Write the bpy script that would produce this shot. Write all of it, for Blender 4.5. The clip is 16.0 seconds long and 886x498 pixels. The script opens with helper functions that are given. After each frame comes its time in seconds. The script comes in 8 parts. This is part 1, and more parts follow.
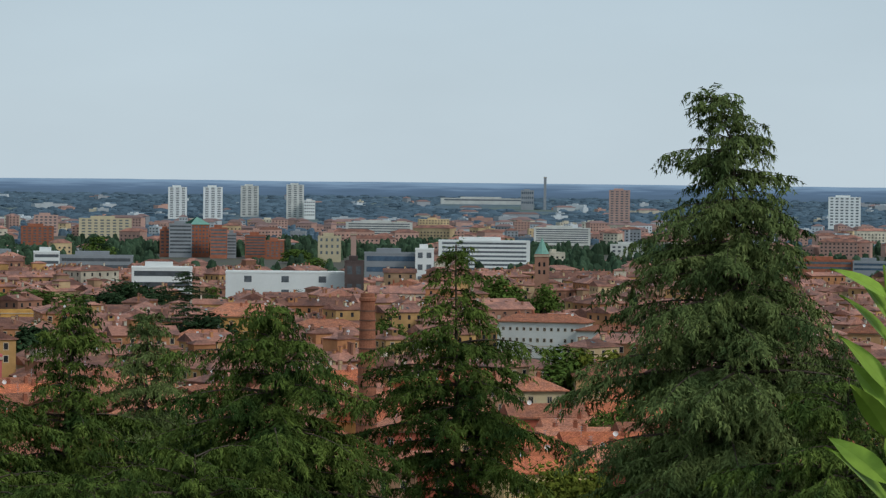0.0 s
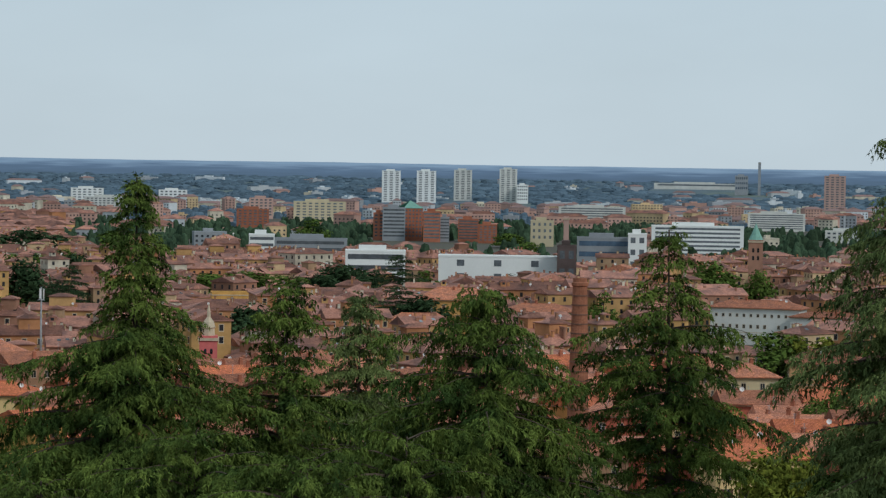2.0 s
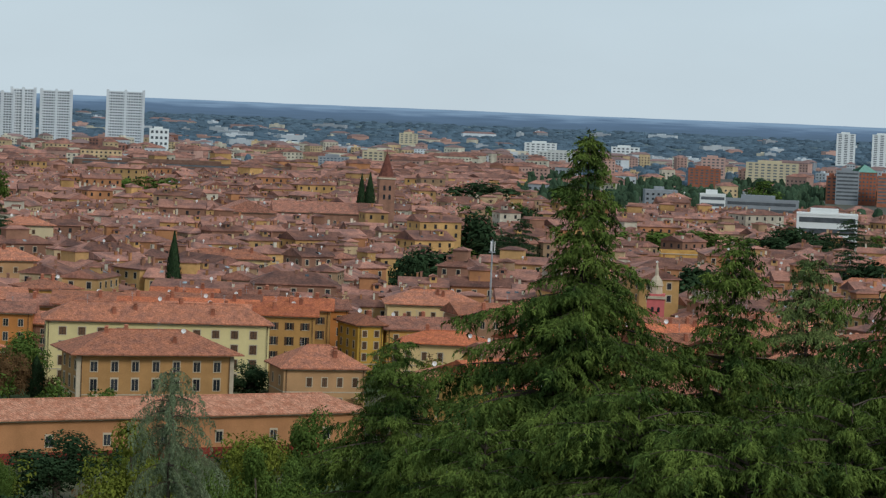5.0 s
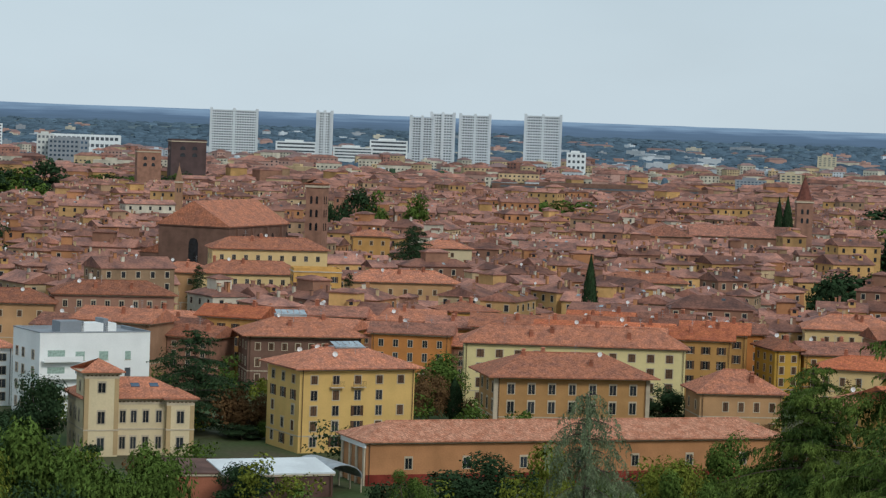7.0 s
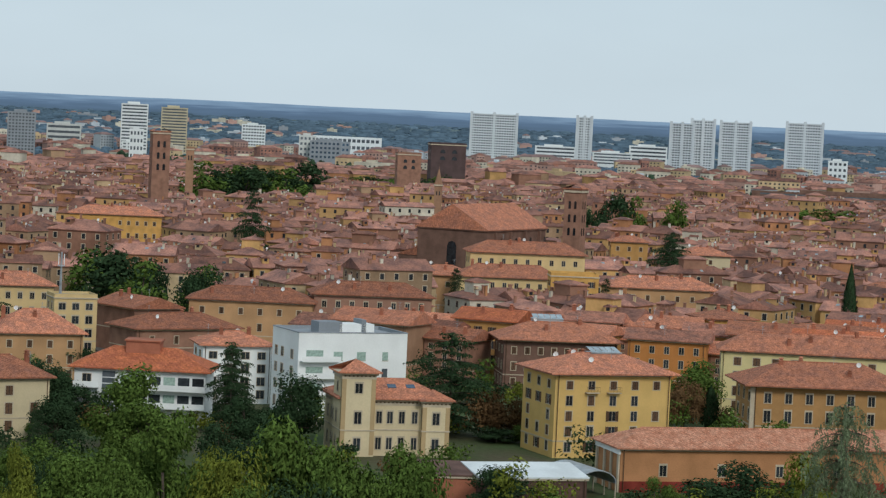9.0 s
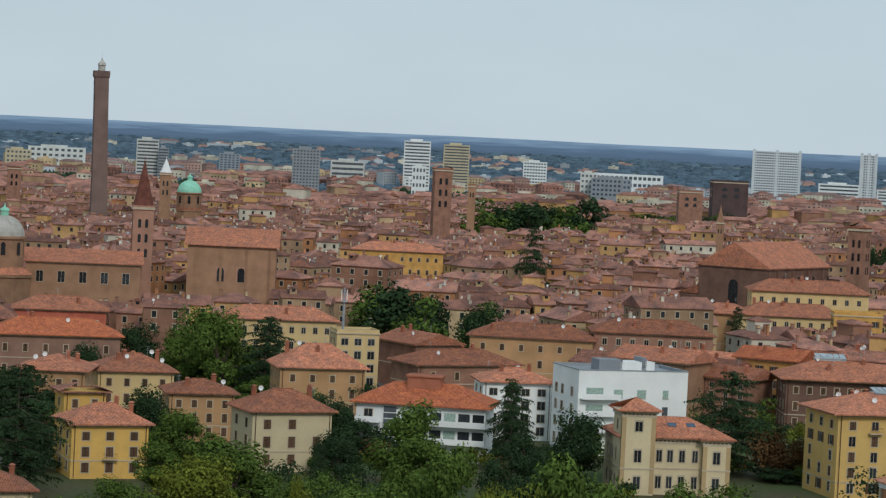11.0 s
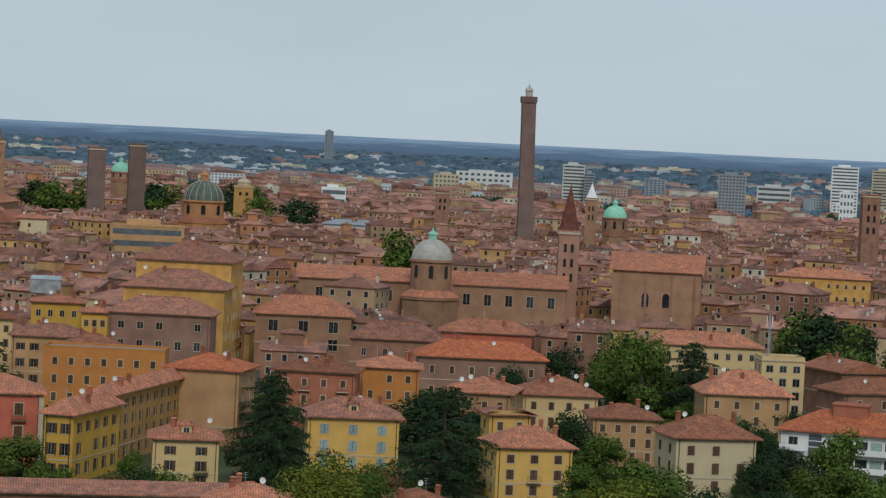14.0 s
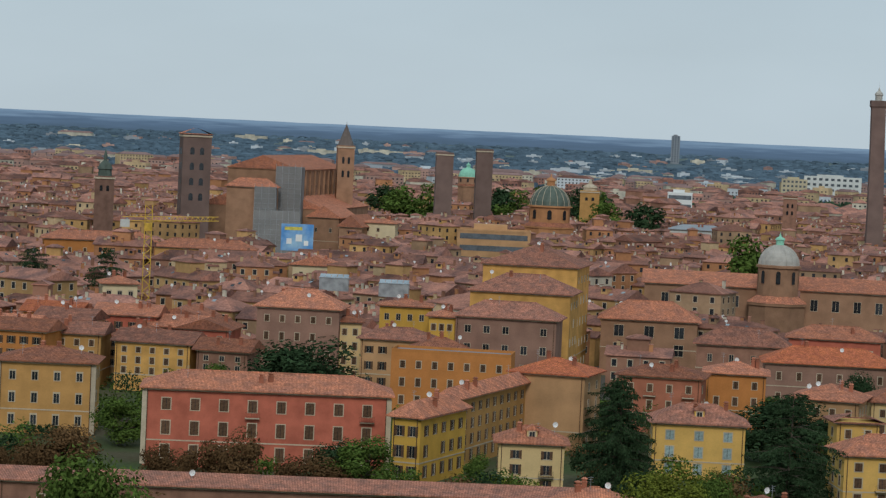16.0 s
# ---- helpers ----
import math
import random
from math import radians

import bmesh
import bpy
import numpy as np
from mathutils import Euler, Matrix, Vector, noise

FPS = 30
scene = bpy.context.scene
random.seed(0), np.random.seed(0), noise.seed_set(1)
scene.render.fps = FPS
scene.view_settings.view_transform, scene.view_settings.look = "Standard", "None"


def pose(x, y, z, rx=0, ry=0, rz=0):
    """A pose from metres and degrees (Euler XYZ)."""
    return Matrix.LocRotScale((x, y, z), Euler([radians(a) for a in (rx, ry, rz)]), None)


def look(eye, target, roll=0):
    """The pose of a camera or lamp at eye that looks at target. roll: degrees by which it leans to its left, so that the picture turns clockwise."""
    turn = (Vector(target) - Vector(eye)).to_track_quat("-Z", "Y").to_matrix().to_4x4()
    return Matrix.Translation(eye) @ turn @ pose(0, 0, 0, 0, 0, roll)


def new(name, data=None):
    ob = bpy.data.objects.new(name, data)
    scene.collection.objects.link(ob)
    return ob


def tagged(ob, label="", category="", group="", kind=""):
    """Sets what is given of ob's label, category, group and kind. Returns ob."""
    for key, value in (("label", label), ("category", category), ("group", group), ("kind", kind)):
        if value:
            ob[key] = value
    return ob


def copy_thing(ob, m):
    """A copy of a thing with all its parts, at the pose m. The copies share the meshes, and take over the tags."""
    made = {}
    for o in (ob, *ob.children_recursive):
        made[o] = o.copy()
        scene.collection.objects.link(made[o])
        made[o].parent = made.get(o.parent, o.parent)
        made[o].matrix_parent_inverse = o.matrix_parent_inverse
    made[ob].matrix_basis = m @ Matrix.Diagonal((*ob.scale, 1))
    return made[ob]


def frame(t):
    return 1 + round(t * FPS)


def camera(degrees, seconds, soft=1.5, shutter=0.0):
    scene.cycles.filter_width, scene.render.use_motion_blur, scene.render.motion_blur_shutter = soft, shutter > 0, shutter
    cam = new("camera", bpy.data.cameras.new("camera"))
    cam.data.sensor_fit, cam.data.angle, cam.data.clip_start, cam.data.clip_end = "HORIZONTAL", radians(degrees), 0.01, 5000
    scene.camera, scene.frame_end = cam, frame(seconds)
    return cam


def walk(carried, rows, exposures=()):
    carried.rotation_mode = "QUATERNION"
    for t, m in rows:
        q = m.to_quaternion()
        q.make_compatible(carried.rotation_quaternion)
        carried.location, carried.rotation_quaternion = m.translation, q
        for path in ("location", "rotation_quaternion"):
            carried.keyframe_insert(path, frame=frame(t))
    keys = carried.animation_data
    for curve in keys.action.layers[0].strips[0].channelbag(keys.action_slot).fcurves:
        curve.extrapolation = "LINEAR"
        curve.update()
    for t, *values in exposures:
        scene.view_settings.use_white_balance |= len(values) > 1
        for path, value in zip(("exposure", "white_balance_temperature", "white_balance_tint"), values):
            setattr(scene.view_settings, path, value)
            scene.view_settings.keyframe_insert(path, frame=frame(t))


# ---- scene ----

# The viewpoint is a hillside terrace about 60 m above an old brick city; the camera pans from one spot.
# Places are polar: azimuth in degrees (clockwise from +y) and distance in metres from the viewpoint.
EYE = 62.0
cam = camera(19.0, 16.0, soft=1.3)
TURNS = [
    (0.0, 25.837, -1.422, 0.640),
    (0.5, 24.753, -1.546, 0.764),
    (1.0, 23.585, -1.696, 0.803),
    (1.5, 22.343, -1.808, 0.796),
    (2.0, 21.241, -1.819, 0.896),
    (2.5, 20.090, -1.900, 0.884),
    (3.0, 18.749, -2.047, 1.062),
    (3.5, 16.982, -2.113, 1.059),
    (3.7, 16.240, -2.598, 1.736),
    (5.8, 7.943, -2.977, 1.788),
    (6.0, 6.862, -2.970, 1.846),
    (6.5, 4.318, -3.086, 2.085),
    (7.0, 2.534, -2.825, 2.072),
    (7.5, 1.445, -3.115, 2.516),
    (8.0, -0.099, -2.692, 2.342),
    (8.5, -1.388, -2.871, 2.717),
    (9.0, -3.046, -2.950, 2.713),
    (9.5, -4.668, -2.652, 2.714),
    (10.0, -6.338, -2.541, 2.450),
    (10.2, -7.253, -2.559, 2.538),
    (12.3, -12.629, -2.274, 2.731),
    (12.5, -13.917, -2.454, 2.742),
    (13.0, -15.778, -2.252, 2.714),
    (13.5, -16.847, -2.001, 2.688),
    (14.0, -18.358, -2.327, 2.821),
    (14.5, -20.452, -2.269, 2.560),
    (15.0, -22.429, -2.363, 2.725),
    (15.5, -23.929, -2.397, 2.485),
    (16.0, -25.837, -2.572, 2.674),
]


def sight(az, up):
    """A target point 100 m off in the direction of azimuth az and elevation up."""
    a, e = radians(az), radians(up)
    return (100 * math.sin(a) * math.cos(e), 100 * math.cos(a) * math.cos(e), EYE + 100 * math.sin(e))


walk(cam, [(t, look((0, 0, EYE), sight(az, up), roll)) for t, az, up, roll in TURNS],
     [(0.0, -0.06, 6285, 8.5), (2.0, -0.04, 6285, 8.5), (3.5, -0.01, 6285, 8.5), (7.0, 0.04, 6285, 8.5), (9.0, 0.06, 6285, 8.5), (10.0, 0.0, 6285, 8.5), (12.5, -0.15, 6285, 8.5), (14.0, -0.18, 6285, 8.5), (16.0, -0.17, 6285, 8.5)])

# ---- light: overcast sky with a weak broad sun behind the clouds ----
SUN_UP, SUN_AZ = 36.0, 155.0
world = bpy.data.worlds.new("overcast")
scene.world = world
world.use_nodes = True
wn, wl = world.node_tree.nodes, world.node_tree.links
wn.clear()
w_out = wn.new("ShaderNodeOutputWorld")
w_bg = wn.new("ShaderNodeBackground")
sky = wn.new("ShaderNodeTexSky")
sky.sky_type, sky.sun_disc = "NISHITA", False
sky.sun_elevation, sky.sun_rotation = radians(SUN_UP), radians(SUN_AZ)
w_tc = wn.new("ShaderNodeTexCoord")
w_map = wn.new("ShaderNodeMapping")
w_map.inputs["Scale"].default_value = (3.0, 3.0, 9.0)
w_noise = wn.new("ShaderNodeTexNoise")
w_noise.inputs["Scale"].default_value = 2.2
w_noise.inputs["Detail"].default_value = 4.0
w_sep = wn.new("ShaderNodeSeparateXYZ")
w_ramp = wn.new("ShaderNodeValToRGB")
w_ramp.color_ramp.elements[0].position, w_ramp.color_ramp.elements[0].color = 0.0, (0.575, 0.665, 0.72, 1)
w_ramp.color_ramp.elements[1].position, w_ramp.color_ramp.elements[1].color = 0.12, (0.505, 0.615, 0.69, 1)
w_cl = wn.new("ShaderNodeMapRange")
w_cl.inputs["From Min"].default_value, w_cl.inputs["From Max"].default_value = 0.3, 0.7
w_cl.inputs["To Min"].default_value, w_cl.inputs["To Max"].default_value = 0.955, 1.03
w_mul = wn.new("ShaderNodeMix")
w_mul.data_type, w_mul.blend_type = "RGBA", "MULTIPLY"
w_mul.inputs["Factor"].default_value = 1.0
w_dim = wn.new("ShaderNodeMix")
w_dim.data_type, w_dim.blend_type = "RGBA", "MULTIPLY"
w_dim.inputs["Factor"].default_value = 1.0
w_dim.inputs["B"].default_value = (0.08, 0.08, 0.08, 1)
w_mix = wn.new("ShaderNodeMix")
w_mix.data_type = "RGBA"
w_mix.inputs["Factor"].default_value = 0.93
wl.new(w_tc.outputs["Generated"], w_map.inputs["Vector"])
wl.new(w_map.outputs["Vector"], w_noise.inputs["Vector"])
wl.new(w_noise.outputs["Fac"], w_cl.inputs["Value"])
wl.new(w_tc.outputs["Generated"], w_sep.inputs["Vector"])
wl.new(w_sep.outputs["Z"], w_ramp.inputs["Fac"])
wl.new(w_ramp.outputs["Color"], w_mul.inputs["A"])
wl.new(w_cl.outputs["Result"], w_mul.inputs["B"])
wl.new(sky.outputs["Color"], w_dim.inputs["A"])
wl.new(w_dim.outputs["Result"], w_mix.inputs["A"])
wl.new(w_mul.outputs["Result"], w_mix.inputs["B"])
wl.new(w_mix.outputs["Result"], w_bg.inputs["Color"])
wl.new(w_bg.outputs["Background"], w_out.inputs["Surface"])
w_bg.inputs["Strength"].default_value = 1.0
sun = new("sun", bpy.data.lights.new("sun", "SUN"))
sun.data.energy, sun.data.angle, sun.data.color = 1.36, radians(14), (1.0, 0.95, 0.88)
s_az, s_up = radians(SUN_AZ), radians(SUN_UP)
sun.matrix_world = look((300 * math.sin(s_az) * math.cos(s_up), 300 * math.cos(s_az) * math.cos(s_up), 300 * math.sin(s_up)), (0, 0, 0))


# ---- materials ----
def shade(name, color, rough=0.85, vary=0.12, scale=0.6, fine=6.0, bump=0.0, stripes=0.0, metal=0.0, second=None, spots=0.35, island=False, gloss=0.08):
    """A procedural surface: base colour with coarse stains, fine grain, a shift for each object or island, optional tile rows."""
    m = bpy.data.materials.new(name)
    m.use_nodes = True
    n, l = m.node_tree.nodes, m.node_tree.links
    bsdf = n["Principled BSDF"]
    bsdf.inputs["Roughness"].default_value = rough
    bsdf.inputs["Metallic"].default_value = metal
    bsdf.inputs["Specular IOR Level"].default_value = gloss
    tc = n.new("ShaderNodeTexCoord")
    big = n.new("ShaderNodeTexNoise")
    big.inputs["Scale"].default_value, big.inputs["Detail"].default_value = scale, 5.0
    small = n.new("ShaderNodeTexNoise")
    small.inputs["Scale"].default_value, small.inputs["Detail"].default_value = fine, 3.0
    l.new(tc.outputs["Object"], big.inputs["Vector"])
    l.new(tc.outputs["Object"], small.inputs["Vector"])
    ramp = n.new("ShaderNodeValToRGB")
    dark = second or tuple(c * (1 - spots) for c in color)
    ramp.color_ramp.elements[0].position, ramp.color_ramp.elements[0].color = 0.35, (*dark, 1)
    ramp.color_ramp.elements[1].position, ramp.color_ramp.elements[1].color = 0.62, (*color, 1)
    l.new(big.outputs["Fac"], ramp.inputs["Fac"])
    grain = n.new("ShaderNodeMapRange")
    grain.inputs["From Min"].default_value, grain.inputs["From Max"].default_value = 0.25, 0.75
    grain.inputs["To Min"].default_value, grain.inputs["To Max"].default_value = 1 - vary, 1 + vary
    l.new(small.outputs["Fac"], grain.inputs["Value"])
    mul = n.new("ShaderNodeMix")
    mul.data_type, mul.blend_type = "RGBA", "MULTIPLY"
    mul.inputs["Factor"].default_value = 1.0
    l.new(ramp.outputs["Color"], mul.inputs["A"])
    l.new(grain.outputs["Result"], mul.inputs["B"])
    hsv = n.new("ShaderNodeHueSaturation")
    if island:
        rnd = n.new("ShaderNodeNewGeometry").outputs["Random Per Island"]
    else:
        rnd = n.new("ShaderNodeObjectInfo").outputs["Random"]
    val = n.new("ShaderNodeMapRange")
    val.inputs["To Min"].default_value, val.inputs["To Max"].default_value = 1 - 1.6 * vary, 1 + 1.6 * vary
    l.new(rnd, val.inputs["Value"])
    l.new(val.outputs["Result"], hsv.inputs["Value"])
    l.new(mul.outputs["Result"], hsv.inputs["Color"])
    l.new(hsv.outputs["Color"], bsdf.inputs["Base Color"])
    if bump or stripes:
        bmp = n.new("ShaderNodeBump")
        bmp.inputs["Strength"].default_value = max(bump, stripes)
        bmp.inputs["Distance"].default_value = 0.06
        if stripes:
            wave = n.new("ShaderNodeTexWave")
            wave.bands_direction = "X"
            wave.inputs["Scale"].default_value, wave.inputs["Distortion"].default_value = 1.3, 0.6
            l.new(tc.outputs["Object"], wave.inputs["Vector"])
            l.new(wave.outputs["Fac"], bmp.inputs["Height"])
            rows = n.new("ShaderNodeTexNoise")
            rows.inputs["Scale"].default_value, rows.inputs["Detail"].default_value = 1.0, 2.0
            squash = n.new("ShaderNodeMapping")
            squash.inputs["Scale"].default_value = (3.2, 1.1, 1.1)
            l.new(tc.outputs["Object"], squash.inputs["Vector"])
            l.new(squash.outputs["Vector"], rows.inputs["Vector"])
            tiles = n.new("ShaderNodeMath")
            tiles.operation = "ADD"
            l.new(wave.outputs["Fac"], tiles.inputs[0])
            l.new(rows.outputs["Fac"], tiles.inputs[1])
            band = n.new("ShaderNodeMapRange")
            band.inputs["From Min"].default_value, band.inputs["From Max"].default_value = 0.35, 1.65
            band.inputs["To Min"].default_value, band.inputs["To Max"].default_value = 0.55, 1.42
            l.new(tiles.outputs["Value"], band.inputs["Value"])
            tint = n.new("ShaderNodeMix")
            tint.data_type, tint.blend_type = "RGBA", "MULTIPLY"
            tint.inputs["Factor"].default_value = 1.0
            l.new(hsv.outputs["Color"], tint.inputs["A"])
            l.new(band.outputs["Result"], tint.inputs["B"])
            cells = n.new("ShaderNodeTexVoronoi")
            cells.inputs["Scale"].default_value = 2.4
            l.new(tc.outputs["Object"], cells.inputs["Vector"])
            pick = n.new("ShaderNodeSeparateColor")
            l.new(cells.outputs["Color"], pick.inputs["Color"])
            mott = n.new("ShaderNodeMapRange")
            mott.inputs["To Min"].default_value, mott.inputs["To Max"].default_value = 0.8, 1.22
            l.new(pick.outputs["Red"], mott.inputs["Value"])
            single = n.new("ShaderNodeMix")
            single.data_type, single.blend_type = "RGBA", "MULTIPLY"
            single.inputs["Factor"].default_value = 1.0
            l.new(tint.outputs["Result"], single.inputs["A"])
            l.new(mott.outputs["Result"], single.inputs["B"])
            l.new(single.outputs["Result"], bsdf.inputs["Base Color"])
        else:
            l.new(small.outputs["Fac"], bmp.inputs["Height"])
        l.new(bmp.outputs["Normal"], bsdf.inputs["Normal"])
    return m


ROOF = shade("terracotta_tiles", (0.44, 0.172, 0.098), vary=0.22, scale=0.5, fine=3.0, stripes=0.5, second=(0.31, 0.135, 0.09))
ROOF_NEW = shade("new_orange_tiles", (0.53, 0.165, 0.075), vary=0.12, scale=0.5, fine=4.0, stripes=0.5, second=(0.42, 0.13, 0.07))
ROOF_PALE = shade("sun_bleached_tiles", (0.54, 0.26, 0.165), vary=0.18, scale=0.6, fine=3.0, stripes=0.5, second=(0.42, 0.17, 0.1))
ROOF_OLD = shade("weathered_tiles", (0.35, 0.15, 0.1), vary=0.22, scale=0.5, fine=3.0, stripes=0.5, second=(0.22, 0.11, 0.082))
# Duller and bluer than ROOF: some distance haze is in the colour.
ROOF_FAR = shade("terracotta_tiles_far", (0.37, 0.175, 0.125), vary=0.27, scale=0.2, fine=1.6, second=(0.18, 0.1, 0.085), island=True)
YELLOW = shade("yellow_plaster", (0.66, 0.365, 0.11), vary=0.05, scale=0.3, fine=3.0, spots=0.27)
PALE = shade("pale_yellow_plaster", (0.7, 0.51, 0.25), vary=0.05, scale=0.3, fine=3.0, spots=0.12)
OCHRE = shade("ochre_plaster", (0.53, 0.29, 0.1), vary=0.06, scale=0.3, fine=3.0, spots=0.18)
MUSTARD = shade("mustard_plaster", (0.64, 0.38, 0.075), vary=0.06, scale=0.3, fine=3.0, spots=0.15)
ORANGE = shade("orange_plaster", (0.53, 0.215, 0.065), vary=0.06, scale=0.3, fine=3.0, spots=0.15)
PINK = shade("red_pink_plaster", (0.52, 0.15, 0.095), vary=0.05, scale=0.3, fine=3.0, spots=0.27)
BRICK = shade("old_brick", (0.33, 0.175, 0.12), vary=0.1, scale=0.35, fine=5.0, spots=0.3, bump=0.2)
BRICK_RED = shade("red_brick", (0.4, 0.15, 0.09), vary=0.1, scale=0.3, fine=5.0, spots=0.25, bump=0.2)
BRICK_DARK = shade("dark_brick", (0.2, 0.115, 0.085), vary=0.1, scale=0.3, fine=5.0, spots=0.3, bump=0.2)
BRICK_SOOT = shade("sooty_brick", (0.105, 0.07, 0.066), vary=0.1, scale=0.15, fine=3.0, spots=0.3, bump=0.2)
BRICK_PALE = shade("pale_brown_brick", (0.36, 0.205, 0.125), vary=0.1, scale=0.25, fine=5.0, spots=0.25, bump=0.2)
BRICK_ROSE = shade("rose_brick", (0.43, 0.235, 0.165), vary=0.1, scale=0.25, fine=5.0, spots=0.2, bump=0.2)
BRICK_GREY = shade("grey_brown_brick", (0.2, 0.135, 0.115), vary=0.08, scale=0.12, fine=4.0, spots=0.25, bump=0.2)
BRICK_PINK = shade("pink_grey_cladding", (0.5, 0.33, 0.28), vary=0.06, scale=0.1, fine=2.0, spots=0.12)
ORANGE_BRICK = shade("orange_drum_plaster", (0.5, 0.24, 0.11), vary=0.08, scale=0.25, fine=4.0, spots=0.2)
SPIRE = shade("brown_spire_tiles", (0.2, 0.078, 0.058), vary=0.12, scale=0.6, fine=4.0)
PALE_BLOCK = shade("sand_coloured_render", (0.58, 0.5, 0.34), vary=0.06, scale=0.1, fine=2.0, spots=0.12)
BROWN_PANEL = shade("brown_panels", (0.12, 0.09, 0.085), vary=0.06, scale=0.1, fine=2.0)
CREAM = shade("cream_plaster", (0.66, 0.54, 0.34), vary=0.05, scale=0.3, fine=3.0, spots=0.1)
TAN = shade("tan_plaster", (0.55, 0.32, 0.16), vary=0.05, scale=0.15, fine=3.0, spots=0.27)
GREYWALL = shade("grey_brown_plaster", (0.33, 0.19, 0.14), vary=0.06, scale=0.2, fine=3.0, spots=0.27)
WHITE = shade("white_plaster", (0.85, 0.85, 0.82), vary=0.03, scale=0.2, fine=3.0, spots=0.08)
CONCRETE = shade("pale_concrete", (0.62, 0.62, 0.58), vary=0.06, scale=0.1, fine=2.0, spots=0.15)
GREY = shade("grey_cladding", (0.3, 0.32, 0.34), vary=0.06, scale=0.1, fine=2.0, spots=0.15)
STONE = shade("pale_stone_trim", (0.53, 0.44, 0.32), vary=0.06, scale=0.8, fine=5.0, spots=0.15)
LEAD = shade("lead_sheet", (0.5, 0.47, 0.42), rough=0.6, vary=0.06, scale=0.5, fine=3.0, spots=0.2)
COPPER = shade("verdigris_copper", (0.3, 0.62, 0.46), rough=0.7, vary=0.05, scale=0.5, fine=3.0, spots=0.15)
COPPER_DARK = shade("dull_green_copper", (0.12, 0.15, 0.125), rough=0.7, vary=0.08, scale=0.4, fine=3.0, spots=0.3)
VILLA = shade("warm_yellow_plaster", (0.7, 0.43, 0.125), vary=0.05, scale=0.3, fine=3.0, spots=0.14)
SUNNY = shade("sunny_yellow_plaster", (0.71, 0.465, 0.165), vary=0.04, scale=0.25, fine=3.0, spots=0.12)
LEMON = shade("light_lemon_plaster", (0.72, 0.6, 0.3), vary=0.04, scale=0.25, fine=3.0, spots=0.1)
UMBER = shade("brown_ochre_plaster", (0.47, 0.26, 0.105), vary=0.06, scale=0.25, fine=3.0, spots=0.18)
SHUTTER = shade("brown_shutters", (0.13, 0.075, 0.045), vary=0.15, scale=2.0, fine=9.0)
SHUTTER_BLUE = shade("grey_blue_shutters", (0.34, 0.43, 0.42), vary=0.08, scale=2.0, fine=9.0)
GLASS = shade("window_glass", (0.035, 0.04, 0.045), gloss=0.5, rough=0.12, vary=0.3, scale=0.5, fine=1.0)
# Paler than GLASS, to mimic far windows greyed by distance.
BAND_GLASS = shade("grey_window_bands", (0.12, 0.135, 0.15), gloss=0.5, rough=0.25, vary=0.2, scale=0.2, fine=1.0)
LEAD_DARK = shade("dark_lead_sheet", (0.17, 0.14, 0.125), rough=0.6, vary=0.06, scale=0.5, fine=3.0, spots=0.2)
BLUEGLASS = shade("blue_glass_facade", (0.06, 0.1, 0.15), gloss=0.5, rough=0.15, vary=0.2, scale=0.1, fine=0.5)
METAL = shade("galvanised_metal", (0.45, 0.47, 0.48), rough=0.45, vary=0.05, scale=0.5, metal=0.5)
DISH = shade("white_dish_enamel", (0.82, 0.82, 0.8), rough=0.5, vary=0.03, spots=0.05)
CRANE = shade("yellow_crane_paint", (0.72, 0.46, 0.08), rough=0.5, vary=0.05)
GRASS = shade("grass_and_gardens", (0.055, 0.08, 0.03), vary=0.2, scale=0.05, fine=1.0, second=(0.085, 0.075, 0.045), bump=0.3)
# Ground beyond 2900 m; the blue of distance haze is in its colour.
PLAIN = shade("haze_tinted_fields_and_woods", (0.09, 0.13, 0.17), vary=0.2, scale=0.006, fine=0.05, second=(0.12, 0.15, 0.13))
OLIVE = shade("olive_buff_plaster", (0.48, 0.34, 0.18), vary=0.05, scale=0.3, fine=3.0, spots=0.12)
DARK_RED = shade("dark_red_base_paint", (0.27, 0.05, 0.035), vary=0.08, scale=0.4, fine=3.0)
WHITE_METAL = shade("white_sheet_roof", (0.72, 0.74, 0.73), rough=0.5, vary=0.05, scale=0.2, fine=2.0, spots=0.15)
BROWN_SHEET = shade("brown_sheet_roof", (0.13, 0.075, 0.06), rough=0.7, vary=0.1, scale=0.3, fine=2.0)
GREEN_BLIND = shade("pale_green_blinds", (0.36, 0.47, 0.4), vary=0.05, scale=2.0, fine=8.0)
STREET = shade("streets_and_yards", (0.1, 0.09, 0.08), vary=0.15, scale=0.03, fine=0.6, second=(0.1, 0.1, 0.07))
BARK = shade("bark", (0.11, 0.085, 0.065), vary=0.2, scale=2.0, fine=14.0, bump=0.5)
CEDAR = shade("cedar_needles", (0.12, 0.163, 0.035), gloss=0.0, rough=0.7, vary=0.2, scale=0.8, fine=9.0, second=(0.034, 0.06, 0.017), island=True)
CEDAR_PALE = shade("grey_green_cedar_needles", (0.145, 0.18, 0.06), gloss=0.0, rough=0.7, vary=0.2, scale=0.8, fine=9.0, second=(0.065, 0.095, 0.034), island=True)
LEAF_DARK = shade("dark_evergreen_leaves", (0.038, 0.066, 0.03), gloss=0.0, rough=0.7, vary=0.22, scale=0.5, fine=5.0, island=True)
LEAF_MID = shade("green_leaves", (0.095, 0.145, 0.032), gloss=0.0, rough=0.65, vary=0.22, scale=0.5, fine=5.0, island=True)
LEAF_LIGHT = shade("bright_yellow_green_leaves", (0.16, 0.18, 0.03), gloss=0.0, rough=0.6, vary=0.22, scale=0.5, fine=5.0, island=True)
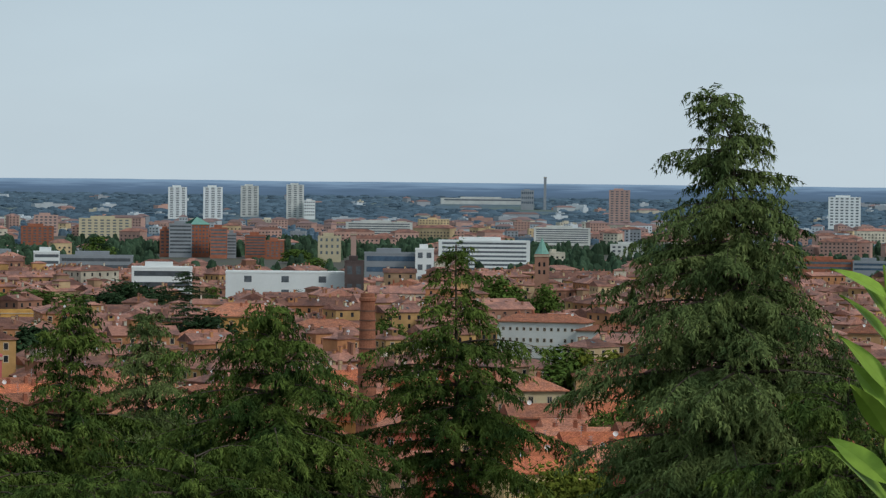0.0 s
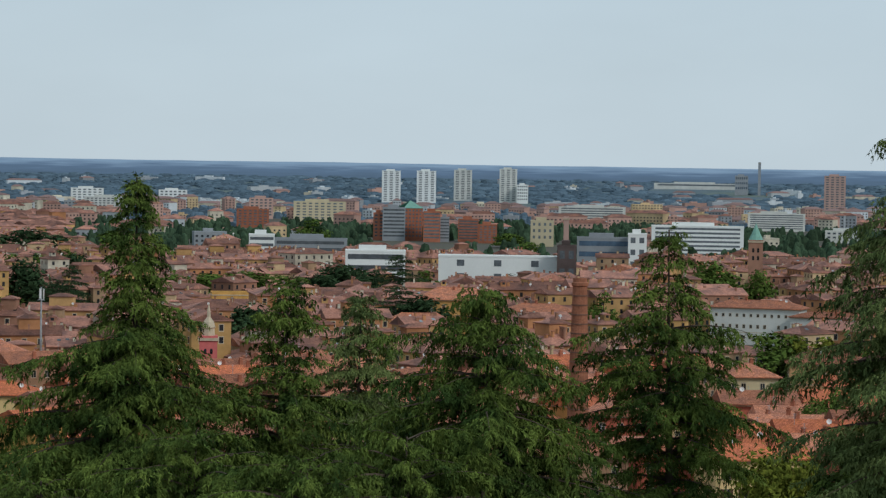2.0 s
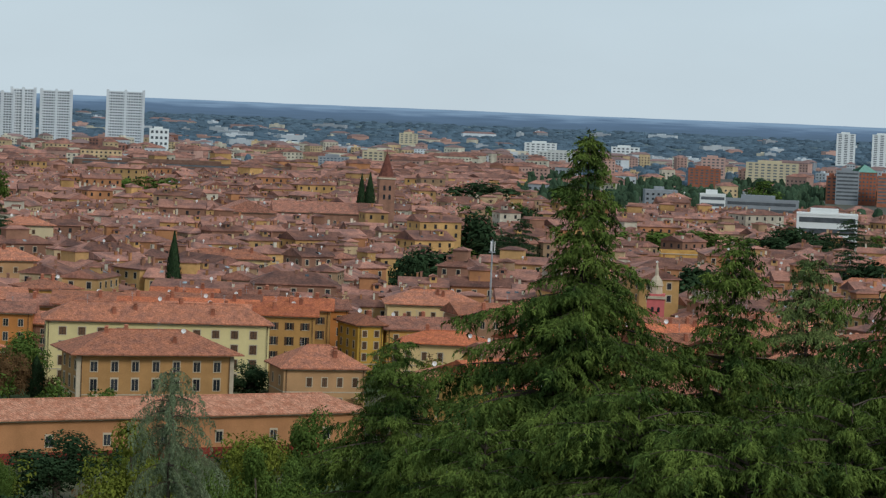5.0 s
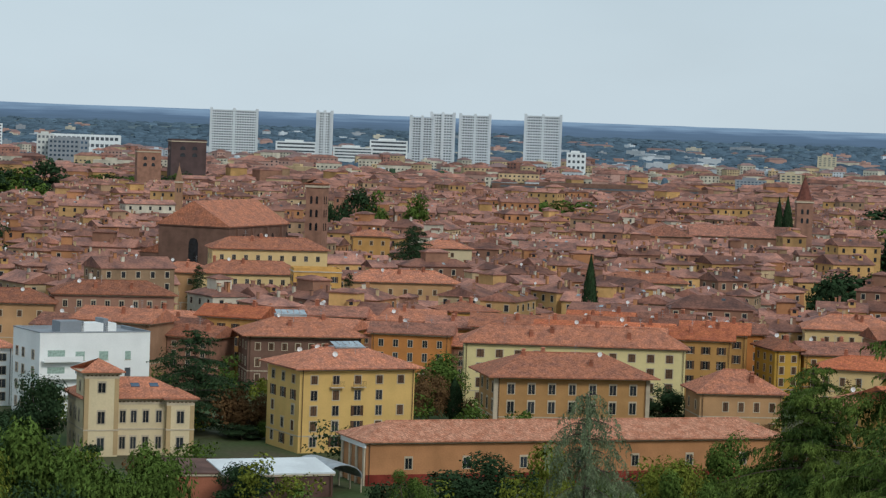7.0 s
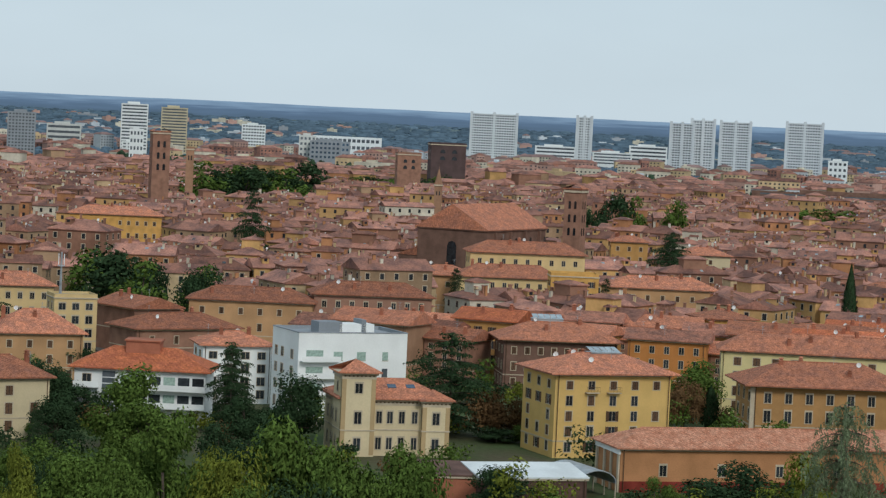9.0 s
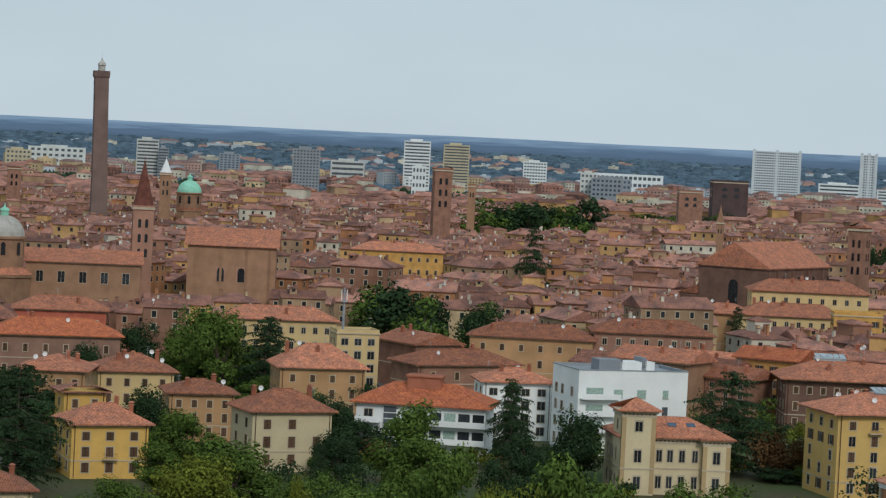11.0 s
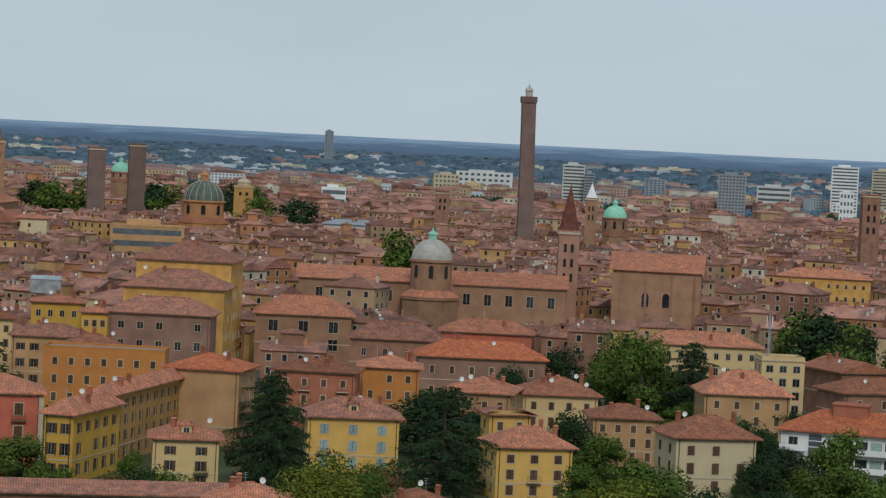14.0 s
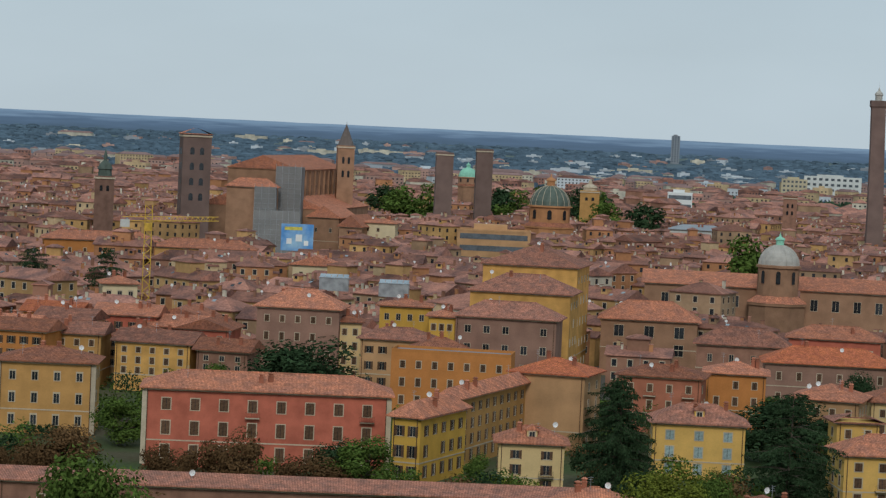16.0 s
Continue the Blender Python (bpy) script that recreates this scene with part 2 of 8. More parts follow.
LEAF_RED = shade("reddish_brown_leaves", (0.13, 0.075, 0.035), gloss=0.0, rough=0.65, vary=0.3, scale=0.5, fine=5.0)
# Foliage lightened and blued: distance haze is painted into this colour.
FARWOOD = shade("haze_tinted_woodland", (0.1, 0.145, 0.185), gloss=0.0, rough=0.9, vary=0.16, spots=0.2, scale=0.02, fine=0.2, island=True)


# ---- building kit ----
class Kit:
    """Collects faces of one mesh."""

    def __init__(self):
        self.v, self.f, self.m = [], [], []

    def face(self, pts, mat=0):
        i = len(self.v)
        self.v.extend(pts)
        self.f.append(tuple(range(i, i + len(pts))))
        self.m.append(mat)

    def box(self, x0, y0, z0, x1, y1, z1, mat=0, spin=None):
        i = len(self.v)
        pts = [(x0, y0, z0), (x1, y0, z0), (x1, y1, z0), (x0, y1, z0), (x0, y0, z1), (x1, y0, z1), (x1, y1, z1), (x0, y1, z1)]
        self.v.extend([tuple(spin @ Vector(p)) for p in pts] if spin else pts)
        for q in ((0, 3, 2, 1), (4, 5, 6, 7), (0, 1, 5, 4), (1, 2, 6, 5), (2, 3, 7, 6), (3, 0, 4, 7)):
            self.f.append(tuple(i + k for k in q))
            self.m.append(mat)

    def lathe(self, profile, sides=16, cx=0.0, cy=0.0, mat=0, start=0.0):
        """Turn (radius, height) pairs round a vertical axis."""
        i = len(self.v)
        for r, z in profile:
            for k in range(sides):
                a = start + 2 * math.pi * k / sides
                self.v.append((cx + r * math.cos(a), cy + r * math.sin(a), z))
        for j in range(len(profile) - 1):
            for k in range(sides):
                k2 = (k + 1) % sides
                self.f.append((i + j * sides + k, i + j * sides + k2, i + (j + 1) * sides + k2, i + (j + 1) * sides + k))
                self.m.append(mat)
        top = i + (len(profile) - 1) * sides
        self.f.append(tuple(range(top, top + sides)))
        self.m.append(mat)

    def beam(self, a, b, r, mat=0, sides=4):
        """A straight bar from a to b."""
        a, b = Vector(a), Vector(b)
        q = (b - a).to_track_quat("Z", "Y")
        i = len(self.v)
        for p in (a, b):
            for k in range(sides):
                t = 2 * math.pi * (k + 0.5) / sides
                self.v.append(tuple(p + q @ Vector((r * math.cos(t), r * math.sin(t), 0))))
        for k in range(sides):
            k2 = (k + 1) % sides
            self.f.append((i + k, i + k2, i + sides + k2, i + sides + k))
            self.m.append(mat)

    def roof(self, x0, y0, x1, y1, z, rise, style="hip", over=0.7, mat=0, along=None):
        """A tiled roof with eaves of some thickness. style: hip, gable, pyramid, shed."""
        x0, y0, x1, y1 = x0 - over, y0 - over, x1 + over, y1 + over
        w, d = x1 - x0, y1 - y0
        lo, hi = z - 0.12, z + 0.14
        c = [(x0, y0), (x1, y0), (x1, y1), (x0, y1)]
        for k in range(4):
            a, b = c[k], c[(k + 1) % 4]
            self.face([(*a, lo), (*b, lo), (*b, hi), (*a, hi)], mat)
        self.face([(*p, lo) for p in reversed(c)], mat)
        wide = w >= d if along is None else along == "x"
        inset = {"hip": min(w, d) / 2 * 0.92, "gable": 0.0, "pyramid": max(w, d) / 2, "shed": 0}[style]
        if style == "shed":
            self.face([(x0, y0, hi), (x1, y0, hi), (x1, y1, hi + rise), (x0, y1, hi + rise)], mat)
            self.face([(x1, y0, hi), (x1, y1, hi), (x1, y1, hi + rise)], mat)
            self.face([(x0, y1, hi), (x0, y0, hi), (x0, y1, hi + rise)], mat)
            self.face([(x1, y1, hi), (x0, y1, hi), (x0, y1, hi + rise), (x1, y1, hi + rise)], mat)
            return
        if wide:
            ym = (y0 + y1) / 2
            a, b = (x0 + min(inset, w / 2), ym, hi + rise), (x1 - min(inset, w / 2), ym, hi + rise)
            self.face([(x0, y0, hi), (x1, y0, hi), b, a], mat)
            self.face([(x1, y1, hi), (x0, y1, hi), a, b], mat)
            self.face([(x1, y0, hi), (x1, y1, hi), b], mat)
            self.face([(x0, y1, hi), (x0, y0, hi), a], mat)
        else:
            xm = (x0 + x1) / 2
            a, b = (xm, y0 + min(inset, d / 2), hi + rise), (xm, y1 - min(inset, d / 2), hi + rise)
            self.face([(x1, y0, hi), (x1, y1, hi), b, a], mat)
            self.face([(x0, y1, hi), (x0, y0, hi), a, b], mat)
            self.face([(x0, y0, hi), (x1, y0, hi), a], mat)
            self.face([(x1, y1, hi), (x0, y1, hi), b], mat)

    def ring(self, x0, y0, x1, y1, profile):
        """Walls round a rectangle: (outset, height, material of the band below) steps joined into one shell."""
        def corner(o, z):
            return [(x0 - o, y0 - o, z), (x1 + o, y0 - o, z), (x1 + o, y1 + o, z), (x0 - o, y1 + o, z)]
        for (o0, z0, _), (o1, z1, mat) in zip(profile, profile[1:]):
            a, b = corner(o0, z0), corner(o1, z1)
            for k in range(4):
                j = (k + 1) % 4
                self.face([a[k], a[j], b[j], b[k]], mat)
        self.face(corner(profile[-1][0], profile[-1][1]), profile[-1][2])

    def mesh(self, name, mats):
        me = bpy.data.meshes.new(name)
        if len(self.v) < 4000:
            seen, remap, pts = {}, [], []
            for p in self.v:
                key = (round(p[0], 3), round(p[1], 3), round(p[2], 3))
                if key not in seen:
                    seen[key] = len(pts)
                    pts.append(p)
                remap.append(seen[key])
            self.f = [tuple(remap[i] for i in f) for f in self.f]
            keep = [len(set(f)) == len(f) for f in self.f]
            self.f = [f for f, ok in zip(self.f, keep) if ok]
            self.m = [q for q, ok in zip(self.m, keep) if ok]
            self.v = pts
        me.from_pydata(self.v, [], self.f)
        for m in mats if isinstance(mats, (list, tuple)) else [mats]:
            me.materials.append(m)
        me.polygons.foreach_set("material_index", self.m)
        me.update()
        return me


def polar(az, dist):
    return dist * math.sin(radians(az)), dist * math.cos(radians(az))


def thing(name, az, dist, turn=0.0, z=0.0, label="", category="", group=""):
    """An Empty at the base of a thing, facing the viewpoint but for its turn."""
    ob = new(name)
    ob.empty_display_size = 1.0
    x, y = polar(az, dist)
    ob.matrix_basis = pose(x, y, z, 0, 0, turn - az)
    return tagged(ob, label, category, group)


def part(name, kit, mats, parent, label="", m=None):
    me = kit.mesh(name, mats) if isinstance(kit, Kit) else kit
    ob = new(name, me)
    ob.parent = parent
    if m is not None:
        ob.matrix_basis = m
    return tagged(ob, label)


TAKEN = []


def reserve(az, dist, w, d, turn, front):
    """Keep the ground under a building, and some metres before it, free of the common houses."""
    x, y = polar(az, dist)
    if dist > 600:
        front = max(front, 0.05 * dist)
    TAKEN.append((x, y, radians(turn - az), w / 2 + 2, -front, d + 2))


def is_free(x, y, r=6.0, fronts=True):
    for cx, cy, a, hw, y0, y1 in TAKEN:
        dx, dy = x - cx, y - cy
        u, v = dx * math.cos(a) + dy * math.sin(a), -dx * math.sin(a) + dy * math.cos(a)
        if abs(u) < hw + r and (y0 if fronts else 0.0) - r < v < y1 + r:
            return False
    return True


WINDOWS = {}


def window_mesh(w, h, style):
    key = (round(w, 2), round(h, 2), style)
    if key not in WINDOWS:
        k = Kit()
        t = w / 2 if style == "open" else 0.1 if style == "plain" else 0.17
        ring_mat = 2 if style == "open" else 0
        up = 0.05 if style == "open" else t * (2.0 if style == "trim" else 1.0)
        ox, oz0, oz1, iy, oy = w / 2 + t, -0.12, h + up, -0.02, -0.1
        o = [(-ox, oz0), (ox, oz0), (ox, oz1), (-ox, oz1)]
        n = [(-w / 2, 0), (w / 2, 0), (w / 2, h), (-w / 2, h)]
        for a in range(4):
            b = (a + 1) % 4
            k.face([(o[a][0], 0.03, o[a][1]), (o[b][0], 0.03, o[b][1]), (o[b][0], oy, o[b][1]), (o[a][0], oy, o[a][1])], ring_mat)
            k.face([(o[a][0], oy, o[a][1]), (o[b][0], oy, o[b][1]), (n[b][0], oy, n[b][1]), (n[a][0], oy, n[a][1])], ring_mat if a % 2 else 0)
            k.face([(n[a][0], oy, n[a][1]), (n[b][0], oy, n[b][1]), (n[b][0], iy, n[b][1]), (n[a][0], iy, n[a][1])], 0)
        pane = 2 if style in ("shut", "blue") else 1
        bar = 1 if pane == 2 else 0
        cuts = [(-w / 2, -0.035, pane), (-0.035, 0.035, bar), (0.035, w / 2, pane)]
        for a, b, mat in cuts:
            k.face([(a, iy, 0), (b, iy, 0), (b, iy, h), (a, iy, h)], mat)
        WINDOWS[key] = k.mesh("window", [STONE, GLASS, SHUTTER_BLUE if style == "blue" else SHUTTER])
    return WINDOWS[key]


def windows(parent, w, d, sides, floors, cols, z0, z1, style="shut", ww=1.05, wh=1.7, skip=0.0, x0=None, rng=None):
    """Rows of windows on the front (f), left (l) or right (r) wall of a w by d block whose front stands at y = 0."""
    step = (z1 - z0) / floors
    for side in sides:
        n = cols if side == "f" else max(1, min(round(cols * d / w), int(d / 4.4)))
        span = w if side == "f" else d
        for j in range(floors):
            hh = min(wh, step * 0.62)
            if j == floors - 1 and floors > 2:
                hh *= 0.85
            for i in range(n):
                if rng and rng.random() < skip:
                    continue
                u = (i + 0.5) / n * span * 0.94 + span * 0.03
                z = z0 + j * step + (step - hh) * 0.5
                s = style if style != "mix" else rng.choice(("shut", "open", "plain", "trim"))
                if side == "f":
                    m = pose(u - w / 2, 0, z)
                elif side == "l":
                    m = pose(-w / 2, d - u, z, 0, 0, -90)
                else:
                    m = pose(w / 2, u, z, 0, 0, 90)
                part("window", window_mesh(ww, hh, s), None, parent, m=m)


def chimney_mesh():
    k = Kit()
    k.ring(-0.4, -0.3, 0.4, 0.3, [(0, -1.2, 0), (0, 1.3, 0), (0.12, 1.3, 1), (0.12, 1.42, 1), (-0.08, 1.42, 1), (-0.08, 1.75, 0), (0.1, 1.75, 1), (0.1, 1.82, 1), (-0.2, 2.05, 1)])
    return k.mesh("chimney", [BRICK_RED, ROOF])


def dish_mesh():
    k = Kit()
    i = len(k.v)
    rings = [(0.05, 0.0), (0.25, 0.03), (0.4, 0.1), (0.5, 0.18)]
    for r, y in rings:
        for s in range(12):
            a = 2 * math.pi * s / 12
            k.v.append((r * math.cos(a), -y, 1.2 + r * math.sin(a)))
    for j in range(3):
        for s in range(12):
            s2 = (s + 1) % 12
            k.f.append((i + j * 12 + s, i + j * 12 + s2, i + (j + 1) * 12 + s2, i + (j + 1) * 12 + s))
            k.m.append(0)
    k.f.append(tuple(range(i, i + 12)))
    k.m.append(0)
    k.beam((0, 0.02, -0.6), (0, 0.02, 1.2), 0.035, 1)
    k.beam((0, -0.05, 0.9), (0, -0.55, 1.15), 0.02, 1)
    return k.mesh("satellite_dish", [DISH, METAL])


def aerial_mesh():
    k = Kit()
    k.beam((0, 0, -0.8), (0, 0, 2.6), 0.035)
    for z, s in ((2.4, 0.5), (2.1, 0.35), (1.7, 0.45)):
        k.beam((-s, 0, z), (s, 0, z), 0.02)
        k.beam((-s * 0.6, 0.2, z), (s * 0.6, 0.2, z), 0.02)
    return k.mesh("aerial", [METAL])


CHIMNEY, DISH_MESH, AERIAL = chimney_mesh(), dish_mesh(), aerial_mesh()


def roof_height(x, y, w, d, rise, over=0.7):
    """Height above the eaves of a hip or gable roof at a place on it."""
    hw, hd = w / 2 + over, d / 2 + over
    if w >= d:
        return rise * (1 - abs(y - d / 2) / hd)
    return rise * (1 - abs(x) / hw)


def rooftop(parent, w, d, h, rise, chimneys, dishes, aerials, rng):
    for name, me, count in (("chimney", CHIMNEY, chimneys), ("satellite_dish", DISH_MESH, dishes), ("aerial", AERIAL, aerials)):
        for _ in range(count):
            x, y = rng.uniform(-0.36, 0.36) * w, rng.uniform(0.15, 0.8) * d
            z = h + roof_height(x, y, w, d, rise) * 0.86
            part(name, me, None, parent, m=pose(x, y, z, 0, 0, rng.uniform(-25, 25)))


def balcony(parent, x, z, w, depth=1.0, solid=None, y=0.0):
    """A balcony: slab and either a railing of bars or a solid parapet."""
    k = Kit()
    k.box(x - w / 2, y - depth, z - 0.15, x + w / 2, y - 0.01, z)
    b = part("balcony", k, STONE if solid is None else solid, parent, "projecting balcony")
    r = Kit()
    if solid is not None:
        r.box(x - w / 2, y - depth - 0.1, z - 0.15, x + w / 2, y - depth, z + 1.0)
        part("parapet", r, solid, b)
        return
    n = int(w / 0.28)
    for i in range(n + 1):
        u = x - w / 2 + i * w / n
        q = Kit()
        q.beam((u, y - depth + 0.05, z), (u, y - depth + 0.05, z + 0.98), 0.022)
        part("baluster", q, SHUTTER, b)
    r.beam((x - w / 2, y - depth + 0.05, z + 1.0), (x + w / 2, y - depth + 0.05, z + 1.0), 0.035)
    part("railing", r, SHUTTER, b, "thin iron railing")


SEED = [10]


def house(az, dist, w, d, h, turn=0.0, wall=YELLOW, roof=ROOF, style="hip", rise=None, floors=3, cols=5, win="shut", sides="fl", ww=1.05, wh=1.8,
          label="plastered town house with a hipped terracotta roof", z=0.0, low=0.6, chimneys=2, dishes=1, aerials=1, front=8.0, name="house", over=1.0, band=True, along=None, balconies=0, quoins=False, dormers=0):
    """A town house: walls with cornice and string courses, tiled roof, windows, chimneys and dishes."""
    SEED[0] += 1
    rng = random.Random(SEED[0])
    ob = thing(name, az, dist, turn, z, label, "house", "houses of the old town")
    reserve(az, dist, w, d, turn, front)
    rise = rise if rise is not None else min(w, d) * 0.2
    k = Kit()
    steps = [(0, 0, 0), (0, h, 0)]
    if band:
        g = h / floors
        steps = [(0, 0, 0), (0, g - 0.1, 0), (0.08, g - 0.1, 1), (0.08, g + 0.12, 1), (0, g + 0.12, 1), (0, h - 0.45, 0), (0.25, h - 0.45, 1), (0.25, h - 0.13, 1), (0, h - 0.13, 1), (0, h, 0)]
    k.ring(-w / 2, 0, w / 2, d, steps)
    if style == "gable":
        wide = w >= d if along is None else along == "x"
        if wide:
            for x in (-w / 2, w / 2):
                k.face([(x, 0, h), (x, d, h), (x, d / 2, h + rise * 0.95)])
        else:
            for y in (0, d):
                k.face([(-w / 2, y, h), (w / 2, y, h), (0, y, h + rise * 0.95)])
    part("wall", k, [wall, STONE], ob)
    r = Kit()
    if style == "flat":
        r.box(-w / 2, 0, h, w / 2, 0.25, h + 0.7, 0)
        r.box(-w / 2, d - 0.25, h, w / 2, d, h + 0.7, 0)
        r.box(-w / 2, 0.25, h, -w / 2 + 0.25, d - 0.25, h + 0.7, 0)
        r.box(w / 2 - 0.25, 0.25, h, w / 2, d - 0.25, h + 0.7, 0)
        r.box(-w / 2 + 0.25, 0.25, h + 0.01, w / 2 - 0.25, d - 0.25, h + 0.12, 1)
        part("roof", r, [wall, GREY], ob, "flat roof with a parapet")
    else:
        r.roof(-w / 2, 0, w / 2, d, h, rise, style, over, 0, along)
        if style == "hip" and w > d:
            r.beam((-w / 2 + d * 0.46, d / 2, h + rise + 0.15), (w / 2 - d * 0.46, d / 2, h + rise + 0.15), 0.16, 0, 6)
        part("roof", r, roof, ob, "tiled roof with overhanging eaves")
    windows(ob, w, d, sides, floors, cols, low, h - 0.7, win, ww, wh, 0.04, rng=rng)
    if style != "flat":
        rooftop(ob, w, d, h, rise, chimneys, dishes, aerials, rng)
    if style != "flat" and dist < 620:
        for x in (-w / 2 + 0.5, w / 2 - 0.5):
            q = Kit()
            q.beam((x, -0.36, 0.2), (x, -0.36, h - 0.25), 0.075, 0, 6)
            part("downpipe", q, SHUTTER, ob, "dark brown downpipe")
    step = (h - 0.7 - low) / floors
    for _ in range(balconies):
        c = rng.randrange(cols)
        x = (c + 0.5) / cols * w * 0.94 + w * 0.03 - w / 2
        balcony(ob, x, low + step * rng.randrange(1, max(2, floors)) + 0.15, 2.6)
    if quoins:
        for x in (-w / 2, w / 2):
            q = Kit()
            q.ring(x - 0.45, -0.12, x + 0.45, 0.5, [(0, 0.3, 0), (0, h - 0.5, 0)])
            part("corner_pilaster", q, STONE, ob, "pale stone corner pilaster")
    for i in range(dormers):
        x = ((i + 0.5) / dormers - 0.5) * w * 0.5
        q = Kit()
        q.ring(x - 0.9, d * 0.12, x + 0.9, d * 0.12 + 2.2, [(0, h, 0), (0, h + rise * 0.25 + 1.5, 0)])
        dm = part("dormer", q, wall, ob)
        q = Kit()
        q.roof(x - 0.9, d * 0.12, x + 0.9, d * 0.12 + 2.2, h + rise * 0.25 + 1.6, 0.7, "gable", 0.2, along="y")
        part("dormer_roof", q, roof, dm)
        part("window", window_mesh(0.9, 1.1, "trim"), None, dm, m=pose(x, d * 0.12, h + rise * 0.25 + 0.15))
    return ob


# ---- ground: a hillside below the terrace, the flat city, and the plain rising very gently to the skyline ----
def ground_z(r):
    if r < 5:
        return EYE - 1.65
    if r < 360:
        s = (r - 5) / 355
        return (EYE - 1.65) * (1 - s) ** 1.9
    if r < 3600:
        return 0.0
    return 36.0 * ((r - 3600) / 1300) ** 1.3


def build_ground():
    k = Kit()
    radii = [0.6, 3, 5, 9, 14, 20, 28, 38, 50, 65, 80, 100, 125, 155, 190, 230, 275, 320, 360, 500, 620, 800, 1300, 2000, 3000, 3600, 3800, 4000, 4200, 4400, 4600, 4800, 4900]
    n = 180
    for r in radii:
        for j in range(n):
            a = 2 * math.pi * j / n
            bump = 0.0 if r < 6 or 320 < r < 3700 else noise.noise(Vector((r * math.cos(a) / 40, r * math.sin(a) / 40, 0))) * min(1.5, r * 0.02)
            k.v.append((r * math.sin(a), r * math.cos(a), ground_z(r) + bump))
    for i in range(len(radii) - 1):
        for j in range(n):
            j2 = (j + 1) % n
            k.f.append((i * n + j, (i + 1) * n + j, (i + 1) * n + j2, i * n + j2))
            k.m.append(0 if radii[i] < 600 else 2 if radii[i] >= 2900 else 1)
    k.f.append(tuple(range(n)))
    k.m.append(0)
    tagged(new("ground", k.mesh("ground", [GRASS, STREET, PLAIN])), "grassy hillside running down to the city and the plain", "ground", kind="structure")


build_ground()

# ---- landmarks ----
def dark_opening(k, x, y, z, w, h, mat, spin=0):
    """An arched opening drawn as a flat dark face just off a wall facing -y (spin 0), -x (1) or +x (2)."""
    pts = [(-w / 2, 0), (w / 2, 0), (w / 2, h - w / 2)]
    pts += [(w / 2 * math.cos(t), h - w / 2 + w / 2 * math.sin(t)) for t in (math.pi * 0.25, math.pi * 0.5, math.pi * 0.75)]
    pts += [(-w / 2, h - w / 2)]
    off = -0.06
    if spin == 0:
        k.face([(x + u, y + off, z + v) for u, v in pts], mat)
    elif spin == 1:
        k.face([(x + off, y - u, z + v) for u, v in pts], mat)
    else:
        k.face([(x - off, y + u, z + v) for u, v in pts], mat)


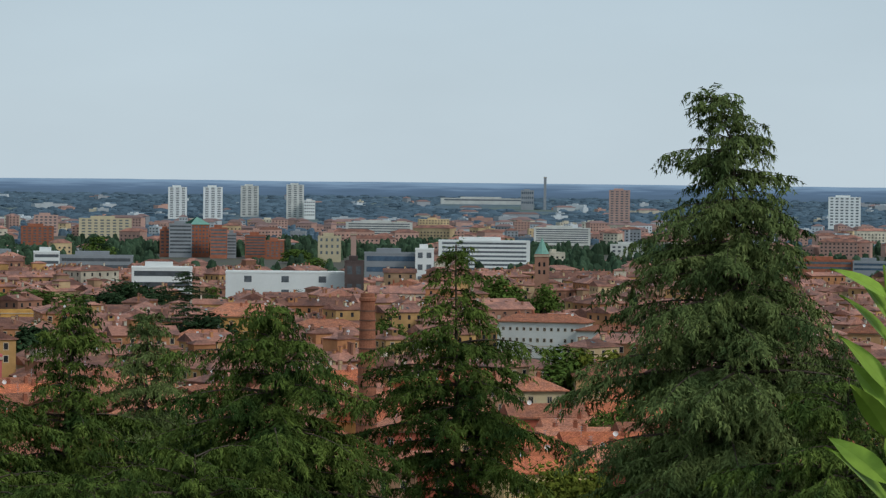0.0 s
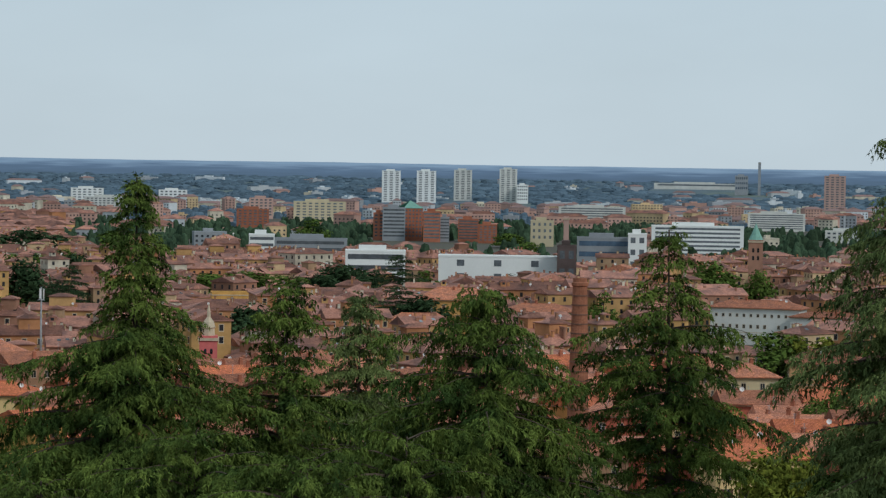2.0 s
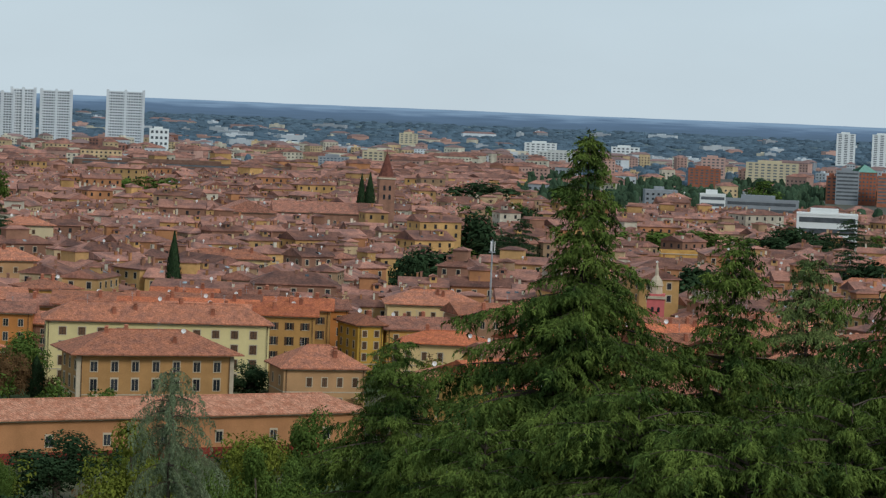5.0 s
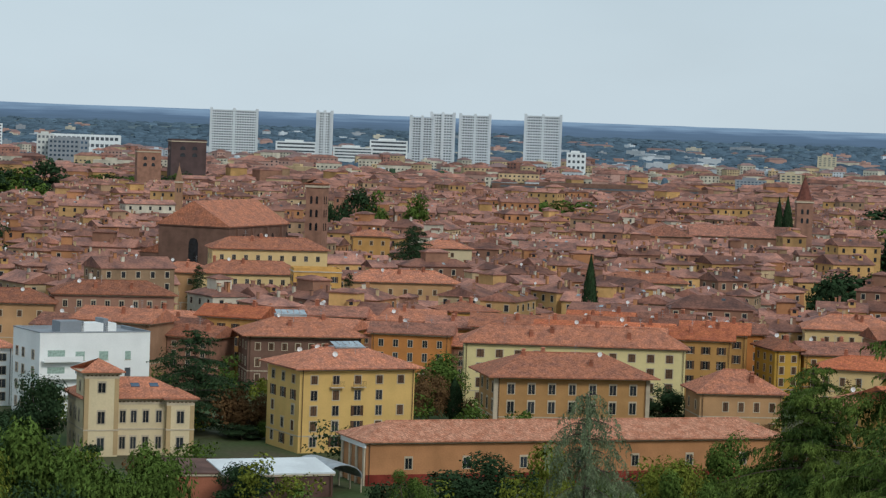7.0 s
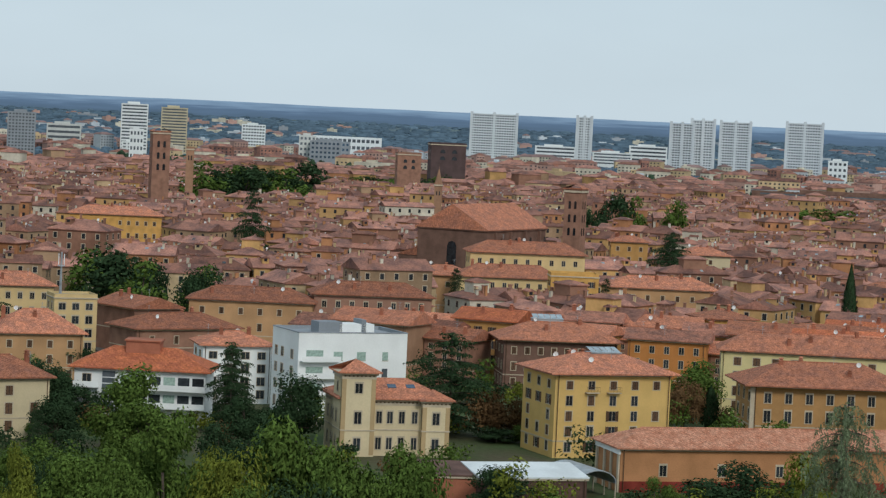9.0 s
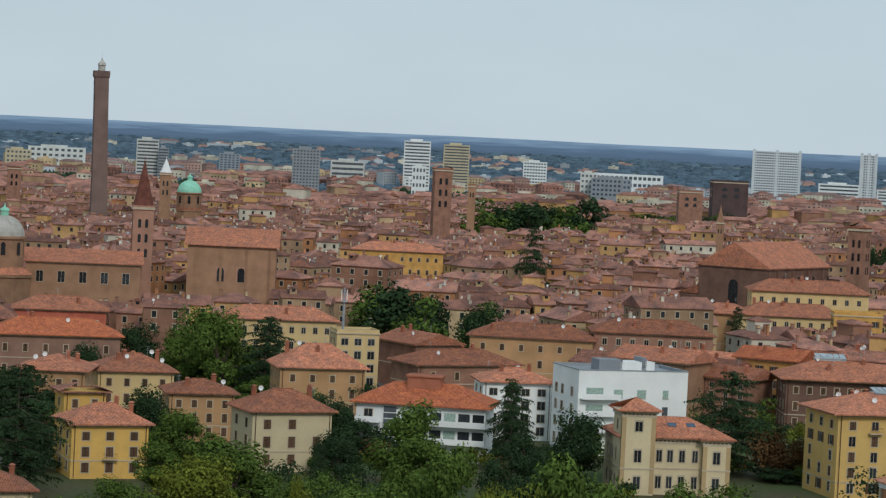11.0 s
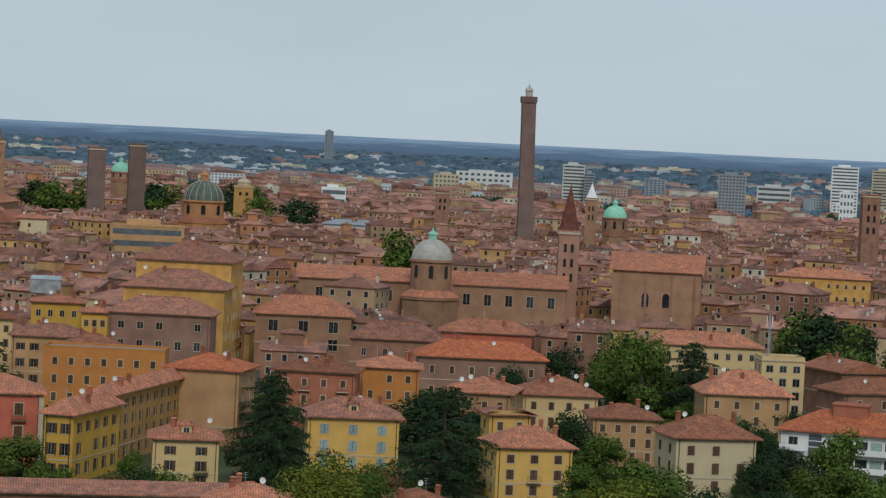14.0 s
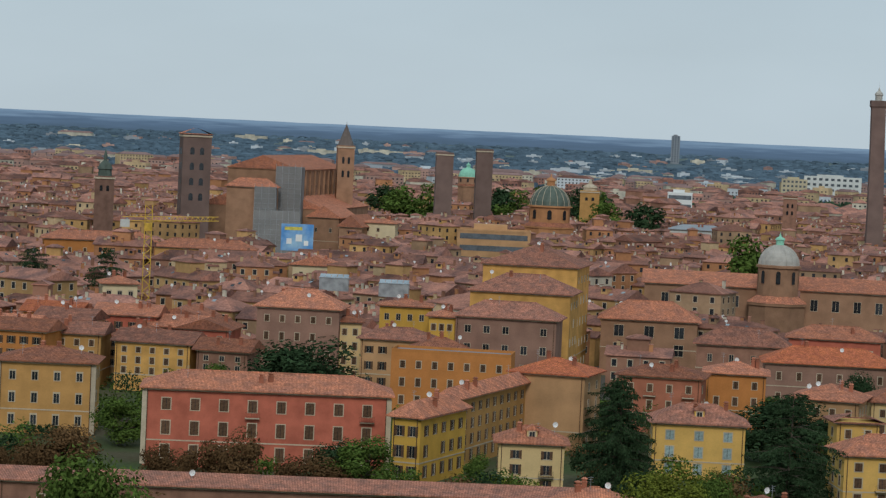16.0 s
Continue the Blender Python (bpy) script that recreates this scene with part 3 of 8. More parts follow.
def square_tower(az, dist, top, w, turn=0.0, wall=BRICK, cap="pyramid", tip=4.0, roof=ROOF, taper=0.0, belfry=1, label="square brick tower", name="tower", slots=3, lean=0.0, front=6.0):
    """A square masonry tower; top is the height of its shaft, tip the height of roof or spire over it."""
    ob = thing(name, az, dist, turn, 0, label, "tower", "towers of the old town")
    reserve(az, dist, w, w, turn, front)
    k = Kit()
    o = taper * w
    bands = [(o, 0, 0), (o * 0.3, top * 0.35, 0), (0, top * 0.7, 0), (0, top - 1.5, 0), (0.35, top - 1.2, 0), (0.35, top - 0.5, 1), (0.1, top - 0.5, 1), (0.1, top, 0)]
    k.ring(-w / 2, 0, w / 2, w, bands)
    k.v = [(x + lean * z / top, y, z) for x, y, z in k.v]
    part("shaft", k, [wall, STONE], ob)
    n = Kit()
    for b in range(slots):
        z = top - 2.2 - (b + 1) * (top * 0.12) + (0 if belfry else -2)
        hh = min(top * 0.07, 3.2)
        for x in (-w * 0.17, w * 0.17):
            xx = x + lean * z / top
            ww = w * 0.15
            dark_opening(n, xx, 0, z, ww, hh, 0)
            dark_opening(n, -w / 2 + lean * z / top, w / 2 + x, z, ww, hh, 0, 1)
            dark_opening(n, w / 2 + lean * z / top, w / 2 + x, z, ww, hh, 0, 2)
    # The shade inside the open arches is put in as dark faces.
    if slots:
        tagged(part("belfry", n, [GLASS], ob, "arched openings drawn as dark faces"), kind="stuff")
    r = Kit()
    if cap == "pyramid":
        r.roof(-w / 2 + lean, 0, w / 2 + lean, w, top + 0.12, tip, "pyramid", 0.5)
        part("roof", r, roof, ob, "low tiled pyramid roof")
    elif cap == "spire":
        r.lathe([(w * 0.52, top), (w * 0.36, top + tip * 0.28), (0.12, top + tip), (0.02, top + tip + 1.6)], 8, lean, w / 2)
        part("spire", r, roof, ob, "steep pointed spire")
    elif cap == "battlement":
        r.ring(-w / 2 - 0.5 + lean, -0.5, w / 2 + 0.5 + lean, w + 0.5, [(-0.4, top - 2.8, 0), (0, top - 2.0, 0), (0, top + 0.8, 0), (-0.7, top + 0.8, 0), (-0.7, top, 0)])
        part("battlement", r, wall, ob, "projecting battlemented gallery")
        c = Kit()
        c.lathe([(w * 0.26, top), (w * 0.26, top + tip * 0.45), (w * 0.32, top + tip * 0.48), (w * 0.27, top + tip * 0.62), (w * 0.1, top + tip * 0.78), (0.08, top + tip), (0.03, top + tip * 1.35)], 8, lean, w / 2)
        part("lantern", c, LEAD, ob, "small grey lantern with a pointed cap")
    elif cap == "flat":
        r.ring(-w / 2 + lean, 0, w / 2 + lean, w, [(0.1, top, 0), (0.1, top + 0.6, 0), (-0.5, top + 0.6, 0), (-0.5, top + 0.1, 0)])
        part("parapet", r, wall, ob)
    elif cap == "cupola":
        r.lathe([(w * 0.36, top), (w * 0.34, top + tip * 0.22), (w * 0.4, top + tip * 0.25), (w * 0.3, top + tip * 0.42), (w * 0.14, top + tip * 0.54), (w * 0.1, top + tip * 0.56), (w * 0.1, top + tip * 0.72), (0.05, top + tip)], 8, lean, w / 2)
        part("cupola", r, roof, ob, "domed cupola with a pinnacle")
    return ob


def dome_building(az, dist, tip, r, base_w, wall=BRICK, dome=LEAD, spring=None, lantern=COPPER, sides=16, ribs=True, label="domed church", drum_h=7.0, front=12.0, oct_h=None):
    """A drum with windows carrying a dome and a lantern, on a polygonal base."""
    ob = thing("domed_church", az, dist, 0, 0, label, "church")
    reserve(az, dist - base_w / 2, base_w, base_w, 0, front)
    lh = r * 0.55
    dh = r * 1.0
    z1 = spring if spring is not None else tip - lh - dh
    b = Kit()
    oct_h = oct_h or z1 - drum_h
    b.lathe([(base_w / 2, 0), (base_w / 2, oct_h - 2), (base_w / 2 + 0.5, oct_h - 1.8), (base_w / 2 + 0.5, oct_h - 1)], 8, start=math.pi / 8)
    part("base", b, wall, ob)
    s = Kit()
    s.lathe([(base_w / 2 + 0.6, oct_h - 1), (r * 1.06, oct_h + (base_w / 2 - r) * 0.35)], 8, start=math.pi / 8)
    part("skirt_roof", s, ROOF, ob, "sloping tiled skirt roof")
    d = Kit()
    d.lathe([(r * 1.02, oct_h - 1), (r * 1.02, z1 - 1.0), (r * 1.12, z1 - 0.8), (r * 1.12, z1 - 0.2), (r * 1.0, z1)], sides)
    part("drum", d, [wall], ob)
    w = Kit()
    for i in range(8):
        a = 2 * math.pi * i / 8 - math.pi / 2
        m = Matrix.Translation((r * 1.05 * math.cos(a), r * 1.05 * math.sin(a), 0)) @ Matrix.Rotation(a + math.pi / 2, 4, "Z")
        one = Kit()
        dark_opening(one, 0, 0, z1 - drum_h * 0.72, r * 0.22, drum_h * 0.5, 0)
        w.face([tuple(m @ Vector(p)) for p in one.v])
    tagged(part("drum_glazing", w, [GLASS], ob), kind="stuff")
    c = Kit()
    prof = [(r * math.cos(t), z1 + dh * math.sin(t)) for t in [math.radians(q) for q in (0, 12, 25, 38, 50, 62, 74, 80)]]
    c.lathe(prof, sides * 2)
    dm = part("dome", c, dome, ob, "metal-clad dome")
    if ribs:
        q = Kit()
        for i in range(sides):
            a = 2 * math.pi * i / sides
            for (r0, z0), (r2, z2) in zip(prof, prof[1:]):
                q.beam((r0 * math.cos(a) * 1.01, r0 * math.sin(a) * 1.01, z0), (r2 * math.cos(a) * 1.01, r2 * math.sin(a) * 1.01, z2 + 0.03), 0.12)
        tagged(part("rib", q, STONE if dome == COPPER_DARK else dome, dm), kind="stuff")
    e = Kit()
    zt = z1 + dh * 0.97
    e.lathe([(r * 0.2, zt), (r * 0.2, zt + lh * 0.45), (r * 0.26, zt + lh * 0.48), (r * 0.2, zt + lh * 0.66), (r * 0.06, zt + lh * 0.8), (0.05, zt + lh * 1.15)], 8)
    part("lantern", e, lantern, ob, "small lantern on the dome")
    return ob


def highrise(az, dist, top, w, d=16.0, turn=0.0, wall=CONCRETE, glass=BAND_GLASS, floors=16, cols=8, label="pale concrete tower block", bands=False, base=None, crown=True, name="tower_block", front=None, fill=0.55):
    """A modern block: body, floor edges, window rows and a plant room."""
    base = ground_z(dist) - 0.5 if base is None else base
    ob = thing(name, az, dist, turn, base, label, "building", "modern blocks")
    reserve(az, dist, w, d, turn, (0.13 * dist if dist < 3000 else 0.035 * dist) if front is None else front)
    top = top - base
    k = Kit()
    k.ring(-w / 2, 0, w / 2, d, [(0, 0, 0), (0, top, 0), (0.15, top, 0), (0.15, top + 0.8, 0), (-0.4, top + 0.8, 0), (-0.4, top + 0.2, 0)])
    part("body", k, wall, ob)
    q = Kit()
    step = top / floors
    for s, span in (("f", w), ("l", d), ("r", d)):
        n = cols if s == "f" else max(2, int(cols * d / w))
        for j in range(1, floors):
            z0, z1 = j * step + step * 0.34, j * step + step * 0.8
            cells = [(-span / 2 + span * 0.04, span / 2 - span * 0.04)] if bands else [((i + 0.5) / n * span * 0.94 - span * 0.47 - span * 0.94 / n * fill / 2, (i + 0.5) / n * span * 0.94 - span * 0.47 + span * 0.94 / n * fill / 2) for i in range(n)]
            for a, b in cells:
                if s == "f":
                    q.face([(a, -0.08, z0), (b, -0.08, z0), (b, -0.08, z1), (a, -0.08, z1)])
                elif s == "l":
                    q.face([(-w / 2 - 0.08, d / 2 - a, z0), (-w / 2 - 0.08, d / 2 - b, z0), (-w / 2 - 0.08, d / 2 - b, z1), (-w / 2 - 0.08, d / 2 - a, z1)])
                else:
                    q.face([(w / 2 + 0.08, d / 2 + a, z0), (w / 2 + 0.08, d / 2 + b, z0), (w / 2 + 0.08, d / 2 + b, z1), (w / 2 + 0.08, d / 2 + a, z1)])
    tagged(part("glazing", q, glass, ob, "rows of dark windows"), kind="stuff")
    if crown:
        c = Kit()
        c.ring(-w * 0.28, d * 0.25, w * 0.18, d * 0.75, [(0, top + 0.2, 0), (0, top + 3.0, 0)])
        part("plant_room", c, wall, ob)
    return ob


def fair_tower(az, dist, top, w, label="white concrete office tower with solid corner piers"):
    """White tower with a gridded front between solid corner piers."""
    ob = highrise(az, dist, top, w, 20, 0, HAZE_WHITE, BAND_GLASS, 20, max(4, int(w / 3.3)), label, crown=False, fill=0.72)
    for x in (-w / 2, w / 2 - 3.5, -1.75):
        k = Kit()
        k.ring(x, -1.2, x + 3.5, 2.5, [(0, 0, 0), (0, top + 3.5, 0)])
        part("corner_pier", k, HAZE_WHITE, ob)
    return ob


def brick_chimney(az, dist, top, w):
    ob = thing("factory_chimney", az, dist, 0, 0, "tall round red-brick factory chimney with iron hoops", "chimney")
    reserve(az, dist, 6, 6, 0, 30)
    k = Kit()
    r0, r1 = w * 0.82, w * 0.46
    k.lathe([(r0, 0), (r1 * 1.02, top - 1.6), (r1 * 1.18, top - 1.4), (r1 * 1.18, top - 0.9), (r1, top - 0.7), (r1, top), (r1 * 0.7, top), (r1 * 0.7, top - 1.2)], 20)
    part("shaft", k, CHIMNEY_BRICK, ob)
    for i in range(1, 22):
        z = top - 1.6 - i * 1.75
        r = r0 + (r1 - r0) * z / top
        q = Kit()
        q.lathe([(r - 0.02, z), (r + 0.1, z), (r + 0.1, z + 0.22), (r - 0.02, z + 0.22)], 20)
        part("iron_hoop", q, BRICK_DARK, ob, "dark iron hoop")


def great_church(az, dist, turn, w, length, eave, ridge, wall=BRICK_DARK, label="great brick church with a gabled front", aisle=7.0, aisle_h=None, roof=ROOF):
    ob = thing("church", az, dist, turn, 0, label, "church")
    reserve(az, dist, w + 2 * aisle, length, turn, 14)
    k = Kit()
    k.ring(-w / 2, 0, w / 2, length, [(0, 0, 0), (0, eave - 0.6, 0), (0.4, eave - 0.5, 0), (0.4, eave, 0), (0, eave, 0)])
    for y in (0, length):
        k.face([(-w / 2, y, eave), (w / 2, y, eave), (0, y, ridge)])
    part("nave", k, wall, ob)
    r = Kit()
    r.roof(-w / 2, 0, w / 2, length, eave, ridge - eave, "gable", 0.6, along="y")
    part("nave_roof", r, roof, ob, "steep tiled nave roof")
    ah = aisle_h or eave * 0.62
    for sx in (-1, 1):
        a = Kit()
        x0, x1 = (-w / 2 - aisle, -w / 2 - 0.05) if sx < 0 else (w / 2 + 0.05, w / 2 + aisle)
        a.ring(x0, 0.3, x1, length - 0.3, [(0, 0, 0), (0, ah, 0)])
        part("aisle", a, wall, ob)
        q = Kit()
        xi, xo = (-w / 2 - 0.06, x0 - 0.5) if sx < 0 else (w / 2 + 0.06, x1 + 0.5)
        q.face([(xo, 0, ah), (xo, length, ah), (xi, length, ah + aisle * 0.42), (xi, 0, ah + aisle * 0.42)])
        q.face([(xo, 0, ah - 0.2), (xo, length, ah - 0.2), (xo, length, ah), (xo, 0, ah)])
        q.face([(xo, 0, ah), (xi, 0, ah + aisle * 0.42), (xi, 0, ah)])
        part("aisle_roof", q, roof, ob, "lean-to tiled roof")
    n = max(3, int(length / 9))
    for i in range(n):
        y = (i + 0.5) / n * length
        for sx in (-1, 1):
            b = Kit()
            b.box(sx * w / 2 - 0.5, y - 0.5, ah, sx * w / 2 + 0.5 + 0.3 * sx, y + 0.5, eave - 0.7)
            part("buttress", b, wall, ob)
            o = Kit()
            dark_opening(o, sx * w / 2, y + length / n / 2 * 0.9, ah + 2.5, 1.6, max(2.0, (eave - ah) * 0.45), 0, 1 if sx < 0 else 2)
            part("clerestory_window", o, GLASS, ob)
    o = Kit()
    dark_opening(o, 0, 0, eave * 0.42, 3.4, eave * 0.42, 0)
    part("front_window", o, GLASS, ob, "tall arched front window")
    return ob


CHIMNEY_BRICK = shade("chimney_brick", (0.3, 0.125, 0.075), vary=0.18, scale=0.5, fine=4.0, spots=0.3, bump=0.3)
# FAIR_WHITE greyed for the far towers: haze put into the colour.
HAZE_WHITE = shade("haze_greyed_concrete", (0.63, 0.65, 0.66), vary=0.04, scale=0.05, fine=1.0, spots=0.08)
FAIR_WHITE = shade("white_precast_concrete", (0.76, 0.77, 0.75), vary=0.03, scale=0.05, fine=1.0, spots=0.08)
NETTING = shade("grey_scaffold_netting", (0.27, 0.26, 0.25), vary=0.08, scale=0.15, fine=2.0, spots=0.2)


def scaffolding(az, dist, x0, x1, z1, turn=0.0, d=8.0):
    """Netted scaffold tower with standards and ledgers."""
    w = x1 - x0
    ob = thing("scaffolding", az, dist, turn, 0, "scaffolding hung with grey netting against the church", "scaffolding")
    k = Kit()
    k.ring(-w / 2, 0, w / 2, d, [(0, 0, 0), (0, z1, 0)])
    part("netting", k, NETTING, ob)
    for i in range(int(w / 2.5) + 1):
        q = Kit()
        x = -w / 2 + i * w / int(w / 2.5)
        q.beam((x, -0.15, 0), (x, -0.15, z1 + 1.2), 0.09)
        part("standard", q, METAL, ob)
    for j in range(1, int(z1 / 2.2)):
        q = Kit()
        q.beam((-w / 2, -0.15, j * 2.2), (w / 2, -0.15, j * 2.2), 0.07)
        part("ledger", q, METAL, ob)


def billboard(az, dist, z0, z1, w):
    ob = thing("billboard", az, dist, 8, 0, "large printed hoarding with a bright blue picture", "billboard")
    reserve(az, dist, w, 2, 0, 120)
    k = Kit()
    k.box(-w / 2, 0, z0, w / 2, 0.6, z1)
    p = part("panel", k, POSTER, ob)
    q = Kit()
    q.box(-w * 0.4, -0.06, z1 - 2.6, w * 0.15, -0.02, z1 - 1.2)
    part("yellow_bar", q, POSTER_YELLOW, p, "plain yellow bar")
    for i, (x, z, s) in enumerate(((-0.25, 0.25, 0.16), (0.05, 0.35, 0.2), (0.28, 0.2, 0.14))):
        q = Kit()
        zz = z0 + (z1 - z0) * z
        q.box(w * (x - s / 2), -0.05, zz, w * (x + s / 2), -0.02, zz + (z1 - z0) * s * 1.3)
        part("pale_patch", q, WHITE, p, "pale printed patch")
    for x in (-w / 2 + 0.4, w / 2 - 0.4):
        q = Kit()
        q.beam((x, 0.4, 0), (x, 0.4, z0), 0.18)
        part("post", q, METAL, ob)


POSTER = shade("blue_printed_canvas", (0.12, 0.32, 0.68), rough=0.6, vary=0.1, scale=0.12, fine=0.6, second=(0.4, 0.62, 0.8))
POSTER_YELLOW = shade("yellow_print", (0.7, 0.6, 0.12), rough=0.6, vary=0.05)


def crane(az, dist, top, reach):
    ob = thing("tower_crane", az, dist, 0, 0, "yellow lattice tower crane with a slewed jib", "crane")
    k = Kit()
    s = 0.95
    for x in (-s, s):
        for y in (-s, s):
            k.beam((x, y, 0), (x, y, top), 0.17)
    n = int(top / 1.6)
    for i in range(n):
        z0, z1 = i * top / n, (i + 1) * top / n
        f = 1 if i % 2 else -1
        k.beam((-s * f, -s, z0), (s * f, -s, z1), 0.1)
        k.beam((-s * f, s, z0), (s * f, s, z1), 0.1)
        k.beam((-s, -s * f, z0), (-s, s * f, z1), 0.1)
    part("mast", k, CRANE, ob)
    j = Kit()
    z = top - 4.5
    L = reach
    for y, zz in ((-0.5, z), (0.5, z), (0, z + 1.1)):
        j.beam((-7, y * 1.0, zz), (L, y + L * 0.55, zz + 0.03 * L), 0.14)
    for i in range(int(L / 1.4)):
        x = i * 1.4
        j.beam((x, -0.5 + x * 0.55, z + 0.03 * x), (x + 0.7, x * 0.55, z + 1.1 + 0.03 * x), 0.08)
        j.beam((x + 0.7, x * 0.55, z + 1.1 + 0.03 * x), (x + 1.4, 0.5 + x * 0.55, z + 0.03 * x), 0.08)
    part("jib", j, CRANE, ob)
    c = Kit()
    c.box(-7.5, -0.8, z - 1.6, -5, 0.8, z + 0.4)
    part("counterweight", c, CONCRETE, ob)
    b = Kit()
    b.ring(-0.9, -1.6, 0.9, -0.4, [(0, z - 2.4, 0), (0, z - 0.3, 0)])
    part("cab", b, CRANE, ob)


def phone_mast(az, dist, top, base=0.0, aerials=3):
    ob = thing("antenna_mast", az, dist, 0, base, "grey steel antenna mast with panel aerials", "mast")
    k = Kit()
    k.lathe([(0.35, 0), (0.2, top - base)], 8)
    part("pole", k, METAL, ob)
    for i in range(aerials):
        a = 2 * math.pi * i / aerials
        q = Kit()
        q.box(-0.17, -0.1, top - base - 3, 0.17, 0.1, top - base - 0.4)
        part("panel_aerial", q, DISH, ob, m=pose(0.65 * math.cos(a), 0.65 * math.sin(a), 0, 0, 0, math.degrees(a) + 90))
    q = Kit()
    q.lathe([(0.9, top - base - 3.4), (0.9, top - base - 3.2)], 8)
    part("platform", q, METAL, ob)


def hall(az, dist, w, d, h, turn=0.0, wall=WHITE, roof=METAL, label="white industrial hall", cols=10, strips=True):
    """A long flat hall with a window band."""
    ob = thing("hall", az, dist, turn, 0, label, "building", "modern blocks")
    reserve(az, dist, w, d, turn, 10)
    k = Kit()
    k.ring(-w / 2, 0, w / 2, d, [(0, 0, 0), (0, h, 0), (0.2, h, 0), (0.2, h + 0.7, 0), (-0.4, h + 0.7, 0), (-0.4, h + 0.2, 0)])
    part("body", k, wall, ob)
    if strips:
        for i in range(cols):
            q = Kit()
            q.box(-0.42 * w / cols, -0.08, h * 0.35, 0.42 * w / cols, 0.05, h * 0.62)
            part("window", q, GLASS, ob, m=pose((i + 0.5) / cols * w - w / 2, 0, 0))
    for i in range(4):
        q = Kit()
        q.roof(-w * 0.09, d * 0.2, w * 0.09, d * 0.8, h + 0.8, 1.2, "gable", 0.0, along="y")
        part("rooflight", q, roof, ob, "grey metal rooflight", m=pose((i - 1.5) * w * 0.23, 0, 0))


def pyramid_block(az, dist, top, w, label="red-brick block with a green copper pyramid roof"):
    ob = highrise(az, dist, top, w, w, 20, BRICK_RED, BAND_GLASS, 9, 5, label, crown=False)
    k = Kit()
    k.roof(-w / 2, 0, w / 2, w, top + 1.3, w * 0.38, "pyramid", 0.6)
    part("pyramid_roof", k, COPPER_PALE, ob, "green copper pyramid roof")


COPPER_PALE = shade("pale_copper_roof", (0.2, 0.38, 0.31), rough=0.7, vary=0.05, spots=0.15)
PINK_TOWER = shade("pink_tower_paint", (0.62, 0.16, 0.15), vary=0.05, spots=0.15)


def lookout_villa(az, dist, turn):
    """Cream villa with olive corner strips, two projecting bays and a square lookout."""
    ob = thing("villa", az, dist, turn, 0, "cream and olive villa with a square lookout tower", "villa", "houses of the old town")
    reserve(az, dist, 22, 14, turn, 20)

    def block(name, x0, y0, x1, y1, z1):
        k = Kit()
        k.ring(x0, y0, x1, y1, [(0, 0, 0), (0, 4.6, 0), (0.1, 4.6, 1), (0.1, 4.85, 1), (0, 4.85, 1), (0, z1 - 1.1, 0), (0.06, z1 - 1.1, 1), (0.06, z1 - 0.9, 1), (0.03, z1 - 0.9, 1), (0.03, z1 - 0.5, 1), (0.4, z1 - 0.3, 1), (0.4, z1, 1)])
        return part(name, k, [CREAM, STONE], ob)

    block("wall", -9.5, 0, 10.0, 13, 10.2)
    block("tower", -9.8, -1.6, -3.6, 5.0, 15.0)
    block("bay", 5.2, -1.6, 10.3, 3.0, 10.2)
    for x, y, z in ((-9.8, -1.6, 14.5), (-4.4, -1.6, 14.5), (5.2, -1.6, 9.6), (9.5, -1.6, 9.6)):
        q = Kit()
        q.ring(x, y - 0.06, x + 0.8, y + 0.8, [(0, 0.3, 0), (0, z - 0.6, 0)])
        part("corner_strip", q, OLIVE, ob, "olive plaster corner strip")
    for i in range(18):
        for zz, xa, xb, yy in ((9.55, -3.4, 5.0, -0.12), (14.35, -9.7, -3.8, -1.72), (9.55, 5.3, 10.2, -1.72)):
            if i < (xb - xa) / 0.75:
                q = Kit()
                q.box(-0.16, -0.02, 0, 0.16, 0.06, 0.34)
                part("bracket", q, SHUTTER, ob, "dark cornice bracket", m=pose(xa + 0.4 + i * 0.75, yy, zz))
    r = Kit()
    r.roof(-9.5, 0, 10.0, 13, 10.3, 3.0, "hip", 0.9)
    part("roof", r, ROOF, ob, "hipped terracotta roof")
    r = Kit()
    r.roof(5.2, -1.6, 10.3, 5.0, 10.3, 1.6, "pyramid", 0.8)
    part("bay_roof", r, ROOF, ob, "small hipped roof over the bay")
    r = Kit()
    r.roof(-9.8, -1.6, -3.6, 5.0, 15.1, 2.0, "pyramid", 0.95)
    part("tower_roof", r, ROOF, ob, "low pyramid roof")
    for x in (0.5, 4.0):
        q = Kit()
        q.box(-0.8, -0.6, -0.05, 0.8, 0.6, 0.08)
        part("skylight", q, BLUEGLASS, ob, "skylight set in the tiles", m=pose(x, 3.4, 12.25, 24, 0, 0))
    for z, hh in ((1.2, 2.1), (5.9, 2.1)):
        for x in (-2.4, -0.4, 1.8, 4.2):
            part("window", window_mesh(1.0, hh, "trim"), None, ob, m=pose(x, 0, z))
        for x in (-6.7, 7.75):
            part("window", window_mesh(1.25, hh, "trim"), None, ob, m=pose(x, -1.6, z))
        for y in (2.0, 4.6, 7.2, 10.0):
            part("window", window_mesh(0.9, hh, "trim"), None, ob, m=pose(-9.5 if y > 5 else -9.8, y, z, 0, 0, -90))
    part("window", window_mesh(1.3, 1.7, "trim"), None, ob, m=pose(-6.7, -1.6, 11.4))
    part("window", window_mesh(1.0, 1.7, "trim"), None, ob, m=pose(-9.8, 1.7, 11.4, 0, 0, -90))


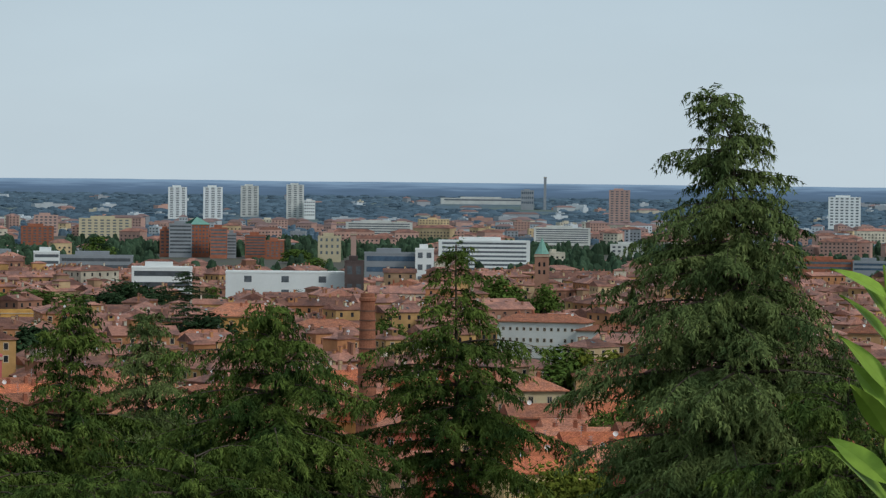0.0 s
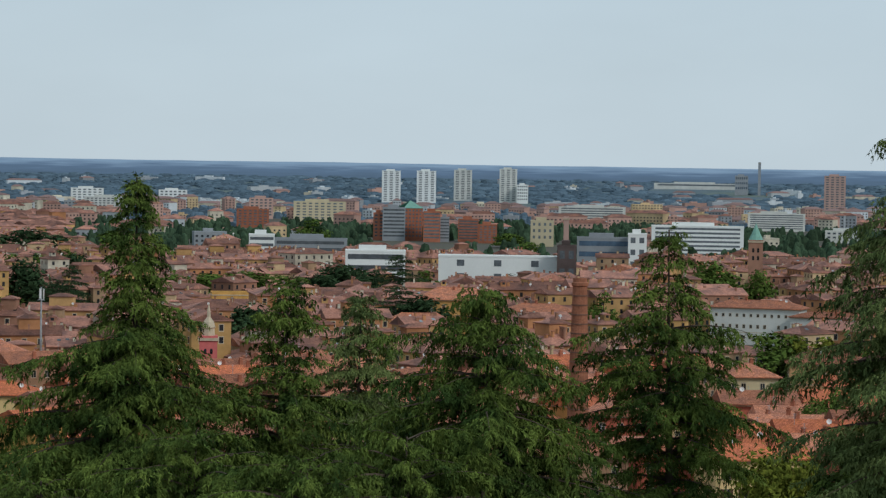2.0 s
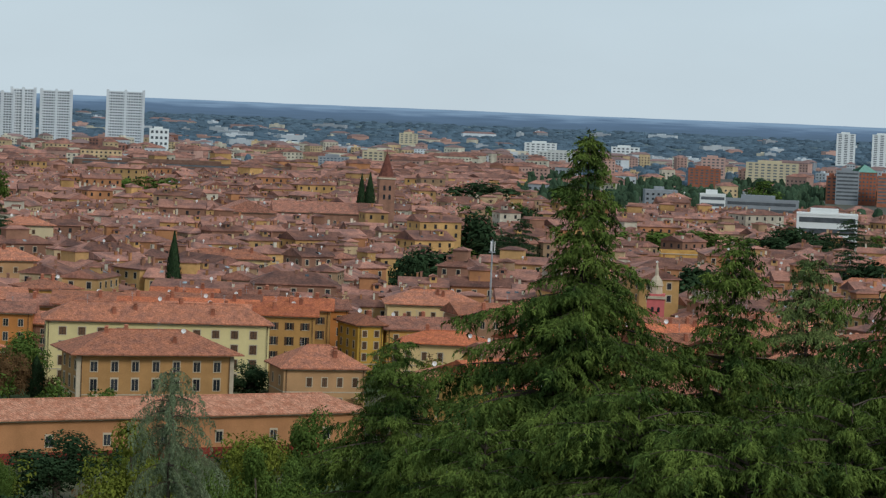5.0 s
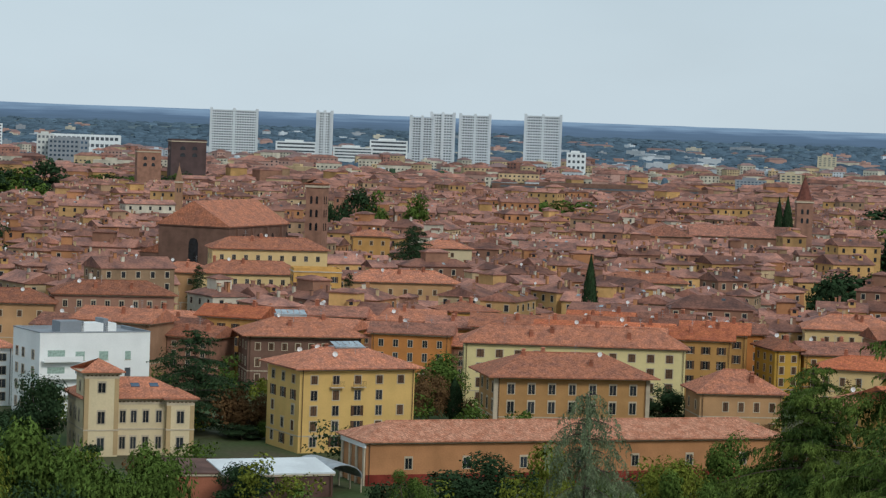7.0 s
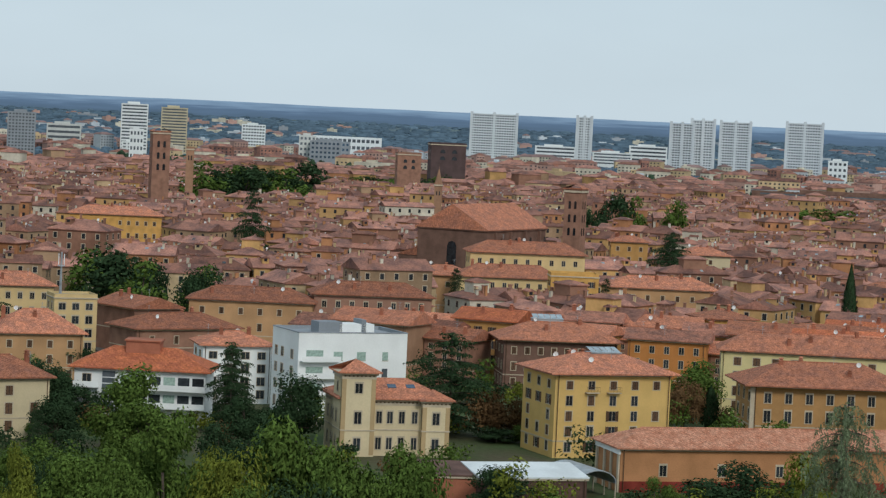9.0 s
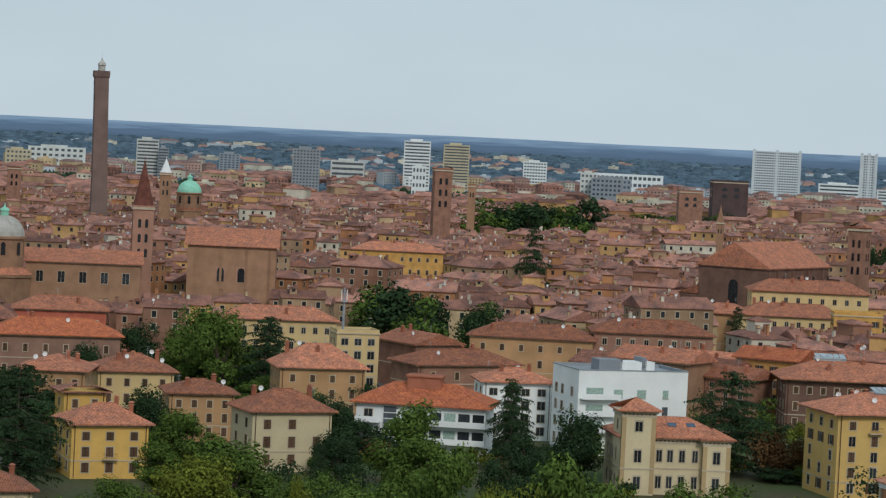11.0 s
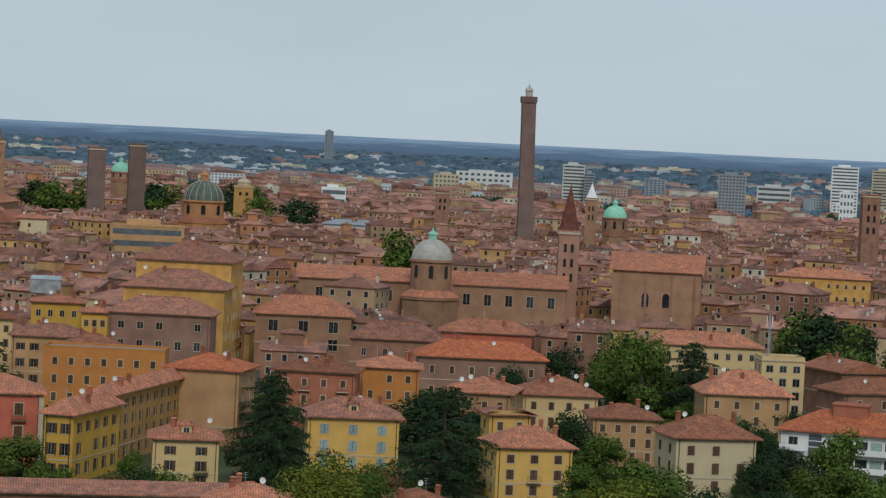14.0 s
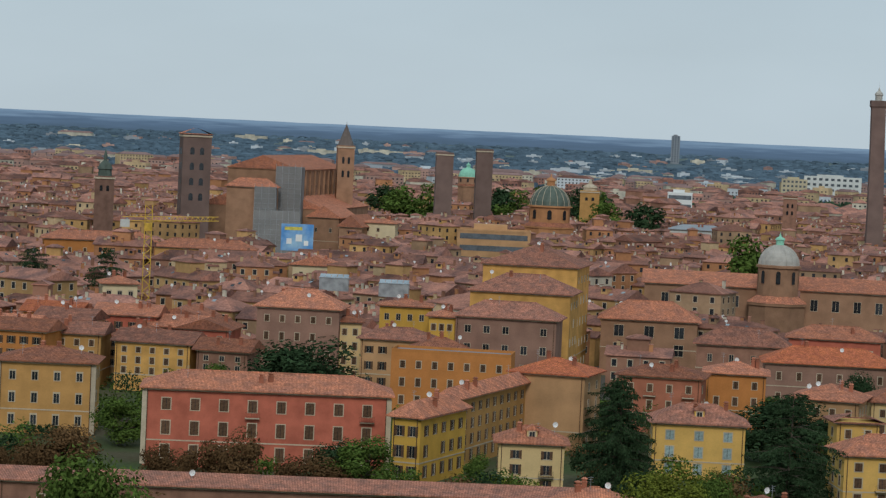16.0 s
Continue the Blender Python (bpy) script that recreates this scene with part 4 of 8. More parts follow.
def white_apartments(az, dist, turn, w=23.4, d=15.0, h=17.0):
    """White modern block with few windows, corner loggia and roof plant."""
    ob = thing("apartment_block", az, dist, turn, 0, "white modern apartment block with flat roof and balconies", "apartment block", "houses of the old town")
    reserve(az, dist, w, d, turn, 30)
    k = Kit()
    k.ring(-w / 2, 0, w / 2, d, [(0, 0, 0), (0, h, 0), (-0.3, h, 0), (-0.3, h - 0.5, 1)])
    part("wall", k, [WHITE, GREY], ob)
    for z, label in ((h, "dark metal coping"),):
        for x0, y0, x1, y1 in ((-w / 2 - 0.1, -0.1, w / 2 + 0.1, 0.32), (-w / 2 - 0.1, d - 0.32, w / 2 + 0.1, d + 0.1), (-w / 2 - 0.1, 0.33, -w / 2 + 0.32, d - 0.33), (w / 2 - 0.32, 0.33, w / 2 + 0.1, d - 0.33)):
            q = Kit()
            q.box(x0, y0, z + 0.004, x1, y1, z + 0.2)
            part("coping", q, GREY, ob, label)
    for x0, x1, z1, mat in ((-6, -1, 1.9, GREY), (-1.5, 6, 1.5, WHITE), (3.2, 4.2, 2.4, GREY)):
        q = Kit()
        q.ring(x0, 4.0, x1, 8.5, [(0, h - 0.4, 0), (0, h + z1, 0)])
        part("plant_room", q, mat, ob, "roof plant room")
    step = 3.35
    for fl in range(4):
        z = 1.3 + fl * step + 0.2
        for x, ww, mat in ((-8.2, 3.6, 1), (-3.2, 1.9, 0), (1.8, 1.9, 0), (7.0, 1.2, 0)):
            q = Kit()
            q.box(-ww / 2, -0.05, 0, ww / 2, 0.05, 2.0 if mat else 1.7, 0)
            win = part("window", q, GREEN_BLIND if mat or fl % 2 else BAND_GLASS, ob, m=pose(x, 0, z))
            f = Kit()
            f.box(-ww / 2 - 0.1, -0.09, -0.12, ww / 2 + 0.1, 0.04, -0.004)
            part("sill", f, STONE, win)
        if fl in (1, 2, 3):
            balcony(ob, -7.2, z - 0.1, 8.2, 1.5, WHITE)
        for y in (3.5, 9.0, 12.5):
            part("window", window_mesh(1.3, 1.8, "plain"), None, ob, m=pose(-w / 2, y, z, 0, 0, -90))


def terrace_villa(az, dist, turn, w=25.0, d=14.0, h=10.5):
    """White modern villa with long balcony parapets, a glazed stair strip and an orange roof."""
    ob = thing("villa", az, dist, turn, 0, "white modern villa with long balconies under orange tiles", "villa", "houses of the old town")
    reserve(az, dist, w, d, turn, 25)
    k = Kit()
    k.ring(-w / 2, 0, w / 2, d, [(0, 0, 0), (0, h, 0)])
    part("wall", k, WHITE, ob)
    r = Kit()
    r.roof(-w / 2, 0, w / 2, d, h + 0.1, 3.6, "hip", 1.2)
    part("roof", r, ROOF_NEW, ob, "bright orange hipped roof")
    c = Kit()
    c.ring(-3.5, 4.5, 3.0, 9.5, [(0, h + 0.5, 0), (0, h + 5.0, 0), (0.3, h + 5.0, 0), (0.3, h + 5.3, 0)])
    part("roof_hut", c, BRICK_RED, ob, "red rendered stair hut on the roof")
    q = Kit()
    q.box(-w / 2 + 5.4, -0.25, 0.5, -w / 2 + 7.8, 0.05, h - 0.5)
    st = part("stair_glazing", q, BAND_GLASS, ob, "tall strip of stair glazing")
    for j in range(8):
        q = Kit()
        q.box(-w / 2 + 5.3, -0.32, 0.7 + j * 1.15, -w / 2 + 7.9, -0.26, 0.85 + j * 1.15)
        part("mullion", q, WHITE, st)
    for z in (3.6, 7.0):
        balcony(ob, 4.2, z, 17.0, 1.8, WHITE)
        balcony(ob, -w / 2 + 2.4, z, 4.8, 1.4, WHITE)
        for i in range(6):
            q = Kit()
            q.box(-1.1, -0.06, 0, 1.1, 0.05, 2.3)
            part("glazed_door", q, GLASS if i % 3 else GREEN_BLIND, ob, m=pose(-2.6 + i * 2.75, 0, z + 0.05))
        part("window", window_mesh(1.6, 1.7, "plain"), None, ob, m=pose(-w / 2 + 2.4, 0, z + 0.6))
    for i in range(5):
        part("window", window_mesh(1.6, 1.7, "plain"), None, ob, m=pose(-2.4 + i * 3.2, 0, 0.9))


def long_hall_end(az, dist, turn, w, h, d):
    """White portal end and dark red base band that dress the long brick-red building."""
    ob = thing("portal", az, dist, turn, 0, "white plastered portal end with a red painted base", "portal")
    k = Kit()
    k.box(-w / 2 - 0.35, -0.1, h - 1.1, -w / 2 - 0.05, d + 0.1, h - 0.25)
    part("cornice", k, WHITE, ob, "white end cornice")
    for y in (0.2, d * 0.32, d * 0.6, d - 0.9):
        q = Kit()
        q.ring(-w / 2 - 0.3, y, -w / 2 - 0.02, y + 0.8, [(0, 0, 0), (0, h - 1.1, 0)])
        part("pilaster", q, STONE, ob)
    b = Kit()
    b.box(-w / 2, -0.14, 0, w / 2, -0.02, 1.9)
    part("base_band", b, DARK_RED, ob, "dark red painted base")


def barrel_canopy(az, dist, turn, r=3.4, length=13.0, eave=2.6):
    """An open passage roofed by a curved grey sheet on posts."""
    ob = thing("canopy", az, dist, turn, 0, "grey barrel-vaulted sheet canopy beside the long building", "canopy")
    reserve(az, dist, 2 * r, length, turn, 8)
    k = Kit()
    arc = [(r * math.cos(math.pi * i / 12), eave + 0.62 * r * math.sin(math.pi * i / 12)) for i in range(13)]
    for (x0, z0), (x1, z1) in zip(arc, arc[1:]):
        k.face([(x0, 0, z0), (x1, 0, z1), (x1, length, z1), (x0, length, z0)])
        k.face([(x0 * 0.95, 0, z0 - 0.12), (x0 * 0.95, length, z0 - 0.12), (x1 * 0.95, length, z1 - 0.12), (x1 * 0.95, 0, z1 - 0.12)])
        k.face([(x0, 0, z0), (x0 * 0.95, 0, z0 - 0.12), (x1 * 0.95, 0, z1 - 0.12), (x1, 0, z1)])
    part("vault", k, METAL, ob, "curved grey sheet vault")
    for x in (-r, r):
        for i in range(4):
            q = Kit()
            q.beam((x * 0.97, 0.2 + i * (length - 0.4) / 3, 0), (x * 0.97, 0.2 + i * (length - 0.4) / 3, eave), 0.12, 0, 8)
            part("post", q, STONE, ob)
    # Dark panel added at the far end for the shade in the opening.
    b = Kit()
    b.box(-r, length - 0.3, 0, r, length, eave)
    part("back_wall", b, BROWN_SHEET, ob, "dark panel for the shaded opening")


def transept(az, dist, w, d, h, turn=0.0):
    """A tall plain brick end wall with two arched windows and a low gabled porch."""
    ob = house(az, dist, w, d, h, turn, wall=BRICK_PALE, rise=5, style="gable", floors=1, cols=1, sides="", chimneys=0, dishes=0, aerials=0, front=60, name="church", band=False,
               label="tall plain brick church transept with two arched windows")
    for x in (-3.2, 3.0):
        f = Kit()
        f.box(x - 1.5, -0.05, h - 11.0, x + 1.5, 0.05, h - 6.2)
        part("window_niche", f, BRICK_ROSE, ob, "shallow brick window niche")
        k = Kit()
        dark_opening(k, x, -0.02, h - 10.8, 2.1, 4.3, 0)
        part("window", k, GLASS, ob, "dark arched window")
    for x in (-w * 0.4, -w * 0.12, w * 0.17, w * 0.43):
        q = Kit()
        q.ring(x - 0.35, -0.25, x + 0.35, 0.1, [(0, 0, 0), (0, h - 0.8, 0)])
        part("buttress", q, BRICK_PALE, ob)


def roof_glazing(az, dist, turn, x, y, z, w, d):
    """A glazed rooflight or sheet-metal dormer on legs let into a tiled roof."""
    ob = thing("rooflight", az, dist, turn, 0, "pale glazed rooflight standing on a tiled roof", "rooflight")
    k = Kit()
    k.ring(x - w / 2, y, x + w / 2, y + d, [(0, z - 3.5, 0), (0, z, 0), (0.15, z, 0), (0.15, z + 0.15, 0)])
    part("kerb", k, METAL, ob)
    for i in range(5):
        q = Kit()
        x0, x1 = x - w / 2 + i * w / 5 + 0.06, x - w / 2 + (i + 1) * w / 5 - 0.06
        q.face([(x0, y - 0.1, z + 0.18), (x1, y - 0.1, z + 0.18), (x1, y + d, z + 1.0), (x0, y + d, z + 1.0)])
        part("pane", q, PALE_PANE, ob)


PALE_PANE = shade("pale_sky_panes", (0.36, 0.42, 0.45), rough=0.2, vary=0.06, scale=0.4, gloss=0.5)

# houses and villas at the foot of the hill
house(0.79, 486, 23.3, 15, 15.5, 25, wall=SUNNY, floors=5, cols=5, win="mix", ww=1.25, wh=1.95, over=1.4, dishes=3, chimneys=3, label="large yellow five-storey block with stone window surrounds", front=25, balconies=2)
house(5.45, 520, 30.7, 16, 12, 14, wall=UMBER, floors=3, cols=7, win="trim", rise=4, ww=1.3, wh=2.3, over=2.0, quoins=True, chimneys=3, label="ochre palazzo under a broad hipped roof", front=20)
house(5.67, 456, 78.6, 12, 7.5, 24.6, wall=ORANGE_BRICK, roof=ROOF_PALE, floors=1, cols=7, win="trim", rise=2.6, style="hip", chimneys=0, dishes=0, aerials=0, label="long low brick-red building with a long tiled roof", front=30, sides="f", ww=1.2)
long_hall_end(5.67, 456, 24.6, 78.6, 7.5, 12)
house(-0.83, 424, 18.3, 9, 4.0, 20, wall=BROWN_SHEET, roof=WHITE_METAL, style="shed", rise=1.2, floors=1, cols=3, chimneys=0, dishes=0, aerials=0, label="low brown shed with a pale sheet roof", front=6, name="shed", over=0.3, sides="")
house(-2.63, 422, 11.6, 8, 4.0, 10, wall=BRICK_RED, roof=BROWN_SHEET, style="shed", rise=1.2, floors=1, cols=3, chimneys=0, dishes=0, aerials=0, label="low shed with a brown sheet roof", front=6, name="shed", over=0.3, sides="")
barrel_canopy(0.56, 432, 26)
lookout_villa(-3.98, 473, 14)
white_apartments(-4.89, 529, 22)
terrace_villa(-9.47, 504, -8)
house(-7.39, 546, 14.4, 12, 12, 10, wall=WHITE, floors=4, cols=4, win="plain", ww=1.6, label="white four-storey house with a dark attic", front=25, band=False)
house(-12.24, 478, 15.2, 12, 11, 20, wall=CREAM, floors=3, cols=3, win="shut", rise=3.4, ww=1.35, wh=2.3, label="cream villa with brown shutters", front=25)
house(-16.15, 460, 13.6, 11, 9.5, 14, wall=VILLA, roof=ROOF, floors=3, cols=3, win="shut", rise=3.0, ww=1.3, wh=2.2, label="pale yellow villa with brown shutters", front=25, balconies=1)
house(-16.72, 480, 7.7, 7, 13, 14, wall=VILLA, roof=ROOF_OLD, floors=4, cols=2, win="shut", rise=1.4, style="pyramid", chimneys=0, dishes=0, aerials=0, label="stair tower of a pale yellow villa", front=20)
house(-20.11, 485, 16.9, 11, 10.5, 4, wall=VILLA, floors=3, cols=3, win="blue", rise=3, ww=1.45, wh=2.2, roof=ROOF_OLD, label="yellow villa with grey-blue shutters", front=25, dormers=1, balconies=1)
house(-23.71, 453, 11.3, 9, 9, 2, wall=PALE, floors=3, cols=2, win="open", rise=2.4, ww=1.0, wh=2.2, dormers=1, label="small pale yellow villa with a balcony", front=20, balconies=2)
house(-23.43, 521, 14.9, 14, 15, -14, wall=TAN, floors=4, cols=2, win="plain", roof=ROOF_NEW, rise=2.5, sides="r", label="tan block with a blank rendered wall", front=25)
house(-26.45, 458, 5.3, 22, 12, -22, wall=MUSTARD, floors=3, cols=2, win="open", ww=0.95, wh=2.0, sides="fr", rise=2.5, label="mustard yellow house with brown shutters", front=25)
house(-25.64, 480, 2.7, 46, 13, -19, wall=OCHRE, floors=4, cols=2, win="open", ww=0.9, wh=1.9, sides="r", rise=2, label="long ochre row house with brown shutters", front=10)
house(-29.49, 471, 43.5, 13, 14, 0, wall=PINK, floors=3, cols=8, win="shut", rise=2.6, ww=1.5, wh=2.4, label="long red-pink palazzo with pale stone corners", front=25, chimneys=2, dishes=0, balconies=3, quoins=True)
house(-34.26, 513, 18.2, 14, 14, -6, wall=OCHRE, floors=3, cols=4, win="trim", rise=2.2, label="ochre palazzo with corner pilasters", front=20, sides="fr", quoins=True)
house(-25.55, 578, 26.4, 10, 13, -6, wall=ORANGE, floors=3, cols=7, win="shut", style="flat", label="orange house with a flat roof", front=12, band=False)
house(-28.59, 403, 93.0, 11, 6, 0, wall=BRICK, roof=ROOF_OLD, floors=1, cols=12, rise=1.3, style="gable", chimneys=0, dishes=1, aerials=0, label="long low building with a weathered tiled roof", front=10)
house(-22.31, 397, 12.7, 12, 6, 0, wall=CREAM, floors=2, cols=3, rise=2.5, label="low house with a hipped tiled roof", front=8)
house(-18.49, 399, 10.4, 12, 6, 10, wall=CREAM, floors=2, cols=3, rise=2.5, label="low house with a hipped tiled roof", front=8)
roof_glazing(0.79, 486, 25, 1.5, 7.0, 18.6, 6.0, 3.0)
roof_glazing(-0.39, 594, 10, -2.0, 7.0, 16.2, 7.0, 3.0)
roof_glazing(-26.9, 700, -4, 0.0, 6.0, 20.3, 8.0, 3.4)
roof_glazing(-28.2, 720, -4, 0.0, 6.0, 20.0, 8.0, 3.4)
# second row
house(-15.65, 544, 15.6, 13, 11, 8, wall=PALE, floors=3, cols=4, rise=3, dishes=3, chimneys=4, label="cream house with a cluttered tiled roof", front=15)
house(-14.21, 519, 12.9, 11, 9.5, 8, wall=TAN, floors=3, cols=4, rise=2.2, label="cream house with brown shutters", front=15)
house(-17.46, 530, 13.4, 14, 12, -8, wall=TAN, floors=3, cols=4, rise=2.6, dishes=2, label="grey-cream house with a tiled roof", sides="fr")
house(-17.39, 628, 30.2, 14, 11, 4, wall=GREYWALL, roof=ROOF_NEW, floors=2, cols=6, rise=3.5, label="house under a new orange tiled roof")
house(-21.01, 561, 17.5, 12, 12, -6, wall=BRICK_RED, floors=3, cols=4, rise=2, balconies=3, label="red-brown house with pale balconies", sides="fr")
house(-19.38, 578, 13.0, 12, 12, 0, wall=ORANGE, floors=3, cols=3, rise=2, label="orange-brown house with a tiled roof")
house(-12.60, 681, 29.2, 12, 13, 6, wall=PALE, floors=3, cols=9, rise=3, label="long pale house with arched top windows", win="trim")
house(-10.90, 635, 10.4, 9, 14, 12, wall=PALE, floors=4, cols=3, ww=1.6, rise=1.2, style="flat", label="cream belvedere house with mast and dishes", win="trim")
house(-11.63, 569, 18.5, 14, 11, 10, wall=TAN, floors=3, cols=4, rise=4.5, label="tan house with a tiled roof")
house(-9.15, 648, 13.1, 18, 11, 32, wall=BRICK, floors=2, cols=2, rise=2.5, style="gable", sides="", label="brick chapel with a round window")
house(-8.46, 617, 26.8, 14, 9, 28, wall=BRICK, floors=2, cols=4, rise=3, sides="f", label="brick house with a broad tiled roof")
house(-4.51, 666, 29.9, 13, 15, 6, wall=BRICK_ROSE, floors=4, cols=8, win="trim", rise=3, label="brick and cream palazzo with stone surrounds", front=14)
house(-7.15, 658, 30.7, 13, 13, -4, wall=TAN, floors=3, cols=6, rise=3, label="tan palazzo with a tiled roof", front=14)
house(5.48, 571, 47.9, 12, 14, 4, wall=LEMON, floors=4, cols=11, win="shut", rise=3.6, ww=1.5, wh=2.0, label="long pale yellow palazzo with brown shutters", front=20, chimneys=4)
house(9.10, 528, 16.8, 13, 9.5, 14, wall=TAN, floors=2, cols=5, rise=4, label="cream house with a pyramidal tiled roof", front=20)
house(12.18, 521, 15.1, 12, 9, 14, wall=OCHRE, floors=2, cols=4, win="trim", rise=2.6, label="ochre house with white window surrounds", front=20)
house(11.59, 588, 19.3, 12, 10, -6, wall=PALE, roof=ROOF_NEW, floors=2, cols=5, rise=2.4, label="pale house under a new orange tiled roof", sides="fr")
house(11.40, 665, 23.2, 14, 13, 4, wall=PALE, floors=3, cols=7, rise=3.2, label="long pale yellow house", front=14)
house(10.06, 608, 6.2, 14, 12, 20, wall=MUSTARD, floors=4, cols=2, rise=2, label="narrow mustard house in the old town")
house(6.88, 813, 27.0, 12, 14, 4, wall=PALE, floors=4, cols=6, rise=2.4, win="open", label="pale yellow house with open shutters", balconies=5)
house(3.27, 661, 12.4, 12, 14, 25, wall=YELLOW, floors=4, cols=3, rise=2, sides="fl", label="yellow house with balconies", balconies=5)
house(2.61, 958, 18.7, 12, 15, 10, wall=CREAM, floors=4, cols=4, rise=2.4, label="cream house with a hipped roof")
house(1.75, 768, 32.3, 14, 14, 8, wall=TAN, floors=3, cols=7, rise=3, label="tan palazzo with a hipped roof")
house(-0.16, 742, 13.5, 10, 18, 6, wall=YELLOW, floors=5, cols=4, win="open", style="flat", label="yellow house with roof terraces")
house(-1.20, 800, 35.0, 12, 20.6, 8, wall=PALE, floors=5, cols=9, rise=3.2, win="plain", label="cream palazzo with arched attic windows", front=0)
house(-1.55, 776, 30.0, 12, 14.5, 8, wall=PALE, floors=4, cols=8, rise=3.4, win="plain", label="pale house with a broad tiled roof", front=4)
house(-3.05, 790, 16.0, 11, 13.5, -6, wall=TAN, floors=3, cols=4, rise=2.6, win="shut", label="tan house under the church front", front=6)
house(0.98, 991, 13.8, 10, 17, 4, wall=OCHRE, floors=4, cols=3, rise=2, label="ochre house with a hipped roof")
house(-0.39, 594, 25.8, 14, 12, 10, wall=BRICK_DARK, floors=3, cols=8, rise=3.5, label="dark brick house with deep eaves", over=1.6)
house(-28.91, 632, 19.8, 14, 18, -8, wall=GREYWALL, floors=4, cols=5, win="shut", rise=4, label="grey-brown palazzo with dark shutters", front=20)
house(-27.77, 634, 5.4, 8, 15, 0, wall=PALE, floors=4, cols=2, rise=1.5, label="narrow pale yellow house", front=12)
house(-26.61, 655, 12.3, 10, 18, -4, wall=MUSTARD, floors=4, cols=4, rise=1.2, win="plain", label="mustard house with a glazed loggia", front=12)
house(-25.79, 639, 6.2, 10, 17, -4, wall=MUSTARD, floors=4, cols=3, rise=1.2, label="mustard house in the old town", front=12)
house(-24.40, 615, 23.7, 12, 19, -8, wall=GREYWALL, floors=4, cols=5, win="plain", ww=1.4, wh=1.9, rise=3.4, roof=ROOF_OLD, label="grey-brown front range of a great yellow hall", front=20, chimneys=0)
house(-26.75, 618, 17.0, 11, 12.5, -6, wall=TAN, roof=ROOF_OLD, floors=3, cols=5, rise=2.4, win="open", label="tan house with dark shutters among yellow ones", front=4)
house(-25.75, 606, 12.0, 10, 11.5, 4, wall=PALE, roof=ROOF, floors=3, cols=3, rise=2.4, win="shut", label="pale yellow house with a tiled roof", front=4)
house(-24.12, 642, 24.6, 16, 23.5, -8, wall=YELLOW, floors=5, cols=4, win="plain", rise=4, roof=ROOF_OLD, label="yellow middle range of a great hall", sides="r", front=4, chimneys=1)
house(-23.93, 678, 24.4, 26, 28.4, -8, wall=YELLOW, floors=5, cols=4, win="plain", rise=5, roof=ROOF_OLD, label="tall yellow upper range of a great hall", sides="r", front=4, chimneys=1)
house(-32.76, 696, 9.1, 9, 18, 6, wall=CREAM, floors=4, cols=3, rise=1.6, win="trim", label="cream tower house with arched windows")
house(-30.98, 965, 36.1, 12, 15, -4, wall=OCHRE, floors=3, cols=9, rise=3, label="ochre palazzo with a tiled roof")
house(-33.22, 997, 41.6, 12, 15, 4, wall=ORANGE, floors=2, cols=7, rise=3, label="peach palazzo with a tiled roof")
house(-28.57, 863, 15.2, 10, 16, -6, wall=CREAM, floors=3, cols=3, rise=3, style="gable", along="y", label="cream gabled house in the old town")
house(-27.26, 1160, 15.0, 10, 20, -8, wall=CREAM, floors=4, cols=3, rise=1.6, label="tall cream house beside the church", sides="fr")
house(-10.12, 1045, 35.7, 14, 16, 0, wall=YELLOW, floors=3, cols=10, win="shut", rise=3, label="long yellow palazzo with arched windows", front=90)
# houses behind the cedars
house(27.98, 943, 32.2, 12, 13, -14, wall=CONCRETE, floors=3, cols=12, rise=2.4, ww=0.8, wh=1.2, win="plain", sides="f", label="long pale grey palazzo", front=190)
house(29.84, 925, 36.0, 12, 11, -10, wall=CONCRETE, floors=2, cols=10, rise=1.6, ww=0.9, wh=1.2, win="plain", sides="f", label="long pale grey palazzo wing", front=170)
house(27.98, 654, 12.5, 14, 11, 10, wall=CREAM, floors=3, cols=5, rise=3, win="trim", label="cream house with tall windows", front=50)
house(29.61, 704, 21.1, 14, 11, 4, wall=TAN, floors=2, cols=6, rise=3.4, label="tan house with a broad hipped roof", front=45)
house(28.34, 594, 19.1, 14, 9, 6, wall=TAN, floors=2, cols=6, rise=3, label="tan house with a broad hipped roof", front=40)
house(25.06, 1171, 17.7, 12, 16, -8, wall=MUSTARD, floors=4, cols=4, rise=3, style="gable", along="y", sides="fr", label="mustard gabled house in the old town")
house(23.36, 910, 23.4, 12, 12, 4, wall=PALE, floors=3, cols=6, rise=2.4, label="pale house with a tiled roof")
house(21.58, 962, 27.2, 14, 13, 4, wall=OCHRE, floors=3, cols=5, rise=4, label="house with a broad tiled roof")
house(20.80, 810, 24.3, 14, 12, 6, wall=BRICK, floors=3, cols=5, rise=4, label="brick house with a broad tiled roof")
house(16.82, 960, 18.5, 12, 14, 4, wall=YELLOW, floors=3, cols=4, style="flat", label="yellow house with a roof terrace")
house(35.00, 886, 14.3, 14, 14, 6, wall=TAN, floors=4, cols=3, rise=2.4, label="brown house with dark shutters")
